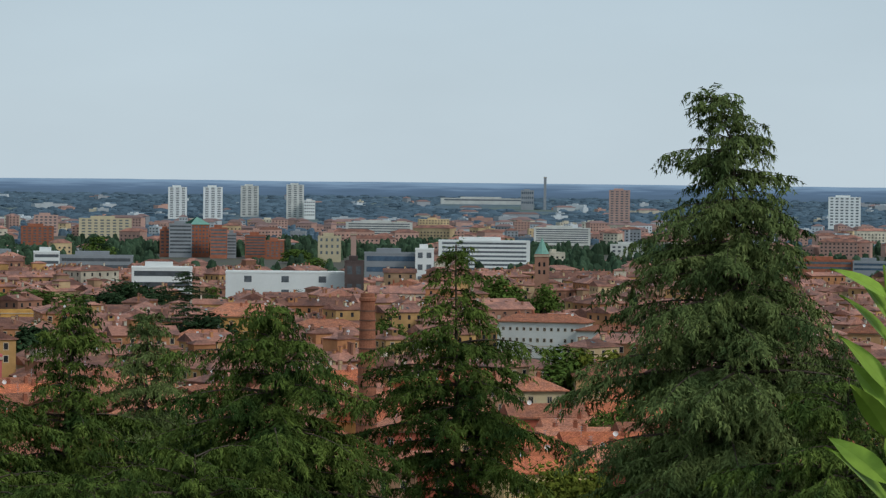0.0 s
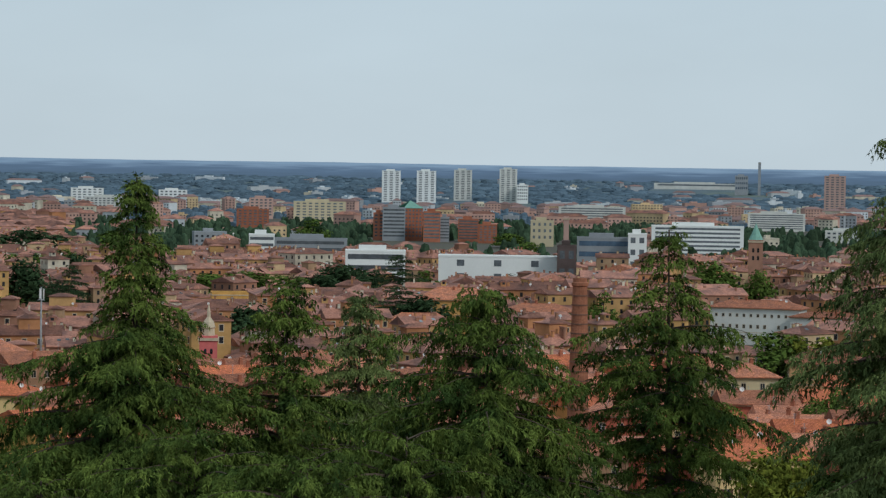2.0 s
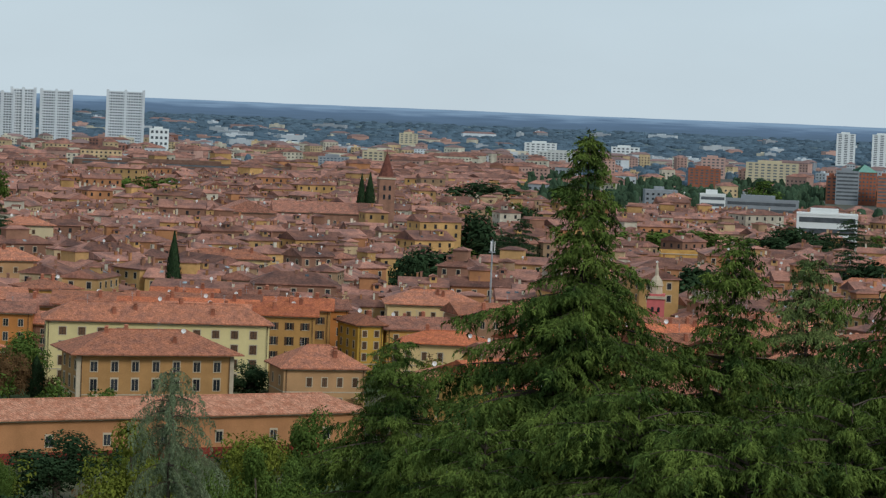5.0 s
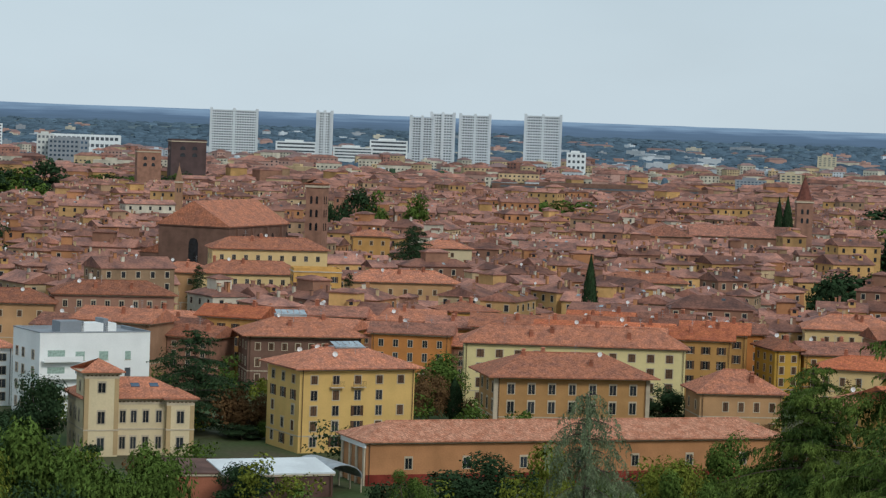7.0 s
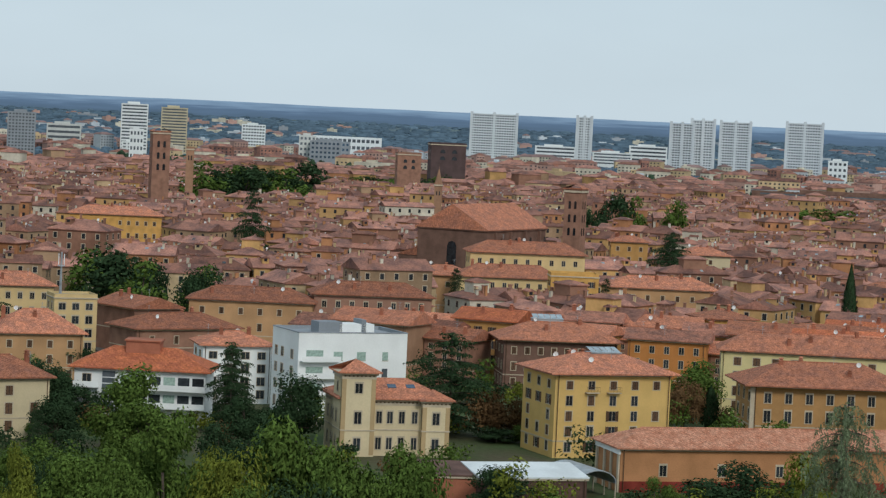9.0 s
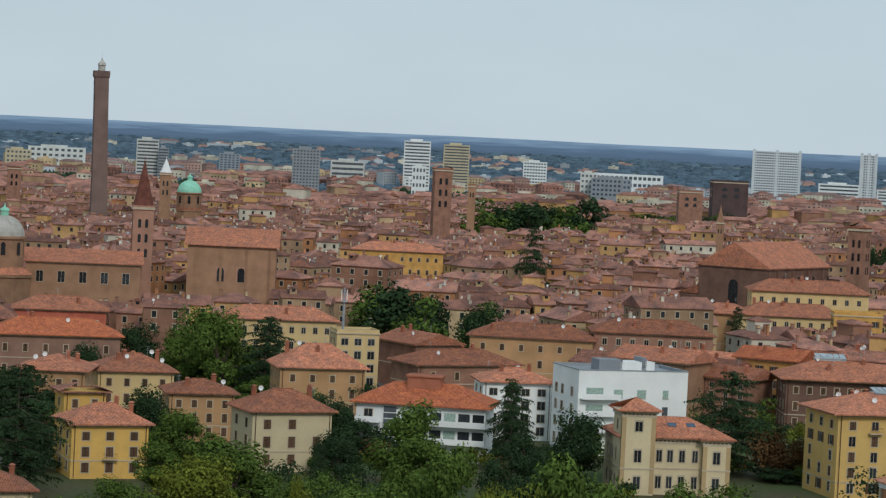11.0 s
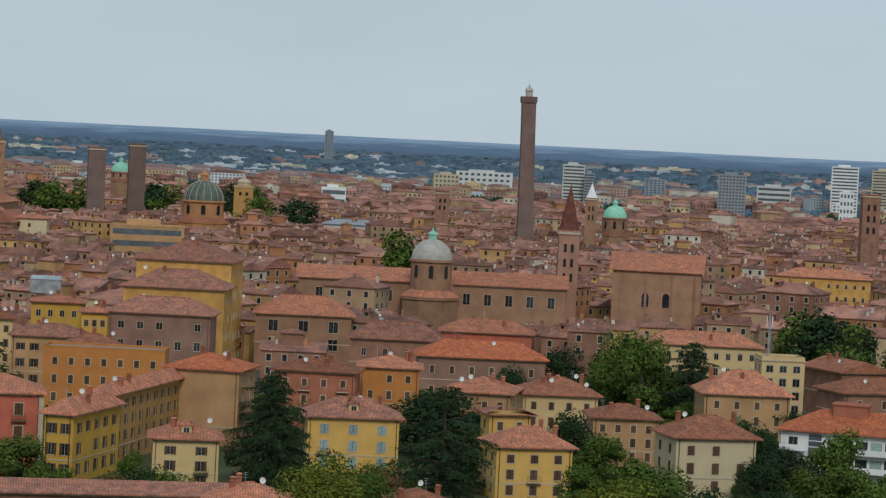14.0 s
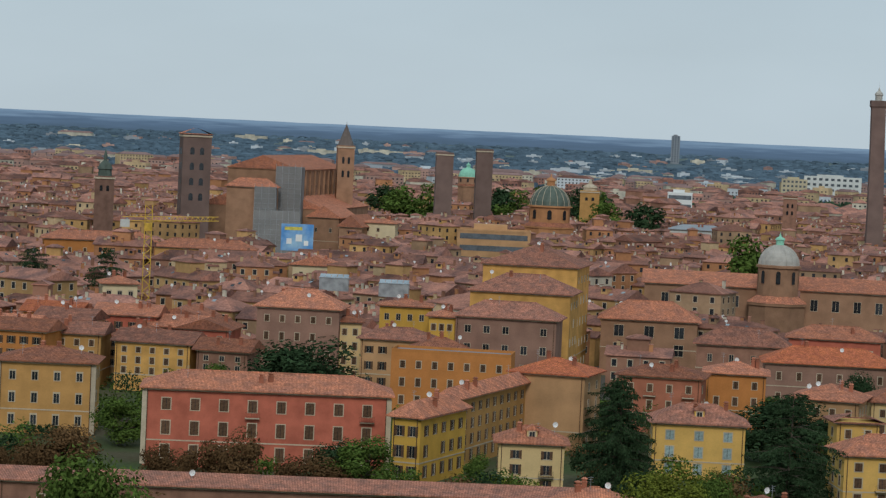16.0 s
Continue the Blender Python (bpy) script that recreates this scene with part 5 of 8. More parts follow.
# towers, churches and domes of the old town
square_tower(-16.58, 1355, 86.2, 7.0, 6, wall=BRICK_GREY, cap='battlement', tip=7.5, taper=0.16, slots=0, lean=-1.6, label='very tall slender medieval brick tower leaning slightly', name='leaning_tower', front=40)
square_tower(-15.64, 800, 37.0, 6.1, 4, wall=BRICK_ROSE, cap='spire', tip=13.5, roof=SPIRE, slots=3, label='brick bell tower with a steep brown spire', name='bell_tower', front=25)
dome_building(-18.59, 780, 38.3, 5.9, 17.5, wall=BRICK_PALE, dome=LEAD, spring=27.2, drum_h=7.5, oct_h=17.2, label='brick chapel with a grey lead dome', front=30)
house(-20.24, 783, 32.9, 22, 20, 0, wall=BRICK_PALE, roof=ROOF, rise=3.4, style="gable", floors=1, cols=3, win="plain", ww=2.0, wh=3.2, low=12, label="long brick nave with tiled roof", chimneys=0, dishes=0, aerials=0, front=26, name="church", sides="f")
house(-16.88, 783, 33.4, 20, 20, 0, wall=BRICK_PALE, roof=ROOF, rise=3.4, style="gable", floors=1, cols=5, win="plain", ww=2.0, wh=3.2, low=12, label="long brick choir with tiled roof", chimneys=0, dishes=0, aerials=0, front=26, name="church", sides="f")
transept(-13.71, 799, 26.6, 20, 26, -2)
house(-21.30, 691, 25.1, 14, 15, 0, wall=BRICK_PALE, roof=ROOF, rise=4.5, floors=2, cols=3, win="plain", ww=2.4, wh=3.4, low=5, label="broad brick hall with a hipped roof", chimneys=0, dishes=1, front=20)
house(-19.27, 660, 22.8, 12, 12, 0, wall=BRICK, roof=ROOF_OLD, rise=4, floors=2, cols=4, win="plain", label="low brick range with a long tiled roof", chimneys=0, dishes=0, front=14)
house(-17.32, 685, 23.4, 12, 13, 0, wall=PINK, roof=ROOF, rise=3, floors=2, cols=6, win="trim", label="red-pink convent range with pale windows", chimneys=1, dishes=0, front=14)
square_tower(-15.20, 1330, 37.4, 5.7, 0, wall=BRICK_PALE, cap='spire', tip=7, roof=WHITE, slots=2, label='slim bell tower with a white pointed cap', name='bell_tower')
dome_building(-14.68, 1390, 42.6, 6.3, 13.5, wall=BRICK_PALE, dome=COPPER, spring=26.6, drum_h=8, ribs=False, label='church with a bright green copper dome', front=30)
square_tower(-9.21, 1300, 46.2, 8.6, 10, wall=BRICK, cap='pyramid', tip=2, slots=3, label='brick bell tower with a low roof', name='bell_tower', front=20)
square_tower(-8.59, 1420, 36.8, 4.2, 0, wall=BRICK_PALE, cap='flat', slots=1, label='slim brick tower in the old town')
square_tower(-18.42, 1500, 33.5, 7.7, 0, wall=BRICK, cap='pyramid', tip=2, slots=2, label='stout brick bell tower', name='bell_tower')
great_church(-2.86, 850, -27, 25, 44, 25.0, 32.7, label='great dark brick church with a gabled front')
square_tower(-0.29, 905, 38.0, 6.0, -20, wall=BRICK, cap='pyramid', tip=1.6, slots=3, label='square brick bell tower of a church', name='bell_tower')
square_tower(10.29, 1150, 32.4, 6.9, 8, wall=BRICK, cap='spire', tip=10.5, roof=SPIRE, slots=2, label='brick bell tower with a dark pointed spire', name='bell_tower', front=30)
house(9.01, 1161, 45.6, 18, 15, 6, wall=BRICK, roof=ROOF_OLD, rise=4.5, style="gable", floors=2, cols=6, win="plain", label="long brick church nave", chimneys=0, dishes=0, aerials=0, front=30, name="church")
house(7.31, 1139, 24.0, 16, 15, 10, wall=BRICK, roof=ROOF_OLD, rise=5, style="gable", along="y", floors=2, cols=2, win="plain", label="gabled brick church front", chimneys=0, dishes=0, aerials=0, front=30, name="church")
square_tower(-3.02, 1900, 39.7, 25.1, 6, wall=BRICK_SOOT, cap='flat', slots=2, label='huge dark unfinished brick tower', name='tower')
square_tower(-3.86, 1750, 33.9, 15.7, 6, wall=BRICK, cap='flat', slots=2, label='brick church tower under repair', name='tower')
square_tower(-3.21, 1250, 28.4, 3.7, 0, wall=BRICK_PALE, cap='spire', tip=7, roof=BRICK_PALE, slots=1, label='small pinnacled bell turret', name='bell_tower')
# the great basilica
square_tower(-31.23, 1150, 55.2, 12.3, 8, wall=BRICK_GREY, cap='pyramid', tip=2.6, slots=4, label='massive brick bell tower with arched openings', name='bell_tower', front=40)
square_tower(-28.02, 1240, 52.6, 7.7, 6, wall=BRICK_PALE, cap='spire', tip=10, roof=LEAD_DARK, slots=2, label='brick campanile with a lead cupola', name='bell_tower', front=20)
great_church(-29.80, 1185, -14, 32, 95, 41.2, 47.0, wall=BRICK_PALE, label='vast brick basilica with stepped tiled aisles', aisle=13, aisle_h=24)
house(-30.03, 1160, 21.7, 10, 33.3, -6, wall=BRICK_PALE, roof=ROOF, rise=3.6, floors=1, cols=1, sides="", style="hip", label="tall plain apse block of the basilica", chimneys=0, dishes=0, aerials=0, front=20, name="church")
scaffolding(-29.24, 1172, 0, 11.3, 42.5, -8, 11)
scaffolding(-29.73, 1157, 0, 9.4, 33.6, -8, 4)
scaffolding(-29.46, 1150, 0, 20.4, 23.5, -8, 5)
house(-28.45, 1170, 14.2, 30, 21, -14, wall=BRICK_PALE, roof=ROOF, rise=5, style="gable", along="y", floors=2, cols=2, win="plain", sides="fr", label="brick side chapels with sloping tiled roofs", chimneys=0, dishes=0, aerials=0, name="church")
house(-27.86, 1152, 10.1, 30, 18, -14, wall=BRICK_PALE, roof=ROOF, rise=5, style="gable", along="y", floors=2, cols=2, win="plain", sides="fr", label="brick side chapels with sloping tiled roofs", chimneys=0, dishes=0, aerials=0, name="church")
billboard(-29.00, 1100, 9.1, 20.2, 13.5)
square_tower(-25.88, 1500, 48.8, 9.6, 4, wall=BRICK_GREY, cap='flat', slots=0, label='plain medieval brick tower', name='tower', front=40)
square_tower(-25.02, 1520, 51.6, 9.4, 4, wall=BRICK_GREY, cap='flat', slots=0, label='plain tall medieval brick tower', name='tower', front=40)
dome_building(-25.37, 1800, 38.0, 6.4, 14, wall=BRICK_PALE, dome=COPPER, spring=31.0, drum_h=5, ribs=False, label='pale green dome behind the medieval towers')
dome_building(-23.57, 1270, 44.8, 9.6, 25, wall=ORANGE_BRICK, dome=COPPER_DARK, spring=28.3, drum_h=9, lantern=ORANGE_BRICK, label='large church with a ribbed grey-green dome on an orange drum', front=30)
square_tower(-22.72, 1550, 30.5, 11.2, 0, wall=OCHRE, cap='cupola', tip=7, roof=STONE, slots=1, label='small twin-statued belfry in the old town', name='tower')
square_tower(-33.18, 1150, 35.4, 8.3, 0, wall=BRICK_DARK, cap='cupola', tip=12, roof=COPPER_DARK, slots=1, label='dark church lantern with a green copper cap', name='tower', front=15)
crane(-32.21, 715, 38.2, 19)
phone_mast(12.62, 700, 28.4)
phone_mast(-11.24, 637, 24.5, 14.0, 2)
# industrial and modern quarter
brick_chimney(24.22, 490, 41.5, 2.9)
square_tower(16.20, 655, 18.9, 4.4, 0, wall=PINK_TOWER, cap='cupola', tip=8, roof=STONE, slots=2, label='pink church tower with a white cupola', name='bell_tower', front=25)
square_tower(27.98, 1230, 29.6, 6.6, 0, wall=BRICK_ROSE, cap='spire', tip=7.5, roof=COPPER_PALE, slots=2, label='brick bell tower with a green spire', name='bell_tower', front=150)
fair_tower(-2.07, 3300, 62.2, 59.9)
fair_tower(-0.12, 3320, 63.5, 21.3)
fair_tower(1.99, 3280, 61.5, 31.5)
fair_tower(2.43, 3300, 66.7, 31.7)
fair_tower(3.13, 3300, 66.0, 40.1)
fair_tower(4.60, 3290, 68.4, 47.1)
highrise(-9.81, 3000, 54.7, 30.1, floors=15, cols=6, wall=FAIR_WHITE, label="white slab tower with wide balconies", bands=True)
highrise(-8.96, 3000, 52.4, 29.5, floors=16, cols=6, wall=PALE_BLOCK, label="stepped cream tower with banded balconies", bands=True)
highrise(-12.20, 2600, 42.7, 27.2, floors=14, cols=8, wall=GREY, label="grey office tower with glazed flank")
highrise(-9.85, 2900, 13.5, 21.7, floors=4, cols=4, wall=FAIR_WHITE, label="white podium block in the old town")
highrise(-7.25, 3600, 32.8, 32.3, floors=8, cols=8, wall=FAIR_WHITE, label="white office block with dark columns", fill=0.7)
highrise(-15.61, 2700, 44.1, 22.5, floors=13, cols=4, wall=CONCRETE, label="pale grey apartment tower", bands=True)
highrise(-15.27, 2680, 36.4, 10.3, floors=13, cols=3, wall=GREY, label="dark grey stair tower", bands=True)
highrise(-13.85, 3200, 28.4, 25.3, floors=10, cols=5, wall=GREY, glass=BLUEGLASS, label="dark blue-grey office block")
highrise(-20.93, 4500, 69.5, 14.4, floors=16, cols=3, wall=GREY, glass=BLUEGLASS, label="slim dark glass tower")
highrise(-11.30, 3000, 28.6, 38.4, floors=5, cols=9, wall=CONCRETE, label="low pale office building", bands=True)
highrise(-5.69, 2900, 24.0, 34.0, floors=5, cols=7, wall=GREY, glass=BLUEGLASS, label="dark glazed building in the old town")
highrise(-6.08, 2920, 28.9, 18.7, floors=5, cols=4, wall=CONCRETE, label="pale grey concrete block")
highrise(20.10, 3900, 51.6, 27.5, floors=18, cols=3, wall=FAIR_WHITE, label="white apartment tower with grey stripe")
highrise(20.86, 3900, 52.2, 28.3, floors=18, cols=3, wall=FAIR_WHITE, label="white apartment tower with grey stripe")
highrise(21.65, 4000, 54.2, 27.3, floors=18, cols=3, wall=CONCRETE, label="grey apartment tower in the old town")
highrise(22.63, 3950, 56.8, 26.1, floors=18, cols=3, wall=CONCRETE, label="grey apartment tower with low wing")
highrise(22.94, 3930, 33.6, 16.8, floors=6, cols=5, wall=FAIR_WHITE, label="low white wing in the old town")
highrise(29.64, 3600, 54.5, 28.4, floors=17, cols=4, wall=BRICK_PINK, label="pink-grey apartment tower in the old town")
highrise(34.45, 3800, 48.1, 45.4, floors=11, cols=6, wall=FAIR_WHITE, label="white apartment block in the old town")
highrise(18.56, 2800, 20.5, 55.0, floors=7, cols=8, wall=PALE_BLOCK, label="cream apartment block with balconies")
highrise(17.30, 2900, 22.1, 26.0, floors=7, cols=5, wall=BRICK_PINK, label="pink apartment block in the old town")
highrise(17.12, 2500, 17.0, 30.4, floors=7, cols=6, wall=BRICK_RED, label="red-brick apartment block in the old town")
highrise(19.84, 2150, 21.5, 8.7, floors=8, cols=2, wall=BRICK_RED, label="red-brick stair tower in the old town")
highrise(20.17, 2140, 26.3, 18.3, floors=9, cols=6, wall=GREY, label="apartment tower with grey balconies", bands=True)
highrise(20.99, 2120, 23.8, 13.6, floors=9, cols=3, wall=BRICK_RED, label="red-brick apartment tower in the old town", bands=True)
highrise(21.27, 2130, 19.2, 7.3, floors=8, cols=3, wall=GREY, label="grey balcony tower in the old town", bands=True)
highrise(21.78, 2140, 17.8, 16.4, floors=8, cols=4, wall=BRICK_RED, label="red-brick apartment tower in the old town", bands=True)
highrise(22.20, 2110, 14.1, 14.9, floors=7, cols=4, wall=BRICK_RED, label="red-brick apartment tower in the old town")
highrise(23.38, 2050, 19.4, 17.9, floors=4, cols=4, wall=PALE_BLOCK, label="sandy concrete tower with tall windows", fill=0.4)
highrise(24.45, 2900, 17.7, 73.0, floors=7, cols=16, wall=CONCRETE, label="long pale concrete building with roof plant", bands=True)
highrise(26.73, 1800, 22.6, 62.2, front=70, floors=8, cols=18, wall=FAIR_WHITE, label="long white office building", bands=True)
highrise(28.41, 2700, 17.1, 57.6, floors=8, cols=10, wall=CONCRETE, label="long grey concrete building", bands=True)
highrise(24.72, 1450, 22.9, 29.4, front=70, floors=4, cols=12, wall=GREY, glass=BLUEGLASS, label="blue glazed office building", bands=True)
highrise(25.44, 1440, 25.5, 10.1, front=70, floors=4, cols=2, wall=FAIR_WHITE, label="white blind stair block")
highrise(23.92, 1240, 24.4, 9.0, front=30, floors=3, cols=2, wall=BROWN_PANEL, label="dark brown panelled block")
highrise(22.43, 1250, 18.7, 56.0, front=30, crown=False, floors=3, cols=3, wall=FAIR_WHITE, label="long low white hall", fill=0.2)
highrise(17.32, 1480, 21.0, 14.2, front=70, floors=6, cols=6, wall=FAIR_WHITE, label="white apartment block with balconies", bands=True)
highrise(18.37, 1500, 18.5, 41.6, front=70, floors=5, cols=14, wall=GREY, label="long grey apartment block with balconies", bands=True)
highrise(19.78, 1250, 20.4, 28.3, front=30, floors=4, cols=9, wall=FAIR_WHITE, label="white house with ribbon windows", bands=True)
highrise(33.98, 1900, 9.9, 45.4, floors=3, cols=12, wall=BRICK_RED, label="long red panelled school building", bands=True)
highrise(35.01, 1890, 9.5, 24.2, floors=3, cols=8, wall=GREY, glass=BLUEGLASS, label="long glazed wing in the old town", bands=True)
highrise(34.20, 1650, 5.3, 25.7, floors=3, cols=8, wall=PALE_BLOCK, label="pale yellow office building")
highrise(26.74, 4600, 36.0, 155.1, floors=2, cols=14, wall=CONCRETE, label="long pale exhibition halls", bands=True)
highrise(27.65, 4400, 51.1, 21.6, floors=4, cols=6, wall=GREY, glass=BLUEGLASS, label="dark incinerator building in the old town")
highrise(29.82, 2300, 9.8, 29.5, floors=3, cols=6, wall=CONCRETE, label="low pale building in the old town")
highrise(13.98, 3100, 18.2, 50.3, floors=7, cols=10, wall=CONCRETE, label="pale concrete apartment block")
highrise(13.57, 3700, 21.8, 45.0, floors=6, cols=6, wall=FAIR_WHITE, label="white apartment block in the old town")
highrise(15.40, 3700, 20.8, 39.5, floors=5, cols=6, wall=FAIR_WHITE, label="white apartment block in the old town")
highrise(9.11, 2500, 13.5, 29.3, floors=6, cols=8, wall=GREY, glass=BLUEGLASS, label="blue glazed office block")
highrise(9.96, 2700, 17.1, 21.9, floors=6, cols=4, wall=PALE_BLOCK, label="pale apartment block in the old town")
highrise(10.71, 4000, 24.4, 28.2, floors=6, cols=4, wall=PALE_BLOCK, label="far pale apartment block")
highrise(-0.72, 3500, 23.5, 53.8, floors=5, cols=9, wall=FAIR_WHITE, label="white office block with pale bands", bands=True)
highrise(0.51, 3480, 19.0, 52.0, floors=5, cols=9, wall=FAIR_WHITE, label="white office block with pale bands", bands=True)
highrise(1.28, 3500, 29.4, 50.1, floors=6, cols=8, wall=FAIR_WHITE, label="white office block with pale bands", bands=True)
highrise(5.34, 3100, 26.5, 22.5, floors=4, cols=4, wall=FAIR_WHITE, label="small white block in the old town")
highrise(5.86, 2150, 10.2, 174.4, floors=4, cols=30, wall=BRICK_DARK, label="very long dark brick apartment range", bands=True)
highrise(-5.43, 3000, 22.7, 28.8, floors=4, cols=6, wall=GREY, glass=BLUEGLASS, label="dark glazed hall in the old town")
highrise(-9.75, 2400, 33.4, 12.8, floors=5, cols=4, wall=FAIR_WHITE, label="white block in the old town")
highrise(-5.23, 3300, 25.0, 86.6, d=40, floors=3, cols=14, wall=FAIR_WHITE, label="broad white hall with a long window band", fill=0.7, crown=False, front=120)
highrise(-17.54, 3300, 25.7, 70.4, floors=4, cols=9, wall=CONCRETE, label="sports hall with pale roof")
highrise(-18.35, 3000, 24.4, 28.8, floors=5, cols=6, wall=PALE_BLOCK, label="yellow block of flats")
highrise(-20.78, 2100, 20.5, 19.5, floors=3, cols=7, wall=FAIR_WHITE, label="white modern office block", bands=True)
house(-20.35, 1400, 30.0, 14, 15.5, 0, wall=CONCRETE, roof=GREY, floors=3, cols=9, rise=2.4, win="plain", chimneys=3, label="long grey palace with a grey hipped roof")
highrise(-24.75, 1130, 19.5, 31.4, floors=4, cols=12, wall=TAN, label="modern block with stepped roof terraces", bands=True)
pyramid_block(20.59, 2150, 25.7, 16)
square_tower(28.03, 4390, 73.9, 4.5, 0, wall=GREY, cap='flat', slots=0, label='slim grey incinerator stack', name='chimney_stack')
square_tower(23.90, 1500, 33.3, 3, 0, wall=BRICK_PINK, cap='flat', slots=0, label='slim brick factory stack', name='chimney_stack')

# ---- trees ----
def tri_mesh(name, tris, mat):
    """A mesh of loose triangles from an array of shape (n, 3, 3)."""
    n = len(tris)
    me = bpy.data.meshes.new(name)
    me.from_pydata(tris.reshape(-1, 3), [], np.arange(3 * n).reshape(n, 3))
    me.materials.append(mat)
    me.update()
    return me


def spray(rng, length, hang, fine, thick=1.0):
    """A twig of needles along +x, its tip sinking, set with short drooping tufts. Returns loose triangles."""
    out = []
    n = max(3, int(length / fine))
    for i in range(n):
        u = (i + rng.random()) / n
        x, z = u * length, -hang * length * u * u
        spread = 0.1 * math.sin(min(1.0, u * 1.1 + 0.15) * 2.7) * (0.6 + length)
        for _ in range(3):
            y = rng.uniform(-1, 1) * spread
            b = np.array([x, y, z - abs(y) * 0.5 * (0.4 + hang) + rng.uniform(-0.015, 0.03)])
            ln, wd = rng.uniform(0.09, 0.22), rng.uniform(0.009, 0.019) * thick
            d = np.array([rng.uniform(0.1, 1.0), rng.uniform(-0.7, 0.7) + y * 2.5, rng.uniform(-1.0, 0.12) - hang * 0.5])
            d = d / np.linalg.norm(d)
            s = np.cross(d, [rng.uniform(-0.4, 0.4), rng.uniform(-0.6, 0.6), 1.0])
            s = s / np.linalg.norm(s) * wd
            out.append([b - s, b + s, b + d * ln])
    return np.array(out)


SPRAYS = {}


def sprays(hang, fine, thick):
    """Three twigs in each of four lengths."""
    key = (hang, fine, thick)
    if key not in SPRAYS:
        rng = random.Random(int(1000 * hang + 7))
        SPRAYS[key] = [[spray(rng, ln, hang, fine, thick) for _ in range(3)] for ln in (0.28, 0.5, 0.8, 1.15)]
    return SPRAYS[key]


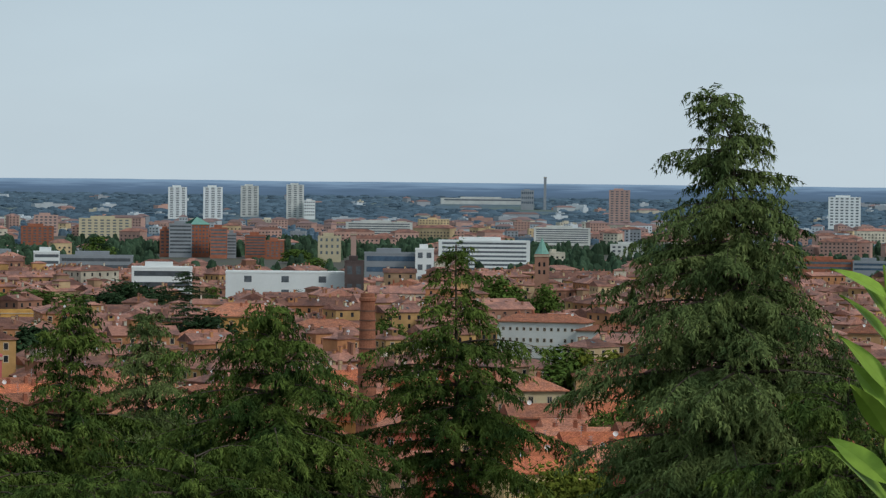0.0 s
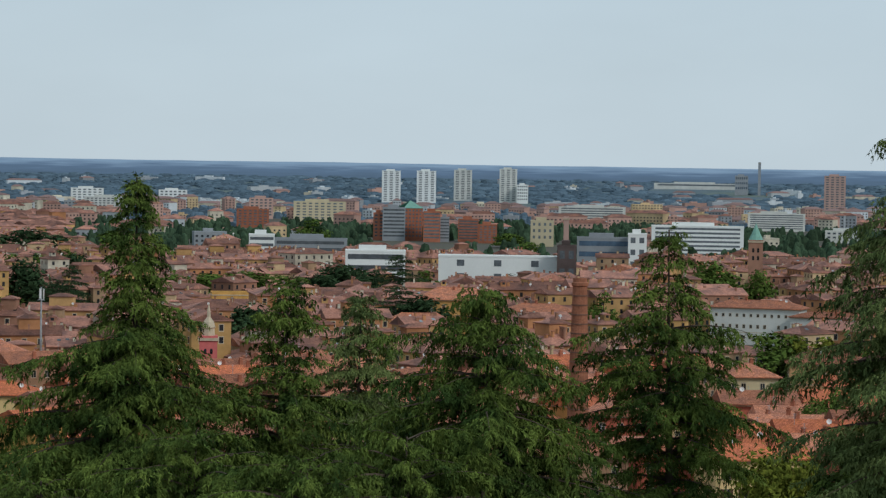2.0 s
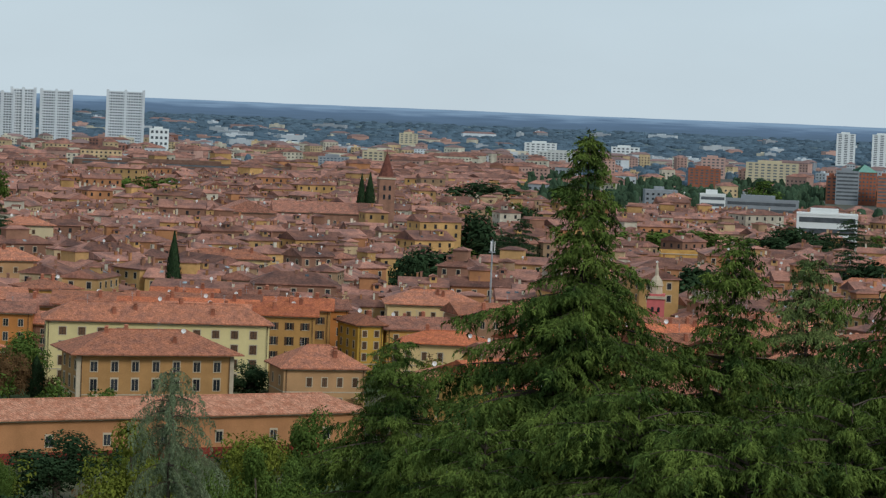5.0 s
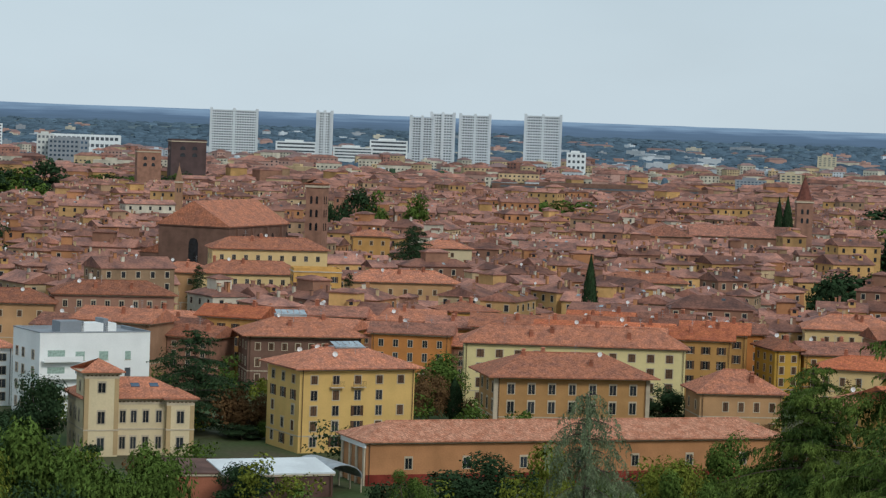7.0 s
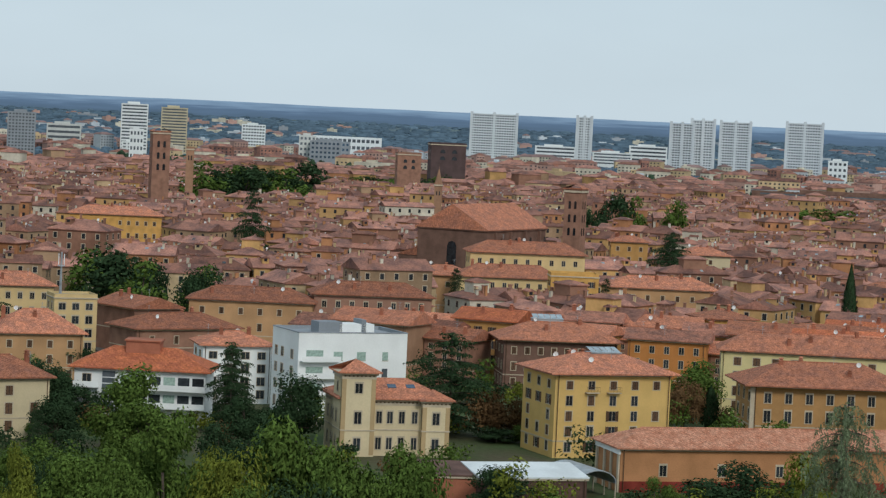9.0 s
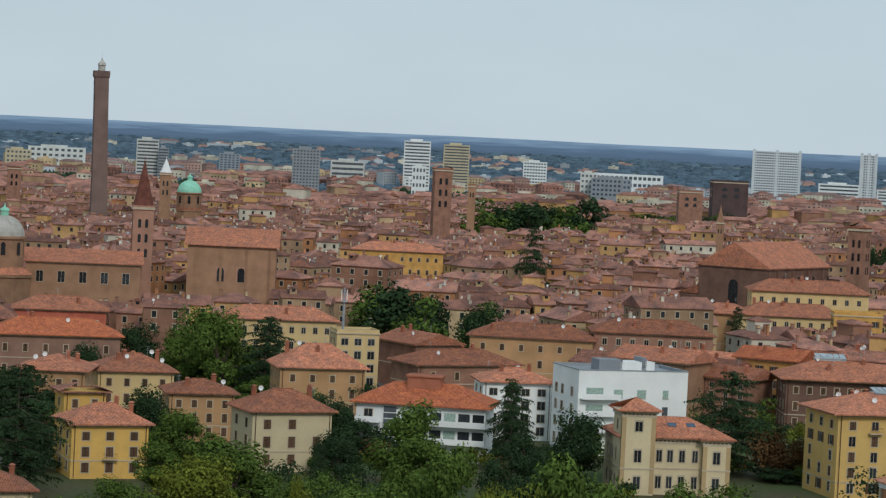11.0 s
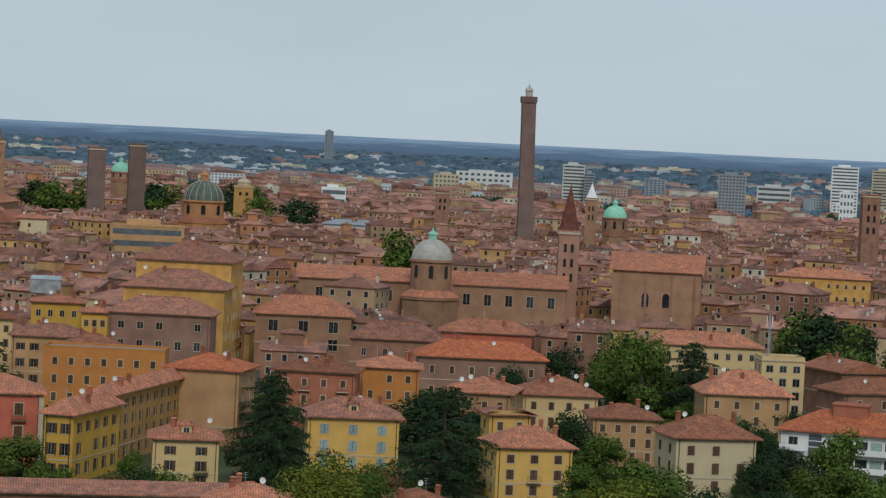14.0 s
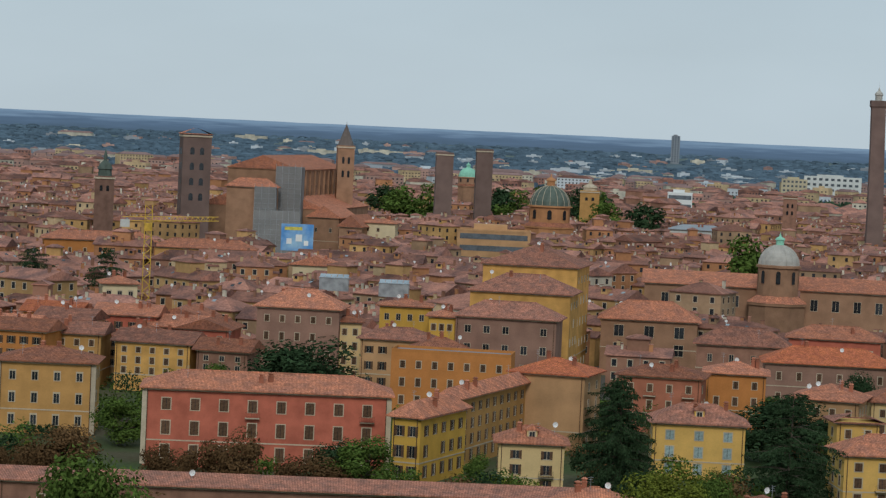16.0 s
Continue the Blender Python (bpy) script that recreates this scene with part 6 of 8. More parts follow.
def bough_cedar_meshes(seed, height, outline, hang=0.38, mat=CEDAR, seen=11.5, lean=0.0, fine=0.06, gap=0.6, weep=0.0, full=1.0, thick=1.7, crook=0.0, strays=()):
    """A deodar cedar: tapered trunk and flat boughs in separate tiers whose twigs droop.
    outline: (metres below the tip, reach of the boughs in metres); seen: how far down the crown is fully grown.
    crook: bend of the tip; strays: (metres below the tip, angle, length) of single long boughs."""
    rng = random.Random(seed)
    kinds = sprays(hang, fine, thick)
    placed = {}
    wood = Kit()
    downs, reaches = [p[0] for p in outline], [p[1] for p in outline]

    def axis(z):
        s = z / height
        return lean * max(0.0, s - 0.7) ** 2 * 11 * height + crook * max(0.0, z - height + 1.3) ** 2 + 0.1 * math.sin(5 * s + seed), 0.1 * math.cos(4 * s + seed)

    last = None
    for i in range(19):
        z = height * i / 18
        p = (*axis(z), z)
        if last:
            wood.beam(last, p, max(0.025, height * 0.016 * (1 - (i - 0.5) / 18)), 0, 7)
        last = p

    def twig(p, yaw, pitch, size):
        k = 0 if size < 0.39 else 1 if size < 0.65 else 2 if size < 0.97 else 3
        scale = size / (0.28, 0.5, 0.8, 1.15)[k]
        cy, sy, cp, sp = math.cos(yaw), math.sin(yaw), math.cos(pitch), math.sin(pitch)
        roll = rng.uniform(-0.5, 0.5)
        cr, sr = math.cos(roll), math.sin(roll)
        m = np.array([[cy, -sy, 0], [sy, cy, 0], [0, 0, 1]]) @ np.array([[cp, 0, -sp], [0, 1, 0], [sp, 0, cp]]) @ np.array([[1, 0, 0], [0, cr, -sr], [0, sr, cr]])
        placed.setdefault((k, rng.randrange(3)), []).append((m * min(1.35, max(0.75, scale)), p))

    # the leader
    for i in range(int(16 * full)):
        z = height - rng.random() * 0.9
        twig((*axis(z), z), rng.uniform(0, 6.28), rng.uniform(0.1, 1.2), rng.uniform(0.2, 0.4))
    down, tier = 0.25, 0
    while down < min(height * 0.88, seen + 7):
        z0 = height - down
        low = down > seen
        reach = float(np.interp(down, downs, reaches))
        tier += 1
        swell = 1.0 + 0.16 * math.sin(tier * 2.4 + seed)
        count = max(4, int((5.5 + 1.1 * min(reach, 4.5)) * full * (0.55 if low else 1)))
        turn0 = rng.uniform(0, 6.28)
        loners = [q for q in strays if down <= q[0] < down + 0.35]
        for b in range(count + len(loners)):
            a = turn0 + 6.283 * b / count + rng.uniform(-0.4, 0.4)
            L = reach * swell * rng.choice((0.5, 0.72, 0.9, 1.0, 1.12)) * rng.uniform(0.88, 1.08) + 0.12
            if b >= count:
                a, L = loners[b - count][1:]
            z = z0 + rng.uniform(-0.22, 0.22) * min(1.0, 0.4 + reach * 0.3)
            cx, cy = axis(z)
            ca, sa = math.cos(a), math.sin(a)
            up = rng.uniform(0.02, 0.28) + 0.5 * max(0.0, 1 - down / 3.0)
            bend = rng.uniform(-0.25, 0.25)
            step = 0.2 if not low else 0.4
            n = max(2, int(L / step))
            prev = (cx, cy, z)
            for i in range(1, n + 1):
                u = i / n
                off = bend * L * u * u
                px, py = cx + ca * L * u - sa * off, cy + sa * L * u + ca * off
                pz = z + up * L * u - (0.33 + weep) * L * u ** 2.2 * (0.6 + up)
                if i % 2 == 0 or i == n:
                    wood.beam(prev, (px, py, pz), max(0.008, 0.016 * (1 - u) * (1 + L)), 0, 3)
                    prev = (px, py, pz)
                size = 0.2 + (0.24 * L + 0.2) * math.sin(min(1.0, 0.25 + u) * math.pi * 0.5 if u < 0.75 else math.pi * (0.5 + 0.42 * (u - 0.75) / 0.25))
                size = min(size, 1.3)
                for side in (-1, 1):
                    if rng.random() < 0.1:
                        continue
                    twig((px, py, pz), a + side * rng.uniform(0.55, 1.25), rng.uniform(-0.55, 0.08) - weep * 1.2, size * rng.uniform(0.6, 1.15))
                if rng.random() < 0.55:
                    twig((px, py, pz), a + rng.uniform(-0.5, 0.5), rng.uniform(-1.2, -0.4), size * rng.uniform(0.4, 0.7))
            twig(prev, a, rng.uniform(-0.5, 0.0) - weep, min(0.6, 0.25 + 0.12 * L))
        down += gap * rng.uniform(0.75, 1.25) * (0.42 + min(1.0, reach / 2.6) * 0.58) * (1.5 if low else 1)
    chunks = []
    for (k, v), rows in placed.items():
        m, p = np.array([r[0] for r in rows]), np.array([r[1] for r in rows])
        chunks.append((np.einsum("nij,tkj->ntki", m, kinds[k][v]) + p[:, None, None, :]).reshape(-1, 3, 3))
    return wood.mesh("trunk", BARK), tri_mesh("foliage", np.concatenate(chunks), mat)


def leafy_meshes(seed, mat, leaves=2600, leaf=0.3, tall=1.0):
    """A broadleaf tree one unit of crown radius wide at height 10 m: trunk, limbs and a lumpy crown of small leaves."""
    rng = random.Random(seed)
    t, k = Kit(), Kit()
    t.beam((0, 0, 0), (0, 0, 4.2 * tall), 0.3, 0, 8)
    lumps = []
    for i in range(20):
        a = rng.uniform(0, 6.283)
        rr = 2.7 * math.sqrt(rng.random())
        z = (2.0 + 6.9 * rng.random() * (1 - rr / 4.8)) * tall
        lumps.append((rr * math.cos(a), rr * math.sin(a), z, rng.uniform(1.0, 1.7)))
        t.beam((0, 0, rng.uniform(2.5, 4) * tall), (rr * math.cos(a), rr * math.sin(a), z), 0.09, 0, 5)
    for i in range(leaves):
        x, y, z, r = rng.choice(lumps)
        v = Vector((rng.gauss(0, 1), rng.gauss(0, 1), rng.gauss(0, 1))).normalized() * r * rng.uniform(0.55, 1.08)
        p = Vector((x + v.x, y + v.y, z + v.z * 0.85))
        n = (v.normalized() + Vector((rng.uniform(-0.7, 0.7), rng.uniform(-0.7, 0.7), rng.uniform(-0.2, 0.9)))).normalized()
        q = n.to_track_quat("Z", "Y")
        s = leaf * rng.uniform(0.6, 1.3)
        i0 = len(k.v)
        a = rng.uniform(0, 6.28)
        for c, d in ((1, 0), (0, 0.55), (-1, 0), (0, -0.55)):
            e = Vector((c * math.cos(a) - d * math.sin(a), c * math.sin(a) + d * math.cos(a), 0.25 * c * c)) * s
            k.v.append(tuple(p + q @ e))
        k.f.append((i0, i0 + 1, i0 + 2, i0 + 3))
        k.m.append(0)
    top = max(p[2] for p in k.v)
    wide = sorted(math.hypot(p[0], p[1]) for p in k.v)[int(len(k.v) * 0.96)]
    k.v = [(x * 3.9 / wide, y * 3.9 / wide, z * 9.9 / top) for x, y, z in k.v]
    return t.mesh("trunk", BARK), k.mesh("crown", mat)


def cypress_meshes(seed, mat=LEAF_DARK):
    rng = random.Random(seed)
    t, k = Kit(), Kit()
    t.beam((0, 0, 0), (0, 0, 9.0), 0.18, 0, 6)
    for i in range(2200):
        z = 0.8 + 9.2 * rng.random()
        r = 1.25 * math.sin(min(1.0, (10.1 - z) / 6.5) * 1.57) * rng.uniform(0.7, 1.05) * (0.5 if z < 1.5 else 1)
        a = rng.uniform(0, 6.283)
        p = Vector((r * math.cos(a), r * math.sin(a), z))
        i0 = len(k.v)
        tx, ty = -math.sin(a) * 0.11, math.cos(a) * 0.11
        up = rng.uniform(0.35, 0.6)
        k.v.extend([(p.x - tx, p.y - ty, p.z), (p.x + tx, p.y + ty, p.z), (p.x * 1.06 + tx * rng.uniform(-1, 1), p.y * 1.06, p.z + up)])
        k.f.append((i0, i0 + 1, i0 + 2))
        k.m.append(0)
    return t.mesh("trunk", BARK), k.mesh("crown", mat)


STANDS = {}
LABELS = {"mid": "leafy green broadleaf tree", "dark": "dark dense evergreen tree", "light": "bright yellow-green leafy tree", "red": "reddish-brown leafy tree", "cypress": "tall narrow dark cypress", "pine": "dark spreading cedar tree"}


def tree(az, dist, top, r, kind="mid"):
    """A garden tree whose crown of radius r reaches up to the height top."""
    rng = random.Random(int(az * 100 + dist))
    shape = rng.randrange(2)
    key = (kind, shape, (dist < 400) + (dist < 700))
    base = ground_z(dist) - 0.3
    if key not in STANDS:
        if kind == "cypress":
            meshes = cypress_meshes(60 + shape)
        elif kind == "pine":
            meshes = bough_cedar_meshes(70 + shape, 10.0, [(0, 0.3), (1.0, 1.2), (2.5, 2.1), (5.0, 2.8), (8.0, 3.2)], mat=LEAF_DARK, seen=9, fine=0.13, gap=0.72, full=0.75, thick=3.4)
        else:
            mat = {"mid": LEAF_MID, "dark": LEAF_DARK, "light": LEAF_LIGHT, "red": LEAF_RED}[kind]
            meshes = leafy_meshes(30 + shape + 7 * len(STANDS), mat, 14000 if dist < 400 else 5500 if dist < 700 else 1700, 0.122 if dist < 400 else 0.19 if dist < 700 else 0.32)
        STANDS[key] = meshes
    trunk, crown = STANDS[key]
    x, y = polar(az, dist)
    if dist > 545:
        reserve(az, dist - r, 1.5 * r, 2 * r, 0, 10)
    ob = new("tree")
    span = {"cypress": 1.25, "pine": 3.0}.get(kind, 3.25)
    sz = max(1.0, top - base) / {"cypress": 10.4, "pine": 10.0}.get(kind, 9.9)
    ob.matrix_basis = pose(x, y, base, 0, 0, rng.uniform(0, 360)) @ Matrix.Diagonal((r / span, r / span, sz, 1))
    tagged(ob, LABELS[kind] + " standing among the houses", "tree", "garden trees")
    part("trunk", trunk, None, ob)
    part("crown", crown, None, ob)


def cedar(az, dist, top, seed, outline, label="tall dark green cedar with drooping needle sprays", **opts):
    """A cedar on the slope, its tip at the height top."""
    x, y = polar(az, dist)
    base = ground_z(dist) - 0.4
    ob = new("cedar")
    ob.matrix_basis = pose(x, y, base, 0, 0, -az)
    tagged(ob, label, "tree", "cedars on the slope")
    trunk, foliage = bough_cedar_meshes(seed, top - base, outline, **opts)
    part("trunk", trunk, None, ob, "brown bark trunk and limbs")
    part("foliage", foliage, None, ob)
    return ob


def leafy_twig(az, dist, z):
    """A bright green shoot with long pointed leaves close to the viewpoint."""
    ob = thing("shrub", az, dist, 0, ground_z(dist), "bright green shrub shoot with long pointed leaves", "shrub")
    rng = random.Random(3)
    z -= ground_z(dist)
    stem = Kit()
    stem.beam((0.03, 0, 0), (0.0, 0, z - 0.1), 0.003, 0, 6)
    stem.beam((0, 0, z - 0.1), (-0.012, 0, z), 0.0018, 0, 6)
    part("stem", stem, LEAF_SHOOT, ob)
    for i in range(11):
        k = Kit()
        L = rng.uniform(0.085, 0.115) + 0.002 * i
        wd = 0.016 + 0.0007 * i
        for j in range(7):
            u0, u1 = j / 7, (j + 1) / 7
            w0, w1 = wd * math.sin(math.pi * min(0.97, u0 ** 0.8 * 0.95 + 0.05)), wd * math.sin(math.pi * min(0.99, u1 ** 0.8 * 0.95 + 0.05))
            z0, z1 = -0.3 * L * u0 * u0, -0.3 * L * u1 * u1
            k.face([(u0 * L, -w0, z0 + 0.004), (u1 * L, -w1, z1 + 0.004), (u1 * L, 0, z1), (u0 * L, 0, z0)])
            k.face([(u0 * L, 0, z0), (u1 * L, 0, z1), (u1 * L, w1, z1 + 0.004), (u0 * L, w0, z0 + 0.004)])
        part("leaf", k, LEAF_SHOOT, ob, m=pose(0, 0, z - 0.02 - i * 0.036, rng.uniform(-50, 50), -rng.uniform(38, 66), 180 + rng.uniform(-40, 40) if i % 4 else rng.uniform(-60, 60)))


LEAF_SHOOT = shade("bright_shoot_leaves", (0.24, 0.36, 0.05), rough=0.5, vary=0.1, scale=6.0, fine=60.0, spots=0.2)
WEEPING = shade("grey_green_weeping_needles", (0.15, 0.185, 0.1), rough=0.7, vary=0.2, scale=0.8, fine=9.0)

# cedars on the slope below the terrace
cedar(32.1, 68, 64.4, 11, [(0, 0.25), (0.4, 0.5), (1.0, 0.72), (1.8, 0.8), (2.3, 1.0), (3.0, 1.3), (3.6, 1.95), (4.6, 1.9), (5.3, 2.5), (6.2, 2.9), (7.2, 3.7), (9.0, 3.9), (10.5, 4.5), (16, 5.2)], "tall grey-green cedar with a bent tip and drooping sprays",
      lean=-0.004, mat=CEDAR_PALE, full=1.2, hang=0.45, crook=-0.35, strays=((1.75, 3.3, 1.7), (1.95, 2.95, 1.35), (3.5, 3.2, 2.5), (5.2, 3.0, 3.3)))
cedar(26.19, 76, 60.25, 12, [(0, 0.1), (0.9, 0.45), (1.7, 0.75), (2.4, 1.0), (3.0, 1.75), (3.7, 1.9), (4.3, 1.6), (5.0, 2.6), (6.2, 2.1), (7.5, 2.7), (14, 4.0)], hang=0.36, full=0.82, strays=((2.9, 0.1, 2.5), (3.0, 3.2, 2.5), (4.9, 3.0, 3.4), (5.1, 0.2, 3.2)))
cedar(22.31, 72, 58.65, 13, [(0, 0.35), (0.5, 0.8), (1.2, 1.15), (1.9, 1.75), (2.9, 2.3), (4.0, 2.7), (5.5, 3.6), (12, 4.6)], full=1.25, hang=0.42, strays=((1.9, 3.1, 2.9), (3.2, 3.2, 3.4), (4.2, 0.1, 3.3)))
cedar(19.49, 88, 57.7, 14, [(0, 0.15), (0.8, 0.6), (1.8, 0.95), (3.0, 1.3), (4.2, 2.2), (5.5, 3.0), (12, 3.9)], "slender pale green young cedar among taller ones", mat=CEDAR_PALE)
cedar(17.72, 80, 58.35, 15, [(0, 0.3), (0.6, 0.75), (1.5, 0.95), (2.3, 1.15), (3.1, 1.6), (4.2, 2.5), (5.4, 3.2), (12, 4.2)], lean=0.012, hang=0.4)
cedar(14.56, 78, 61.5, 16, [(0, 0.1), (0.8, 0.3), (1.6, 0.55), (2.6, 0.75), (3.5, 0.95), (4.3, 1.5), (5.1, 2.1), (5.8, 2.9), (6.6, 2.5), (7.5, 3.5), (9.5, 4.6), (15, 5.4)], full=1.3, hang=0.36, strays=((5.6, 3.1, 3.6), (5.8, 0.1, 3.2), (7.2, 3.3, 4.4), (7.4, 0.0, 4.4)))
cedar(10.62, 92, 53.95, 17, [(0, 0.25), (0.6, 0.7), (1.4, 1.15), (2.2, 1.6), (2.9, 2.5), (4.2, 2.9), (10, 3.8)], "young green cedar on the slope below", seen=7)
cedar(20.6, 68, 55.0, 19, [(0, 0.9), (0.8, 1.9), (1.8, 2.6), (3.0, 3.2), (8, 4.0)], "low broad cedar with layered boughs", seen=5, gap=0.7)
cedar(16.0, 70, 54.9, 26, [(0, 0.8), (0.8, 1.7), (1.8, 2.6), (3.0, 3.0), (8, 3.6)], "low broad cedar with layered boughs", seen=5, gap=0.7)
cedar(18.4, 66, 54.6, 20, [(0, 0.8), (0.8, 1.8), (1.8, 2.6), (3.0, 3.0), (8, 3.6)], "low broad cedar with layered boughs", seen=5, gap=0.7)
cedar(23.7, 74, 54.0, 25, [(0, 0.4), (0.8, 1.1), (1.8, 1.8), (8, 3.0)], "low broad cedar with layered boughs", seen=5, gap=0.7)
cedar(12.6, 72, 53.3, 21, [(0, 0.7), (0.8, 1.4), (1.8, 2.0), (3.0, 2.6), (8, 3.6)], "low broad cedar with layered boughs", seen=5, gap=0.7)
cedar(34.5, 62, 57.6, 28, [(0, 0.5), (1.0, 1.4), (2.4, 2.2), (8, 3.6)], "low broad cedar with layered boughs", seen=7, gap=0.7)
cedar(29.9, 66, 54.6, 27, [(0, 0.4), (0.8, 1.2), (1.8, 1.9), (8, 3.2)], "low broad cedar with layered boughs", seen=5, gap=0.7)
cedar(5.80, 150, 46.75, 18, [(0, 1.0), (0.7, 1.6), (1.8, 2.1), (3.5, 2.7), (6.5, 3.3), (10, 3.8)], "grey-green weeping cedar with hanging strings of needles", hang=0.9, mat=WEEPING, weep=0.5, full=0.85, seen=8, fine=0.085, gap=1.05, thick=2.0)
leafy_twig(35.46, 4.2, 61.88)
# garden and street trees
tree(28.50, 400, 21.5, 6.5, "light")
tree(0.60, 1300, 28.2, 7.8, "dark")
tree(1.03, 1300, 26.7, 7.2, "mid")
tree(0.06, 1200, 23.9, 5.6, "dark")
tree(1.95, 1250, 26.7, 5.9, "mid")
tree(1.86, 900, 24.0, 6.9, "pine")
tree(-7.19, 950, 31.2, 6.5, "pine")
tree(-8.15, 720, 16.1, 6.1, "mid")
tree(-9.35, 760, 17.1, 4.9, "dark")
tree(-8.77, 280, 29.2, 5.7, "mid")
tree(-5.86, 250, 32.8, 6.1, "mid")
tree(-4.63, 240, 32.0, 4.6, "mid")
tree(-7.42, 245, 30.5, 4.2, "light")
tree(-3.52, 240, 31.4, 4.4, "mid")
tree(-6.71, 420, 10.9, 4.0, "dark")
tree(-7.68, 430, 10.4, 3.7, "dark")
tree(-9.26, 440, 12.7, 4.7, "mid")
tree(-1.69, 500, 3.1, 3.6, "dark")
tree(-0.95, 500, 3.9, 3.2, "mid")
tree(-10.94, 270, 25.8, 5.5, "mid")
tree(-8.39, 250, 28.2, 4.5, "mid")
tree(-7.16, 240, 28.5, 4.1, "mid")
tree(-5.56, 235, 29.1, 4.5, "dark")
tree(-11.89, 260, 25.1, 3.9, "light")
tree(-3.97, 238, 29.2, 4.8, "mid")
tree(-9.75, 450, 17.3, 5.8, "mid")
tree(-11.24, 470, 10.0, 3.8, "dark")
tree(-11.64, 440, 10.2, 1.6, "pine")
tree(-8.81, 300, 27.7, 5.3, "mid")
tree(-10.47, 300, 23.6, 5.8, "mid")
tree(-7.98, 280, 26.0, 2.7, "light")
tree(-7.50, 492, 17.7, 4.4, "pine")
tree(-6.07, 478, 14.8, 4.5, "dark")
tree(-5.99, 250, 33.1, 6.0, "mid")
tree(-4.00, 262, 29.3, 4.8, "mid")
tree(-12.16, 300, 23.0, 2.3, "light")
tree(-11.67, 310, 20.3, 3.3, "dark")
tree(-7.11, 470, 10.2, 4.0, "dark")
tree(-9.61, 262, 27.1, 3.9, "mid")
tree(-6.61, 480, 7.2, 3.1, "dark")
tree(11.09, 880, 17.0, 10.3, "dark")
tree(12.06, 880, 17.6, 9.4, "mid")
tree(12.91, 950, 17.9, 10.1, "pine")
tree(20.61, 900, 18.6, 11.5, "dark")
tree(17.80, 1100, 15.8, 14.1, "mid")
tree(18.77, 1100, 17.1, 11.7, "dark")
tree(12.28, 1500, 24.1, 19.2, "dark")
tree(18.38, 1900, 22.4, 12.2, "mid")
tree(14.23, 1500, 22.4, 16.0, "mid")
tree(20.33, 420, 28.9, 8.1, "dark")
tree(30.96, 400, 25.3, 6.8, "light")
tree(29.62, 520, 20.8, 6.7, "mid")
tree(-21.80, 430, 22.2, 5.7, "pine")
tree(-18.14, 440, 21.3, 8.0, "pine")
tree(-13.85, 600, 21.6, 6.8, "mid")
tree(-12.86, 600, 19.5, 7.0, "pine")
tree(-14.50, 610, 16.3, 6.5, "mid")
tree(-10.10, 720, 22.8, 9.2, "dark")
tree(-9.54, 700, 20.2, 6.7, "mid")
tree(-8.21, 690, 20.2, 5.9, "dark")
tree(19.34, 1150, 17.8, 11.3, "dark")
tree(18.14, 1050, 17.0, 11.2, "mid")
tree(17.42, 1000, 14.9, 10.7, "dark")
tree(20.91, 1190, 15.2, 7.6, "mid")
tree(22.62, 1150, 15.4, 6.4, "dark")
tree(18.37, 2050, 19.8, 11.4, "dark")
tree(22.61, 2000, 11.6, 12.8, "mid")
tree(-3.87, 262, 28.5, 6.2, "mid")
tree(-2.76, 505, 20.2, 8.6, "pine")
tree(-1.66, 505, 10.6, 4.5, "red")
tree(-1.52, 415, 7.5, 4.1, "dark")
tree(-11.70, 400, 13.8, 1.5, "pine")
tree(-11.11, 505, 10.6, 4.1, "dark")
tree(-10.51, 500, 6.8, 4.3, "dark")
tree(-12.03, 300, 21.6, 3.8, "light")
tree(-11.44, 350, 17.2, 4.5, "mid")
tree(-2.73, 740, 18.9, 3.2, "pine")
tree(0.52, 760, 16.7, 2.9, "pine")
tree(5.75, 700, 27.6, 2.5, "cypress")
tree(2.47, 560, 12.6, 6.0, "mid")
tree(2.90, 540, 9.2, 2.1, "cypress")
tree(7.48, 545, 9.1, 4.7, "dark")
tree(3.41, 400, 11.6, 6.4, "dark")
tree(5.15, 330, 22.3, 6.0, "light")
tree(1.92, 950, 23.1, 8.5, "pine")
tree(2.33, 540, 11.1, 3.7, "red")
tree(7.54, 350, 19.0, 5.2, "light")
tree(1.92, 390, 10.0, 3.3, "mid")
tree(6.46, 300, 22.9, 3.8, "mid")
tree(5.34, 380, 14.7, 3.2, "light")
tree(8.36, 320, 19.5, 4.1, "mid")
tree(-18.24, 520, 14.1, 9.4, "dark")
tree(-21.98, 520, 14.5, 6.1, "pine")
tree(-14.33, 640, 18.6, 6.8, "mid")
tree(-13.62, 615, 12.5, 11.8, "pine")
tree(-12.79, 640, 16.8, 4.9, "pine")
tree(-15.60, 640, 14.9, 4.9, "dark")
tree(-16.74, 600, 12.5, 4.9, "dark")
tree(-15.41, 505, 12.5, 5.0, "dark")
tree(-14.50, 470, 12.0, 6.2, "mid")
tree(-20.58, 380, 15.4, 6.9, "light")
tree(-19.73, 390, 14.2, 4.3, "mid")
tree(-13.52, 420, 12.7, 6.3, "mid")
tree(-14.24, 400, 12.6, 5.1, "light")
tree(-11.57, 440, 10.1, 1.7, "pine")
tree(-11.36, 490, 13.6, 3.8, "dark")
tree(-7.47, 500, 16.3, 3.8, "pine")
tree(-19.30, 1000, 28.3, 9.8, "mid")
tree(-10.47, 760, 19.2, 7.5, "mid")
tree(-9.66, 740, 18.1, 7.1, "pine")
tree(-8.15, 740, 17.1, 5.7, "mid")
tree(-17.94, 470, 8.2, 6.0, "dark")
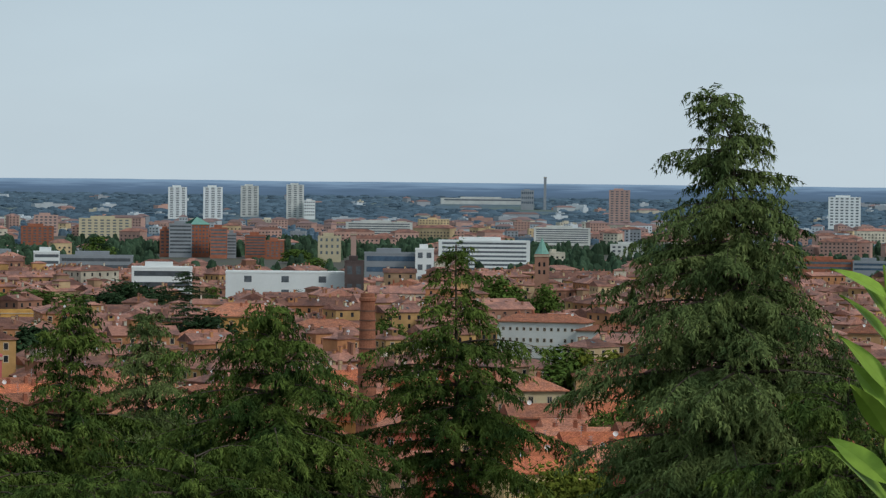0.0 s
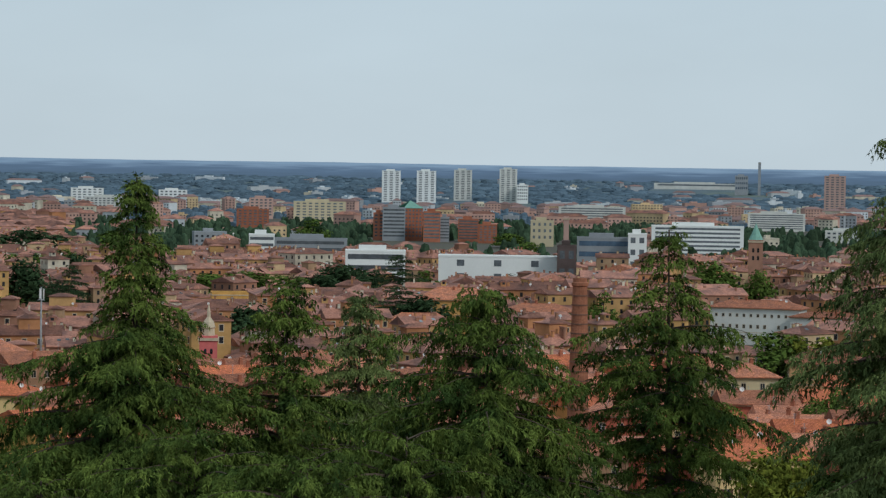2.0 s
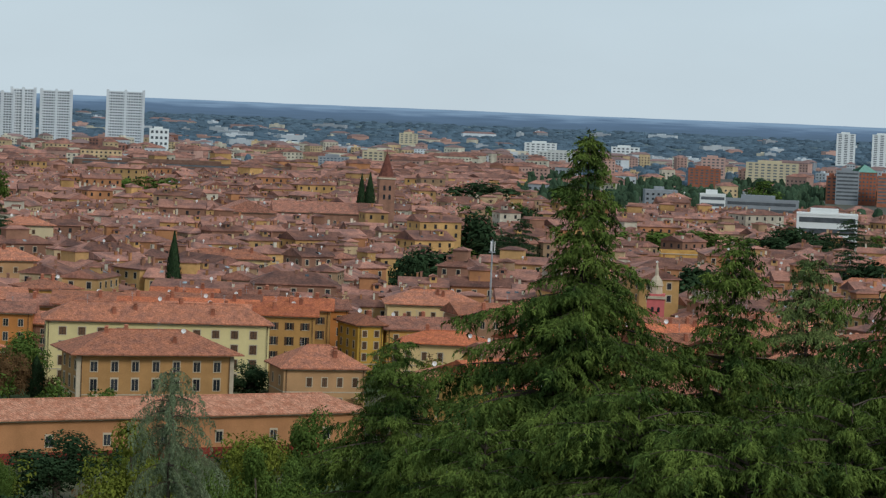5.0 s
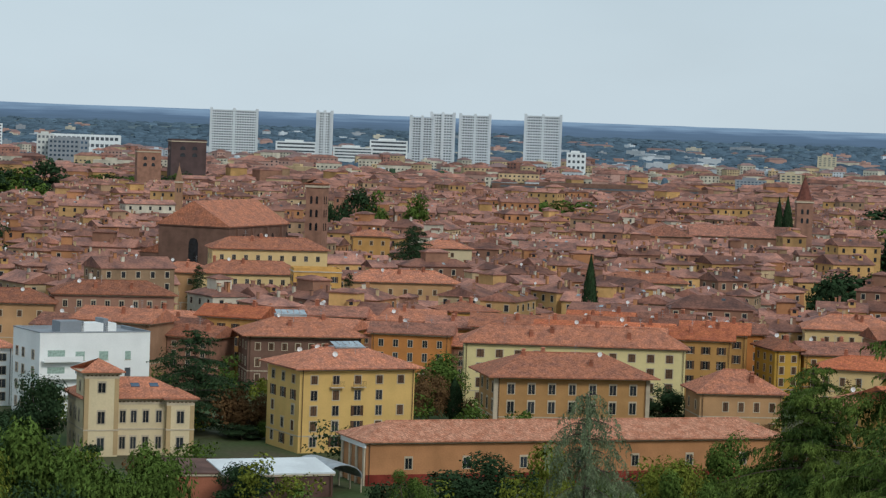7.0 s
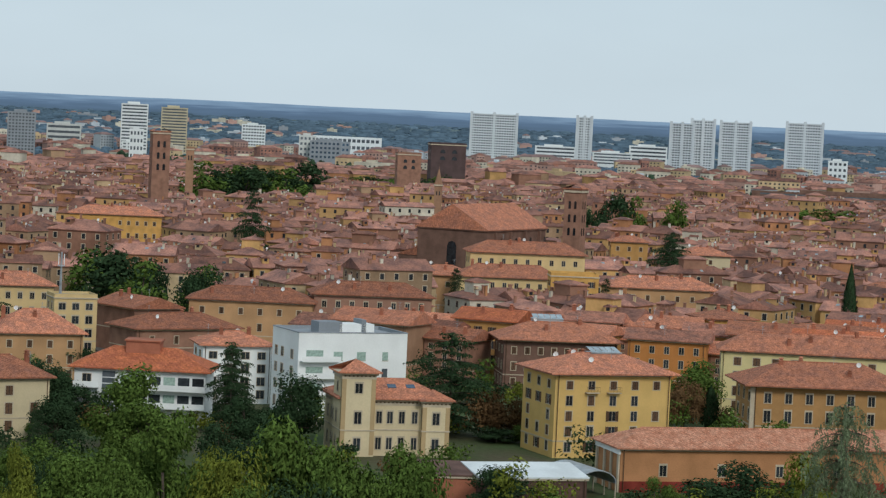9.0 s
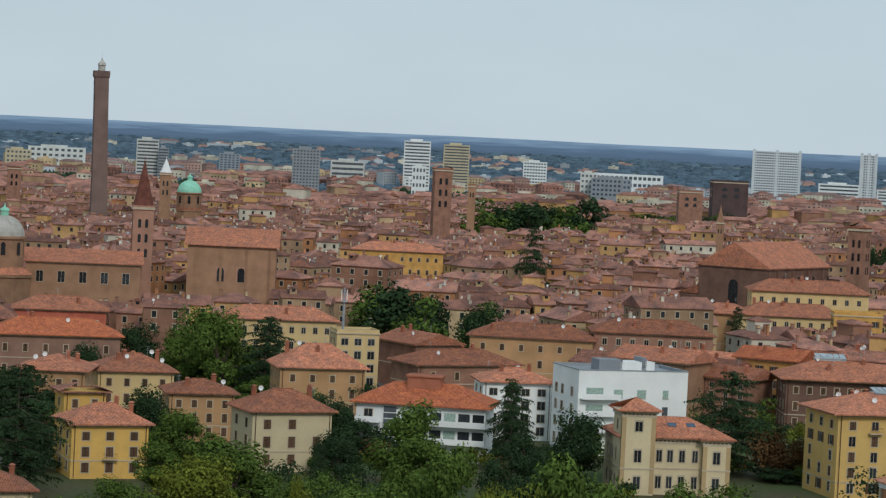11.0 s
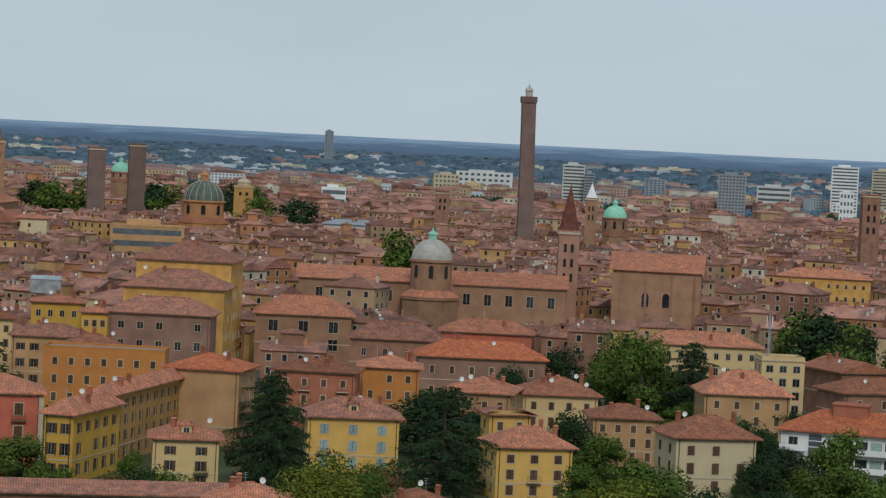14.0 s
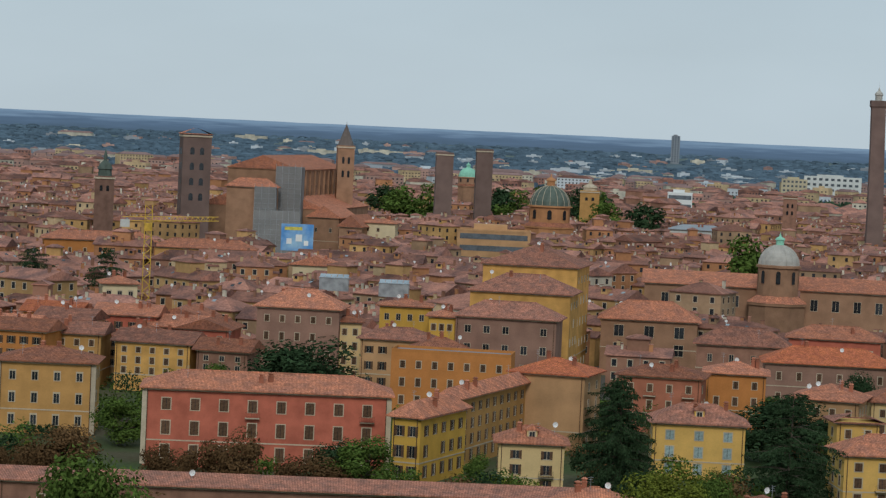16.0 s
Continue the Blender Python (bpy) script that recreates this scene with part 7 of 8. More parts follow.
tree(-15.93, 380, 11.7, 4.9, "mid")
tree(-12.25, 350, 16.7, 5.2, "mid")
tree(-14.99, 440, 9.8, 4.2, "mid")
tree(-22.06, 470, 7.0, 5.0, "dark")
tree(-28.64, 560, 17.5, 10.2, "dark")
tree(-29.33, 565, 12.2, 6.0, "dark")
tree(-33.38, 280, 27.7, 6.9, "mid")
tree(-33.88, 430, 12.3, 5.5, "red")
tree(-34.71, 425, 10.8, 4.5, "red")
tree(-31.56, 440, 8.4, 3.9, "red")
tree(-30.21, 440, 11.4, 4.5, "red")
tree(-27.39, 440, 10.8, 5.2, "mid")
tree(-27.90, 445, 9.4, 4.3, "dark")
tree(-28.38, 438, 8.2, 5.6, "red")
tree(-32.63, 500, 9.3, 4.9, "mid")
tree(-33.07, 800, 22.2, 6.8, "pine")
tree(-34.63, 800, 21.3, 7.9, "pine")
tree(-21.84, 430, 23.5, 5.5, "pine")
tree(-31.78, 850, 15.0, 4.0, "dark")
tree(-30.54, 560, 11.0, 3.6, "mid")
tree(-33.89, 800, 14.6, 5.1, "dark")
tree(-24.94, 440, 8.6, 2.8, "mid")
tree(12.41, 1000, 26.1, 11.1, "dark")
tree(20.27, 900, 20.8, 11.1, "pine")
tree(13.27, 1000, 22.5, 7.7, "pine")
tree(10.91, 800, 20.5, 4.8, "dark")
tree(16.08, 1120, 15.3, 14.3, "mid")
tree(16.94, 1130, 15.7, 14.5, "mid")
tree(15.47, 1120, 14.4, 9.6, "mid")
tree(28.50, 720, 18.8, 8.9, "mid")
tree(29.24, 720, 17.9, 7.7, "light")
tree(27.34, 700, 18.1, 6.0, "mid")
tree(30.70, 760, 18.2, 6.5, "mid")
tree(24.70, 950, 18.1, 5.7, "mid")
tree(19.10, 1100, 22.0, 11.7, "dark")
tree(20.30, 1120, 23.8, 12.0, "pine")
tree(17.06, 800, 20.1, 10.2, "dark")
tree(25.10, 480, 14.2, 6.1, "light")
tree(28.04, 480, 16.5, 7.2, "light")
tree(29.02, 450, 17.6, 5.8, "light")
tree(28.00, 1050, 23.2, 6.7, "mid")
tree(27.14, 1150, 22.9, 9.8, "mid")
tree(24.69, 1500, 19.0, 9.6, "mid")
tree(9.92, 1250, 31.7, 3.2, "cypress")
tree(9.74, 1250, 30.8, 2.7, "cypress")
tree(29.95, 1100, 20.6, 3.3, "cypress")
tree(34.54, 1400, 11.1, 12.0, "dark")
tree(34.00, 1400, 8.8, 9.0, "dark")
tree(23.10, 1500, 19.5, 9.6, "mid")
tree(7.78, 340, 18.4, 4.4, "mid")
tree(12.72, 380, 21.6, 4.9, "mid")
tree(8.86, 420, 14.5, 3.6, "mid")
tree(-23.07, 575, 7.2, 5.2, "dark")
tree(-22.12, 587, 4.2, 6.0, "mid")
tree(-21.16, 599, 1.2, 6.9, "dark")
tree(-20.83, 611, 3.1, 5.5, "pine")
tree(-19.87, 575, 4.8, 5.9, "dark")
tree(-18.92, 587, 6.8, 6.8, "mid")
tree(-18.57, 599, 3.6, 5.4, "dark")
tree(-17.60, 611, 0.6, 6.3, "pine")
tree(-16.65, 575, 7.4, 6.6, "dark")
tree(-16.29, 587, 4.3, 5.3, "mid")
tree(-15.34, 599, 6.5, 6.1, "dark")
tree(-14.36, 611, 3.6, 7.0, "pine")
tree(-14.01, 575, 5.1, 5.2, "dark")
tree(-13.05, 587, 7.2, 6.0, "mid")
tree(-12.08, 599, 4.4, 6.9, "dark")
tree(-11.75, 611, 6.4, 5.5, "pine")
tree(-10.77, 575, 8.1, 5.9, "dark")
tree(-9.80, 587, 5.3, 6.8, "mid")
tree(-27.02, 1666, 28.0, 13.0, "dark")
tree(-26.72, 1630, 27.1, 13.0, "mid")
tree(-26.14, 1666, 29.2, 13.0, "mid")
tree(-24.58, 1666, 29.9, 13.0, "dark")
tree(-24.28, 1630, 28.9, 13.0, "mid")
tree(-23.70, 1666, 31.1, 13.0, "mid")
tree(-23.40, 1630, 30.0, 13.0, "dark")
tree(-22.82, 1666, 32.3, 13.0, "dark")
tree(-22.52, 1630, 31.2, 13.0, "mid")
tree(-22.44, 1500, 25.8, 12.0, "mid")
tree(-21.58, 1500, 27.2, 12.0, "dark")
tree(-8.28, 1518, 29.1, 13.9, "mid")
tree(-7.99, 1536, 25.3, 10.0, "dark")
tree(-7.41, 1518, 28.6, 13.6, "dark")
tree(-7.13, 1536, 23.8, 9.7, "mid")
tree(-6.55, 1518, 27.0, 13.3, "mid")
tree(-6.26, 1536, 23.3, 9.4, "dark")
tree(-7.91, 1686, 17.3, 13.8, "dark")
tree(-7.61, 1650, 24.1, 12.4, "mid")
tree(-7.03, 1686, 16.9, 13.4, "mid")
tree(-6.74, 1650, 23.6, 12.0, "dark")
tree(-6.15, 1686, 28.5, 13.1, "dark")
tree(-10.91, 918, 7.0, 5.6, "mid")
tree(-10.62, 936, 6.9, 5.1, "dark")
tree(-10.33, 900, 7.9, 5.8, "mid")
tree(-10.04, 918, 7.7, 5.4, "dark")
tree(-9.75, 936, 7.7, 4.9, "mid")
tree(-9.45, 900, 8.6, 5.6, "dark")
tree(-9.16, 918, 8.5, 5.2, "mid")
tree(-5.01, 1868, 14.3, 10.4, "mid")
tree(-4.72, 1886, 15.7, 9.3, "dark")
tree(-4.43, 1850, 14.2, 11.1, "mid")
tree(-4.15, 1868, 15.6, 10.0, "dark")
tree(-3.86, 1886, 17.0, 8.9, "mid")
tree(-3.57, 1850, 15.5, 10.7, "dark")
tree(-3.29, 1868, 16.9, 9.6, "mid")
tree(-3.00, 1886, 18.4, 8.5, "dark")
tree(-2.71, 1850, 16.8, 10.3, "mid")
tree(3.85, 1508, 15.8, 12.3, "mid")
tree(4.15, 1526, 16.9, 11.3, "mid")
tree(4.44, 1490, 15.9, 12.9, "mid")
tree(4.73, 1508, 17.0, 11.9, "mid")
tree(5.03, 1526, 18.2, 10.9, "mid")
tree(5.32, 1490, 17.2, 12.5, "mid")
tree(5.61, 1508, 18.3, 11.5, "mid")
tree(12.03, 1268, 17.5, 9.0, "mid")
tree(12.32, 1286, 18.1, 8.3, "dark")
tree(12.61, 1250, 17.9, 9.5, "mid")
tree(12.89, 1268, 18.6, 8.8, "dark")
tree(13.18, 1286, 19.2, 8.0, "mid")
tree(13.47, 1250, 19.0, 9.2, "dark")

# ---- the common houses of the old town ----
WALLS = [YELLOW, OCHRE, ORANGE, TAN, BRICK, PINK, OCHRE, PALE, BRICK_PALE]


def common_prototypes(count):
    """A few plain town houses kept as patterns; each is copied to many places."""
    made = []
    for i in range(count):
        rng = random.Random(400 + i)
        w, d = rng.uniform(11, 19), rng.uniform(10, 14)
        h = rng.uniform(10.5, 15)
        made.append(((w, d, h), dict(wall=WALLS[i % len(WALLS)], roof=rng.choice((ROOF, ROOF, ROOF_OLD, ROOF_OLD, ROOF_NEW)), style=rng.choice(("hip", "gable", "gable")),
                    floors=3, cols=max(3, round(w / 3.6)), win=rng.choice(("shut", "open", "plain")), sides="f", chimneys=2, dishes=rng.choice((0, 1)), aerials=1, low=3.5)))
    return made


def fabric(spacing, near, far, wide):
    """Places on a slightly bent street grid within the seen wedge."""
    rng = random.Random(77)
    a = radians(12)
    out = []
    n = int(far / spacing) + 2
    for i in range(-n, n):
        for j in range(-n, n):
            x = i * spacing * 1.08 + (spacing / 2 if j % 2 else 0) + rng.uniform(-2.5, 2.5)
            y = j * spacing * 0.92 + rng.uniform(-2, 2)
            px, py = x * math.cos(a) - y * math.sin(a), x * math.sin(a) + y * math.cos(a)
            r = math.hypot(px, py)
            az = math.degrees(math.atan2(px, py))
            if (near if az < 13 else 430) < r < far - (820 if az > 13 else 0) and abs(az) < wide:
                out.append((r, az, px, py))
    return sorted(out)


def quarter_turn(x, y):
    """The run of the streets in the quarter round a place."""
    return (18, -8, 30, 4, -22)[(int(math.floor(x / 95)) * 7 + int(math.floor(y / 80)) * 3) % 5]


def town_mesh(places, rng):
    """All further houses as one mesh: walls, roofs and windows."""
    k = Kit()
    for r, az, x, y in places:
        w, d = rng.uniform(9, 23), rng.uniform(9, 14)
        h = rng.choice((8.5, 10, 11.5, 12.5, 14, 15.5)) + rng.uniform(-0.7, 0.7) + (rng.random() < 0.05) * 5
        turn = quarter_turn(x, y) + rng.choice((0, 0, 0, 90)) + rng.uniform(-3, 3)
        m = pose(x, y, 0, 0, 0, turn)
        one = Kit()
        wall = rng.choice((1, 1, 2, 3, 3, 4, 4, 5, 5, 6, 6, 7))
        one.box(-w / 2, -d / 2, 0, w / 2, d / 2, h, wall)
        rise = min(w, d) * rng.uniform(0.16, 0.24)
        if rng.random() < 0.6:
            if w >= d:
                one.face([(-w / 2, d / 2, h), (-w / 2, -d / 2, h), (-w / 2, 0, h + rise)], wall)
                one.face([(w / 2, -d / 2, h), (w / 2, d / 2, h), (w / 2, 0, h + rise)], wall)
            one.roof(-w / 2, -d / 2, w / 2, d / 2, h, rise, "gable" if w >= d else "hip", 0.5, 0)
        else:
            one.roof(-w / 2, -d / 2, w / 2, d / 2, h, rise, "hip", 0.5, 0)
        if r < 1700:
            for s in (0, 1, 2, 3):
                n = max(2, int((w if s % 2 == 0 else d) / 3.8))
                half = (d if s % 2 == 0 else w) / 2 + 0.05
                span = w if s % 2 == 0 else d
                ca, sa = ((1, 0), (0, 1), (-1, 0), (0, -1))[s]
                for f in (h - 2.6, h - 5.8):
                    for c in range(n):
                        u = ((c + 0.5) / n - 0.5) * span
                        q = [(u - 0.55, f), (u + 0.55, f), (u + 0.55, f + 1.6), (u - 0.55, f + 1.6)]
                        one.face([(uu * ca + half * sa, uu * sa - half * ca, zz) for uu, zz in q], 9)
                        if r < 900:
                            q = [(u - 0.75, f - 0.2), (u + 0.75, f - 0.2), (u + 0.75, f + 1.8), (u - 0.75, f + 1.8)]
                            one.face([(uu * ca + (half - 0.02) * sa, uu * sa - (half - 0.02) * ca, zz) for uu, zz in q], 10)
            def on_roof(cx, cy):
                return h + 0.1 + rise * (1 - (abs(cy) / (d / 2 + 0.5) if w >= d else abs(cx) / (w / 2 + 0.5)))

            for _ in range(rng.randrange(3, 7)):
                cx, cy, t = rng.uniform(-0.4, 0.4) * w, rng.uniform(-0.36, 0.36) * d, rng.uniform(0.25, 0.5)
                up = on_roof(cx, cy) + rng.uniform(0.7, 1.7)
                one.box(cx - t, cy - 0.3, h, cx + t, cy + 0.3, up, rng.choice((6, 6, 8, 4, 7)))
                one.box(cx - t - 0.12, cy - 0.42, up, cx + t + 0.12, cy + 0.42, up + 0.14, 0)
            for _ in range(rng.choice((0, 0, 1) if r < 1000 else (0, 0, 0, 1))):
                cx, cy, s = rng.uniform(-0.4, 0.4) * w, -rng.uniform(0.1, 0.4) * d, rng.uniform(0.3, 0.45)
                up = on_roof(cx, cy) + 1.0
                spin = math.radians(-az - turn)
                one.face([(cx + s * math.cos(b * 0.785) * math.cos(spin), cy + s * math.cos(b * 0.785) * math.sin(spin), up + s * math.sin(b * 0.785)) for b in range(8)], 11)
                one.box(cx - 0.04, cy + 0.05, h, cx + 0.04, cy + 0.13, up, 11)
            for _ in range(rng.choice((0, 0, 1, 2))):
                cx, cy = rng.uniform(-0.35, 0.35) * w, rng.uniform(-0.38, -0.14) * d
                if w >= d:
                    z0, z1 = on_roof(cx, cy - 0.6) + 0.12, on_roof(cx, cy + 0.6) + 0.12
                    one.face([(cx - 0.5, cy - 0.6, z0), (cx + 0.5, cy - 0.6, z0), (cx + 0.5, cy + 0.6, z1), (cx - 0.5, cy + 0.6, z1)], rng.choice((9, 12)))
            if rng.random() < 0.3:
                cx, cy = rng.uniform(-0.3, 0.3) * w, -d * 0.22
                up = on_roof(cx, cy) + 1.3
                one.box(cx - 1.0, cy - 1.2, h, cx + 1.0, cy + 1.6, up, wall)
                one.roof(cx - 1.0, cy - 1.2, cx + 1.0, cy + 1.6, up, 0.5, "gable", 0.25, 0, "y")
                one.face([(cx - 0.5, cy - 1.24, up - 1.0), (cx + 0.5, cy - 1.24, up - 1.0), (cx + 0.5, cy - 1.24, up - 0.1), (cx - 0.5, cy - 1.24, up - 0.1)], 9)
            if rng.random() < 0.25:
                ww, hh = w * rng.uniform(0.3, 0.6), h * rng.uniform(0.55, 0.8)
                x0 = rng.uniform(-w / 2, w / 2 - ww)
                one.box(x0, -d / 2 - 5.5, 0, x0 + ww, -d / 2, hh, rng.choice((1, 2, 3, 4, 5, 6, 7)))
                one.roof(x0, -d / 2 - 5.5, x0 + ww, -d / 2 - 0.5, hh, 1.3, "shed", 0.4, 0)
            if rng.random() < 0.12:
                one.box(-w * 0.2, -d * 0.25, h + rise * 0.3, w * 0.15, d * 0.2, h + rise + 2.2, wall)
                one.roof(-w * 0.2, -d * 0.25, w * 0.15, d * 0.2, h + rise + 2.2, 0.9, "hip", 0.4, 0)
        base = len(k.v)
        k.v.extend([tuple(m @ Vector(p)) for p in one.v])
        k.f.extend([tuple(base + q for q in f) for f in one.f])
        k.m.extend(one.m)
    return k.mesh("town_houses", [ROOF_FAR, FAR_YELLOW, FAR_PALE, FAR_OCHRE, FAR_ORANGE, FAR_TAN, FAR_BRICK, FAR_CREAM, FAR_PALE, GLASS, STONE, DISH, PALE_PANE])


# Far town walls, most of them slightly muted to carry distance haze.
FAR_YELLOW = shade("far_yellow_walls", (0.62, 0.375, 0.15), vary=0.1, scale=0.1, fine=1.0, island=True)
FAR_PALE = shade("far_pale_walls", (0.62, 0.46, 0.27), vary=0.1, scale=0.1, fine=1.0, island=True)
FAR_OCHRE = shade("far_ochre_walls", (0.52, 0.32, 0.14), vary=0.1, scale=0.1, fine=1.0, island=True)
FAR_ORANGE = shade("far_orange_walls", (0.48, 0.23, 0.11), vary=0.1, scale=0.1, fine=1.0, island=True)
FAR_TAN = shade("far_tan_walls", (0.42, 0.28, 0.17), vary=0.1, scale=0.1, fine=1.0, island=True)
FAR_BRICK = shade("far_brick_walls", (0.34, 0.18, 0.12), vary=0.1, scale=0.1, fine=1.0, island=True)
FAR_CREAM = shade("far_cream_walls", (0.64, 0.58, 0.46), vary=0.1, scale=0.1, fine=1.0, island=True)

spots = [s for s in fabric(16.5, 590, 2250, 36) if is_free(s[2], s[3])]
patterns = common_prototypes(18)
near_spots, far_spots = spots[:190], spots[190:]
first = {}
place_rng = random.Random(5)
for i, (r, az, x, y) in enumerate(near_spots):
    kind = place_rng.randrange(len(patterns))
    turn = quarter_turn(x, y) + az + place_rng.uniform(-4, 4)
    if kind not in first:
        (w, d, h), opts = patterns[kind]
        saved = len(TAKEN)
        first[kind] = house(az, r, w, d, h, turn, label="common old-town house with plastered walls and terracotta roof", **opts)
        del TAKEN[saved:]
    else:
        copy_thing(first[kind], pose(x, y, 0, 0, 0, turn - az))
tagged(new("town_houses", town_mesh(far_spots, random.Random(9))), "dense old-town houses with terracotta roofs and plastered walls", "houses", kind="stuff")


# ---- shrubs and small trees filling the gardens at the foot of the hill ----
def garden_mesh(count, rng):
    """Lumpy leafy shrubs, too many to count, between the houses."""
    k = Kit()
    made = 0
    while made < count:
        az, r = rng.uniform(-36, 14), rng.uniform(340, 590)
        x, y = polar(az, r)
        if not is_free(x, y, 3.0, False):
            continue
        made += 1
        top = rng.uniform(2.5, 5.5) if not is_free(x, y, 2.0) else rng.uniform(5, 11)
        wide = rng.uniform(2.6, 5.5)
        base = ground_z(r) - 0.3
        mat = rng.choice((0, 0, 0, 1, 1, 2, 3))
        lumps = [(x + rng.uniform(-0.6, 0.6) * wide, y + rng.uniform(-0.6, 0.6) * wide, base + top * rng.uniform(0.35, 0.78), rng.uniform(0.35, 0.6) * wide) for _ in range(7)]
        for _ in range(400):
            lx, ly, lz, lr = rng.choice(lumps)
            v = Vector((rng.gauss(0, 1), rng.gauss(0, 1), rng.gauss(0, 1))).normalized()
            p = Vector((lx, ly, lz)) + Vector((v.x * lr, v.y * lr, v.z * min(lr, top * 0.3))) * rng.uniform(0.75, 1.05)
            q = (v + Vector((rng.uniform(-0.7, 0.7), rng.uniform(-0.7, 0.7), rng.uniform(0, 0.9)))).normalized().to_track_quat("Z", "Y")
            s, a = rng.uniform(0.22, 0.42), rng.uniform(0, 6.28)
            i0 = len(k.v)
            for c, d in ((1, 0), (0, 0.6), (-1, 0), (0, -0.6)):
                k.v.append(tuple(p + q @ (Vector((c * math.cos(a) - d * math.sin(a), c * math.sin(a) + d * math.cos(a), 0.2 * c * c)) * s)))
            k.f.append((i0, i0 + 1, i0 + 2, i0 + 3))
            k.m.append(mat)
    return k


tagged(new("shrubbery", garden_mesh(330, random.Random(31)).mesh("shrubbery", [LEAF_MID, LEAF_DARK, LEAF_RED, LEAF_LIGHT])), "leafy shrubs and hedges filling the gardens", "shrubs", kind="stuff")

# ---- the outer city, woods and skyline ----
def wood_mesh(places, rng):
    """Clumps of tree crowns: lumpy low domes of leafy facets."""
    k = Kit()
    for x, y, z, r, h in places:
        i0 = len(k.v)
        n = 7
        ph = rng.uniform(0, 6.28)
        for rr, zz in ((1.05, 0.0), (0.9, 0.5), (0.58, 0.85)):
            for j in range(n):
                a = ph + 6.283 * j / n + rng.uniform(-0.25, 0.25)
                q = r * rr * rng.uniform(0.75, 1.2)
                k.v.append((x + q * math.cos(a), y + q * math.sin(a), z + h * (zz + rng.uniform(-0.12, 0.12))))
        k.v.append((x, y, z + h))
        for lv in range(2):
            for j in range(n):
                j2 = (j + 1) % n
                k.f.append((i0 + lv * n + j, i0 + lv * n + j2, i0 + (lv + 1) * n + j2, i0 + (lv + 1) * n + j))
                k.m.append(0)
        for j in range(n):
            k.f.append((i0 + 2 * n + j, i0 + 2 * n + (j + 1) % n, i0 + 3 * n))
            k.m.append(0)
    return k


def build_outskirts():
    rng = random.Random(21)
    woods, blocks = [], Kit()
    for _ in range(27000):
        az = rng.uniform(-37, 37)
        r = 1300 + 3550 * math.sqrt(rng.random())
        x, y = polar(az, r)
        patch = noise.noise(Vector((x / 260, y / 420, 3)))
        inner = 1420 if az > 13 else 2150
        if r < inner and patch < 0.3 + (r < 1600) * 0.1:
            continue
        if r < 3500 and patch < (-0.3 if az > 13 else -0.1):
            continue
        if not is_free(x, y, 9):
            continue
        s = rng.uniform(5, 10) * (1.35 if r > 3600 else 0.9)
        if r < 2500:
            for _ in range(4):
                woods.append((x + rng.uniform(-7, 7), y + rng.uniform(-7, 7), ground_z(r) - 1, rng.uniform(2.6, 4.8), rng.uniform(7, 15)))
            continue
        woods.append((x, y, ground_z(r) - 1, s, rng.uniform(5, 8.5) if r < 3600 else rng.uniform(3.5, 6.5)))
    near_woods = [q for q in woods if math.hypot(q[0], q[1]) < 2500]
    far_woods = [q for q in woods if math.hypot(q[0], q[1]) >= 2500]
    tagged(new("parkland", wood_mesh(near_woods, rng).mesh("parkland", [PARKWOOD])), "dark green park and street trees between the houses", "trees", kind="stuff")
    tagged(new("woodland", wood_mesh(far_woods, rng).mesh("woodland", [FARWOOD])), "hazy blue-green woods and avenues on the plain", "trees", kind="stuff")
    count = 0
    while count < 3600:
        az = rng.uniform(-37, 37)
        r = 1500 + 3200 * rng.random() ** 0.95
        if r < (1500 if az > 13 else 2150) or (az > 13 and r < 2300 and rng.random() < 0.75):
            continue
        x, y = polar(az, r)
        if not is_free(x, y, 14):
            continue
        count += 1
        if r > 3800 and (noise.noise(Vector((x / 420, y / 260, 8))) < -0.05 or rng.random() < 0.3):
            continue
        if (r > 3200 or az > 13) and rng.random() < 0.35:
            continue
        w, d = rng.uniform(9, 24) * rng.choice((1, 1, 1, 1.9) if r < 3700 else (0.8, 1, 1.6, 2.6)), rng.uniform(9, 15)
        h = rng.choice((7, 9, 12, 14, 16, 18)) * rng.uniform(0.85, 1.1) * (0.5 if r > 3700 else 0.7 if r > 3400 else 1)
        m = pose(x, y, ground_z(r) - 1, 0, 0, rng.uniform(-40, 40) - az)
        one = Kit()
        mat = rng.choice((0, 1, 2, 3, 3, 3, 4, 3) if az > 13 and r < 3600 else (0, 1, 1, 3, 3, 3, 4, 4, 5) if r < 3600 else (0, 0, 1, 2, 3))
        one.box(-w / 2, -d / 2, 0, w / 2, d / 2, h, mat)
        # From 2900 m on, roofs take the colour muted for haze.
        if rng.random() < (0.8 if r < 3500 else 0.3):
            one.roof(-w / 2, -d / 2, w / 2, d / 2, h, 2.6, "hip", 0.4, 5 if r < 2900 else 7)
        else:
            one.box(-w * 0.2, -2, h, w * 0.1, 2, h + 2, mat)
        if r < 3500:
            for f in range(1, int(h / 3.1)):
                z = f * 3.1 + 0.9
                n = max(3, int(w / 3.6))
                for c in range(n):
                    u = ((c + 0.5) / n - 0.5) * w
                    one.face([(u - 0.8, -d / 2 - 0.06, z), (u + 0.8, -d / 2 - 0.06, z), (u + 0.8, -d / 2 - 0.06, z + 1.4), (u - 0.8, -d / 2 - 0.06, z + 1.4)], 6)
        base = len(blocks.v)
        blocks.v.extend([tuple(m @ Vector(p)) for p in one.v])
        blocks.f.extend([tuple(base + q for q in f) for f in one.f])
        blocks.m.extend(one.m)
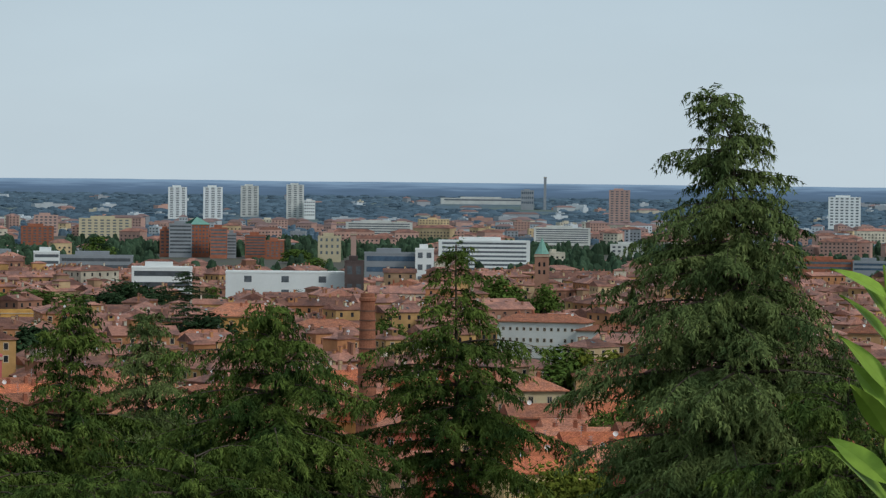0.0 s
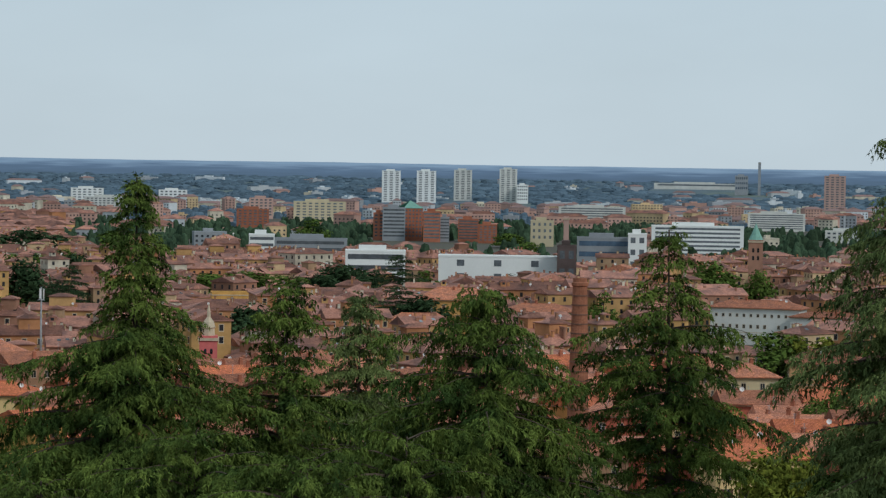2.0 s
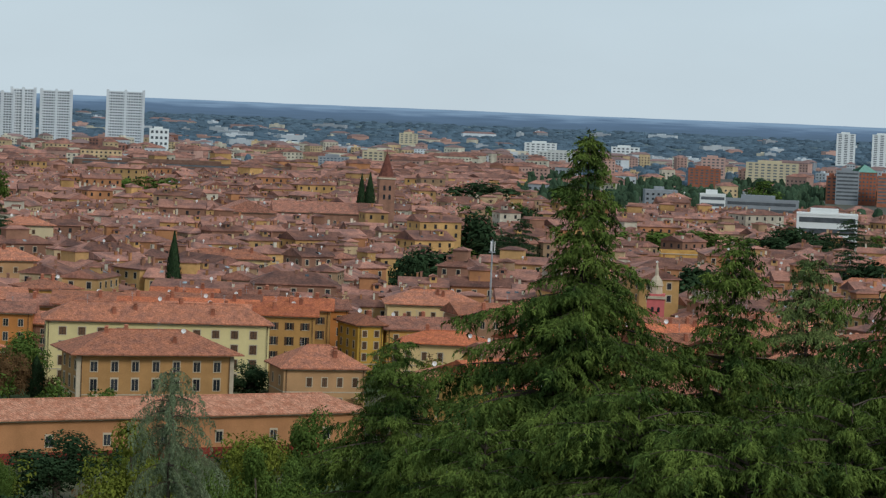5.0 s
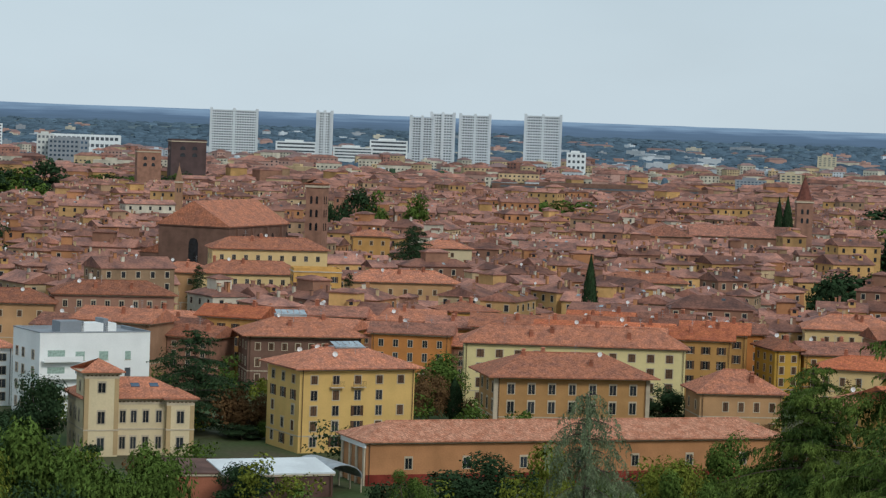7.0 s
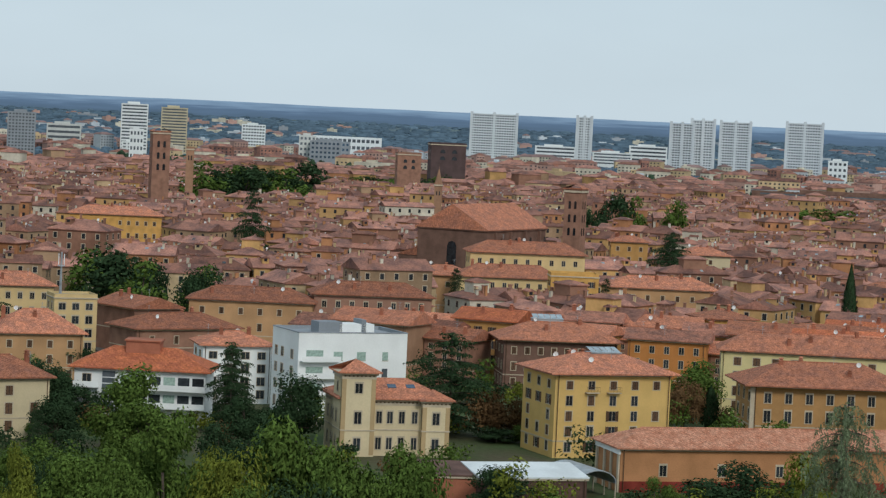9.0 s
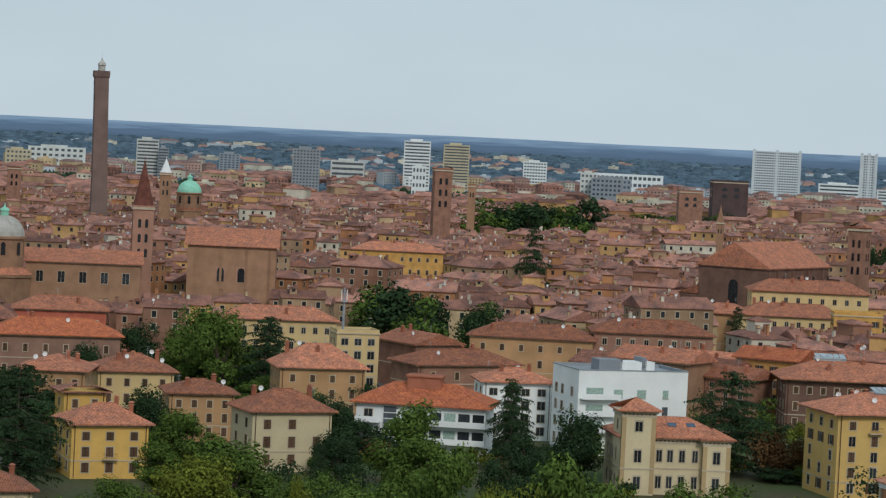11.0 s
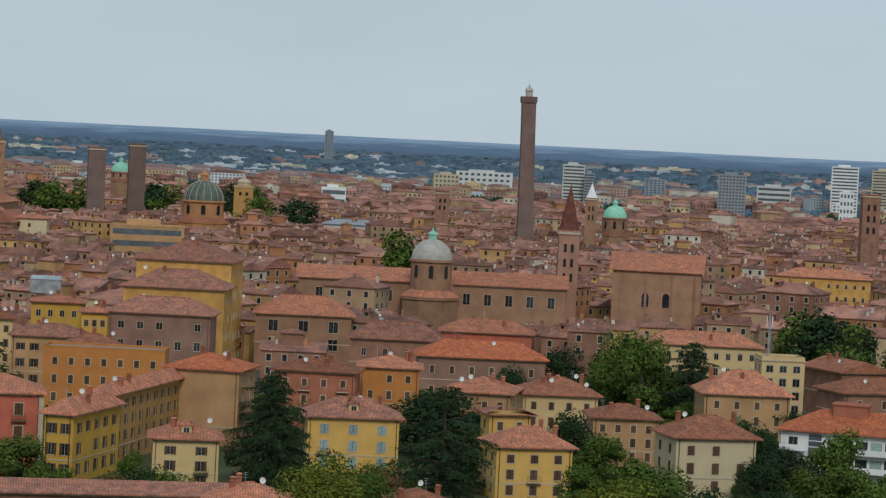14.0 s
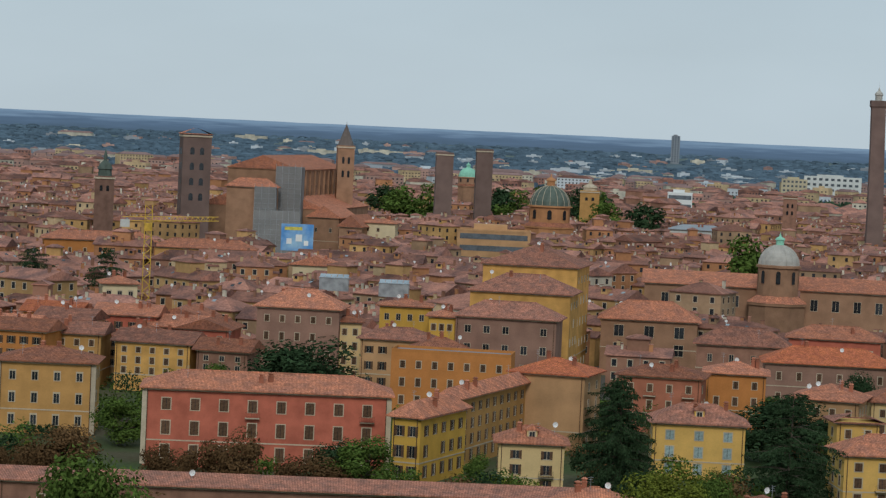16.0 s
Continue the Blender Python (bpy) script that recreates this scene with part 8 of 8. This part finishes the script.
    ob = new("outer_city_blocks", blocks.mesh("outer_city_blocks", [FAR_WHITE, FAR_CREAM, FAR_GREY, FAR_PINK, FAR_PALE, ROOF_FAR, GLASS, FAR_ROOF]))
    tagged(ob, "pale modern apartment blocks and sheds of the outer city", "buildings", kind="stuff")


PARKWOOD = shade("park_tree_crowns", (0.052, 0.085, 0.05), rough=0.9, vary=0.25, scale=0.3, fine=1.5, island=True, gloss=0.0)
# Outer city colours, greyed so that they carry the distance haze.
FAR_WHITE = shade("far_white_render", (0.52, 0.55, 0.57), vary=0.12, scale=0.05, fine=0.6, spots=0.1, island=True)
FAR_ROOF = shade("haze_muted_far_roofs", (0.26, 0.17, 0.155), vary=0.12, scale=0.05, fine=0.6, spots=0.1, island=True)
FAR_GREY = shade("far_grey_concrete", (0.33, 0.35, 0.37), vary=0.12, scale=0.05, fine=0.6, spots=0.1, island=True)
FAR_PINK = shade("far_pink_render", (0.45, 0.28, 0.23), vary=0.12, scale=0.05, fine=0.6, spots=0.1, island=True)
build_outskirts()


def build_skyline():
    """The blue line of the far plain and low hills, closing the view: a glowing strip with haze painted in."""
    m = bpy.data.materials.new("distant_haze")
    m.use_nodes = True
    n, l = m.node_tree.nodes, m.node_tree.links
    n.clear()
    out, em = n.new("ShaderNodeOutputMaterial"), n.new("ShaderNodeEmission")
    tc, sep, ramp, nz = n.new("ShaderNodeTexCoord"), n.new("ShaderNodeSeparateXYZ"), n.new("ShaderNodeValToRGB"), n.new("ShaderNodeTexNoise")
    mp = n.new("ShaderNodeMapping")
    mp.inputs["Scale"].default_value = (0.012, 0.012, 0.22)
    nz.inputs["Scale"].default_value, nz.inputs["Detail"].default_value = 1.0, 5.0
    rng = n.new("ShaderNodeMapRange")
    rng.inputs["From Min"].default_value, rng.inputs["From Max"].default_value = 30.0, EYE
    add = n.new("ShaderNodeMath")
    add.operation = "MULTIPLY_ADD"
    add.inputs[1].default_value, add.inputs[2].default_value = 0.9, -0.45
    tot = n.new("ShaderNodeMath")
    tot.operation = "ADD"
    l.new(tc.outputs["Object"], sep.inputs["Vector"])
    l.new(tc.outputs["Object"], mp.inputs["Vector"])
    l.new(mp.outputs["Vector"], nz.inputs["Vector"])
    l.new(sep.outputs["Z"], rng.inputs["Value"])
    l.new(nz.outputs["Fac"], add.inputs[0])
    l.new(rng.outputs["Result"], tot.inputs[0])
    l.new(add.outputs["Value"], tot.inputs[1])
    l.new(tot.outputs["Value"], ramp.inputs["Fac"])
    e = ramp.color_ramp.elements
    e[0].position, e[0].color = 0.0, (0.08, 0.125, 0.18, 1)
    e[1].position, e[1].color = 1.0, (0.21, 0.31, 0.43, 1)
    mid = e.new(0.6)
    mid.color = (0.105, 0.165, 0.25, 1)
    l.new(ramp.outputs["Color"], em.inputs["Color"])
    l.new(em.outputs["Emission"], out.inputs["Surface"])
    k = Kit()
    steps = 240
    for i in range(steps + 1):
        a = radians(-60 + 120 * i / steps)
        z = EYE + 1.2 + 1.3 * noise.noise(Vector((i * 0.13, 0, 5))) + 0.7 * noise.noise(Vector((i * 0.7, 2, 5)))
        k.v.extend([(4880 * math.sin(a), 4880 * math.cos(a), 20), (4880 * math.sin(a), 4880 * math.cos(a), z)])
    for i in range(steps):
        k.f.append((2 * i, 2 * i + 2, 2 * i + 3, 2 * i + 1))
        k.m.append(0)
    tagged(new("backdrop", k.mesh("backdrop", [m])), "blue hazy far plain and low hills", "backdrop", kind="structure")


build_skyline()
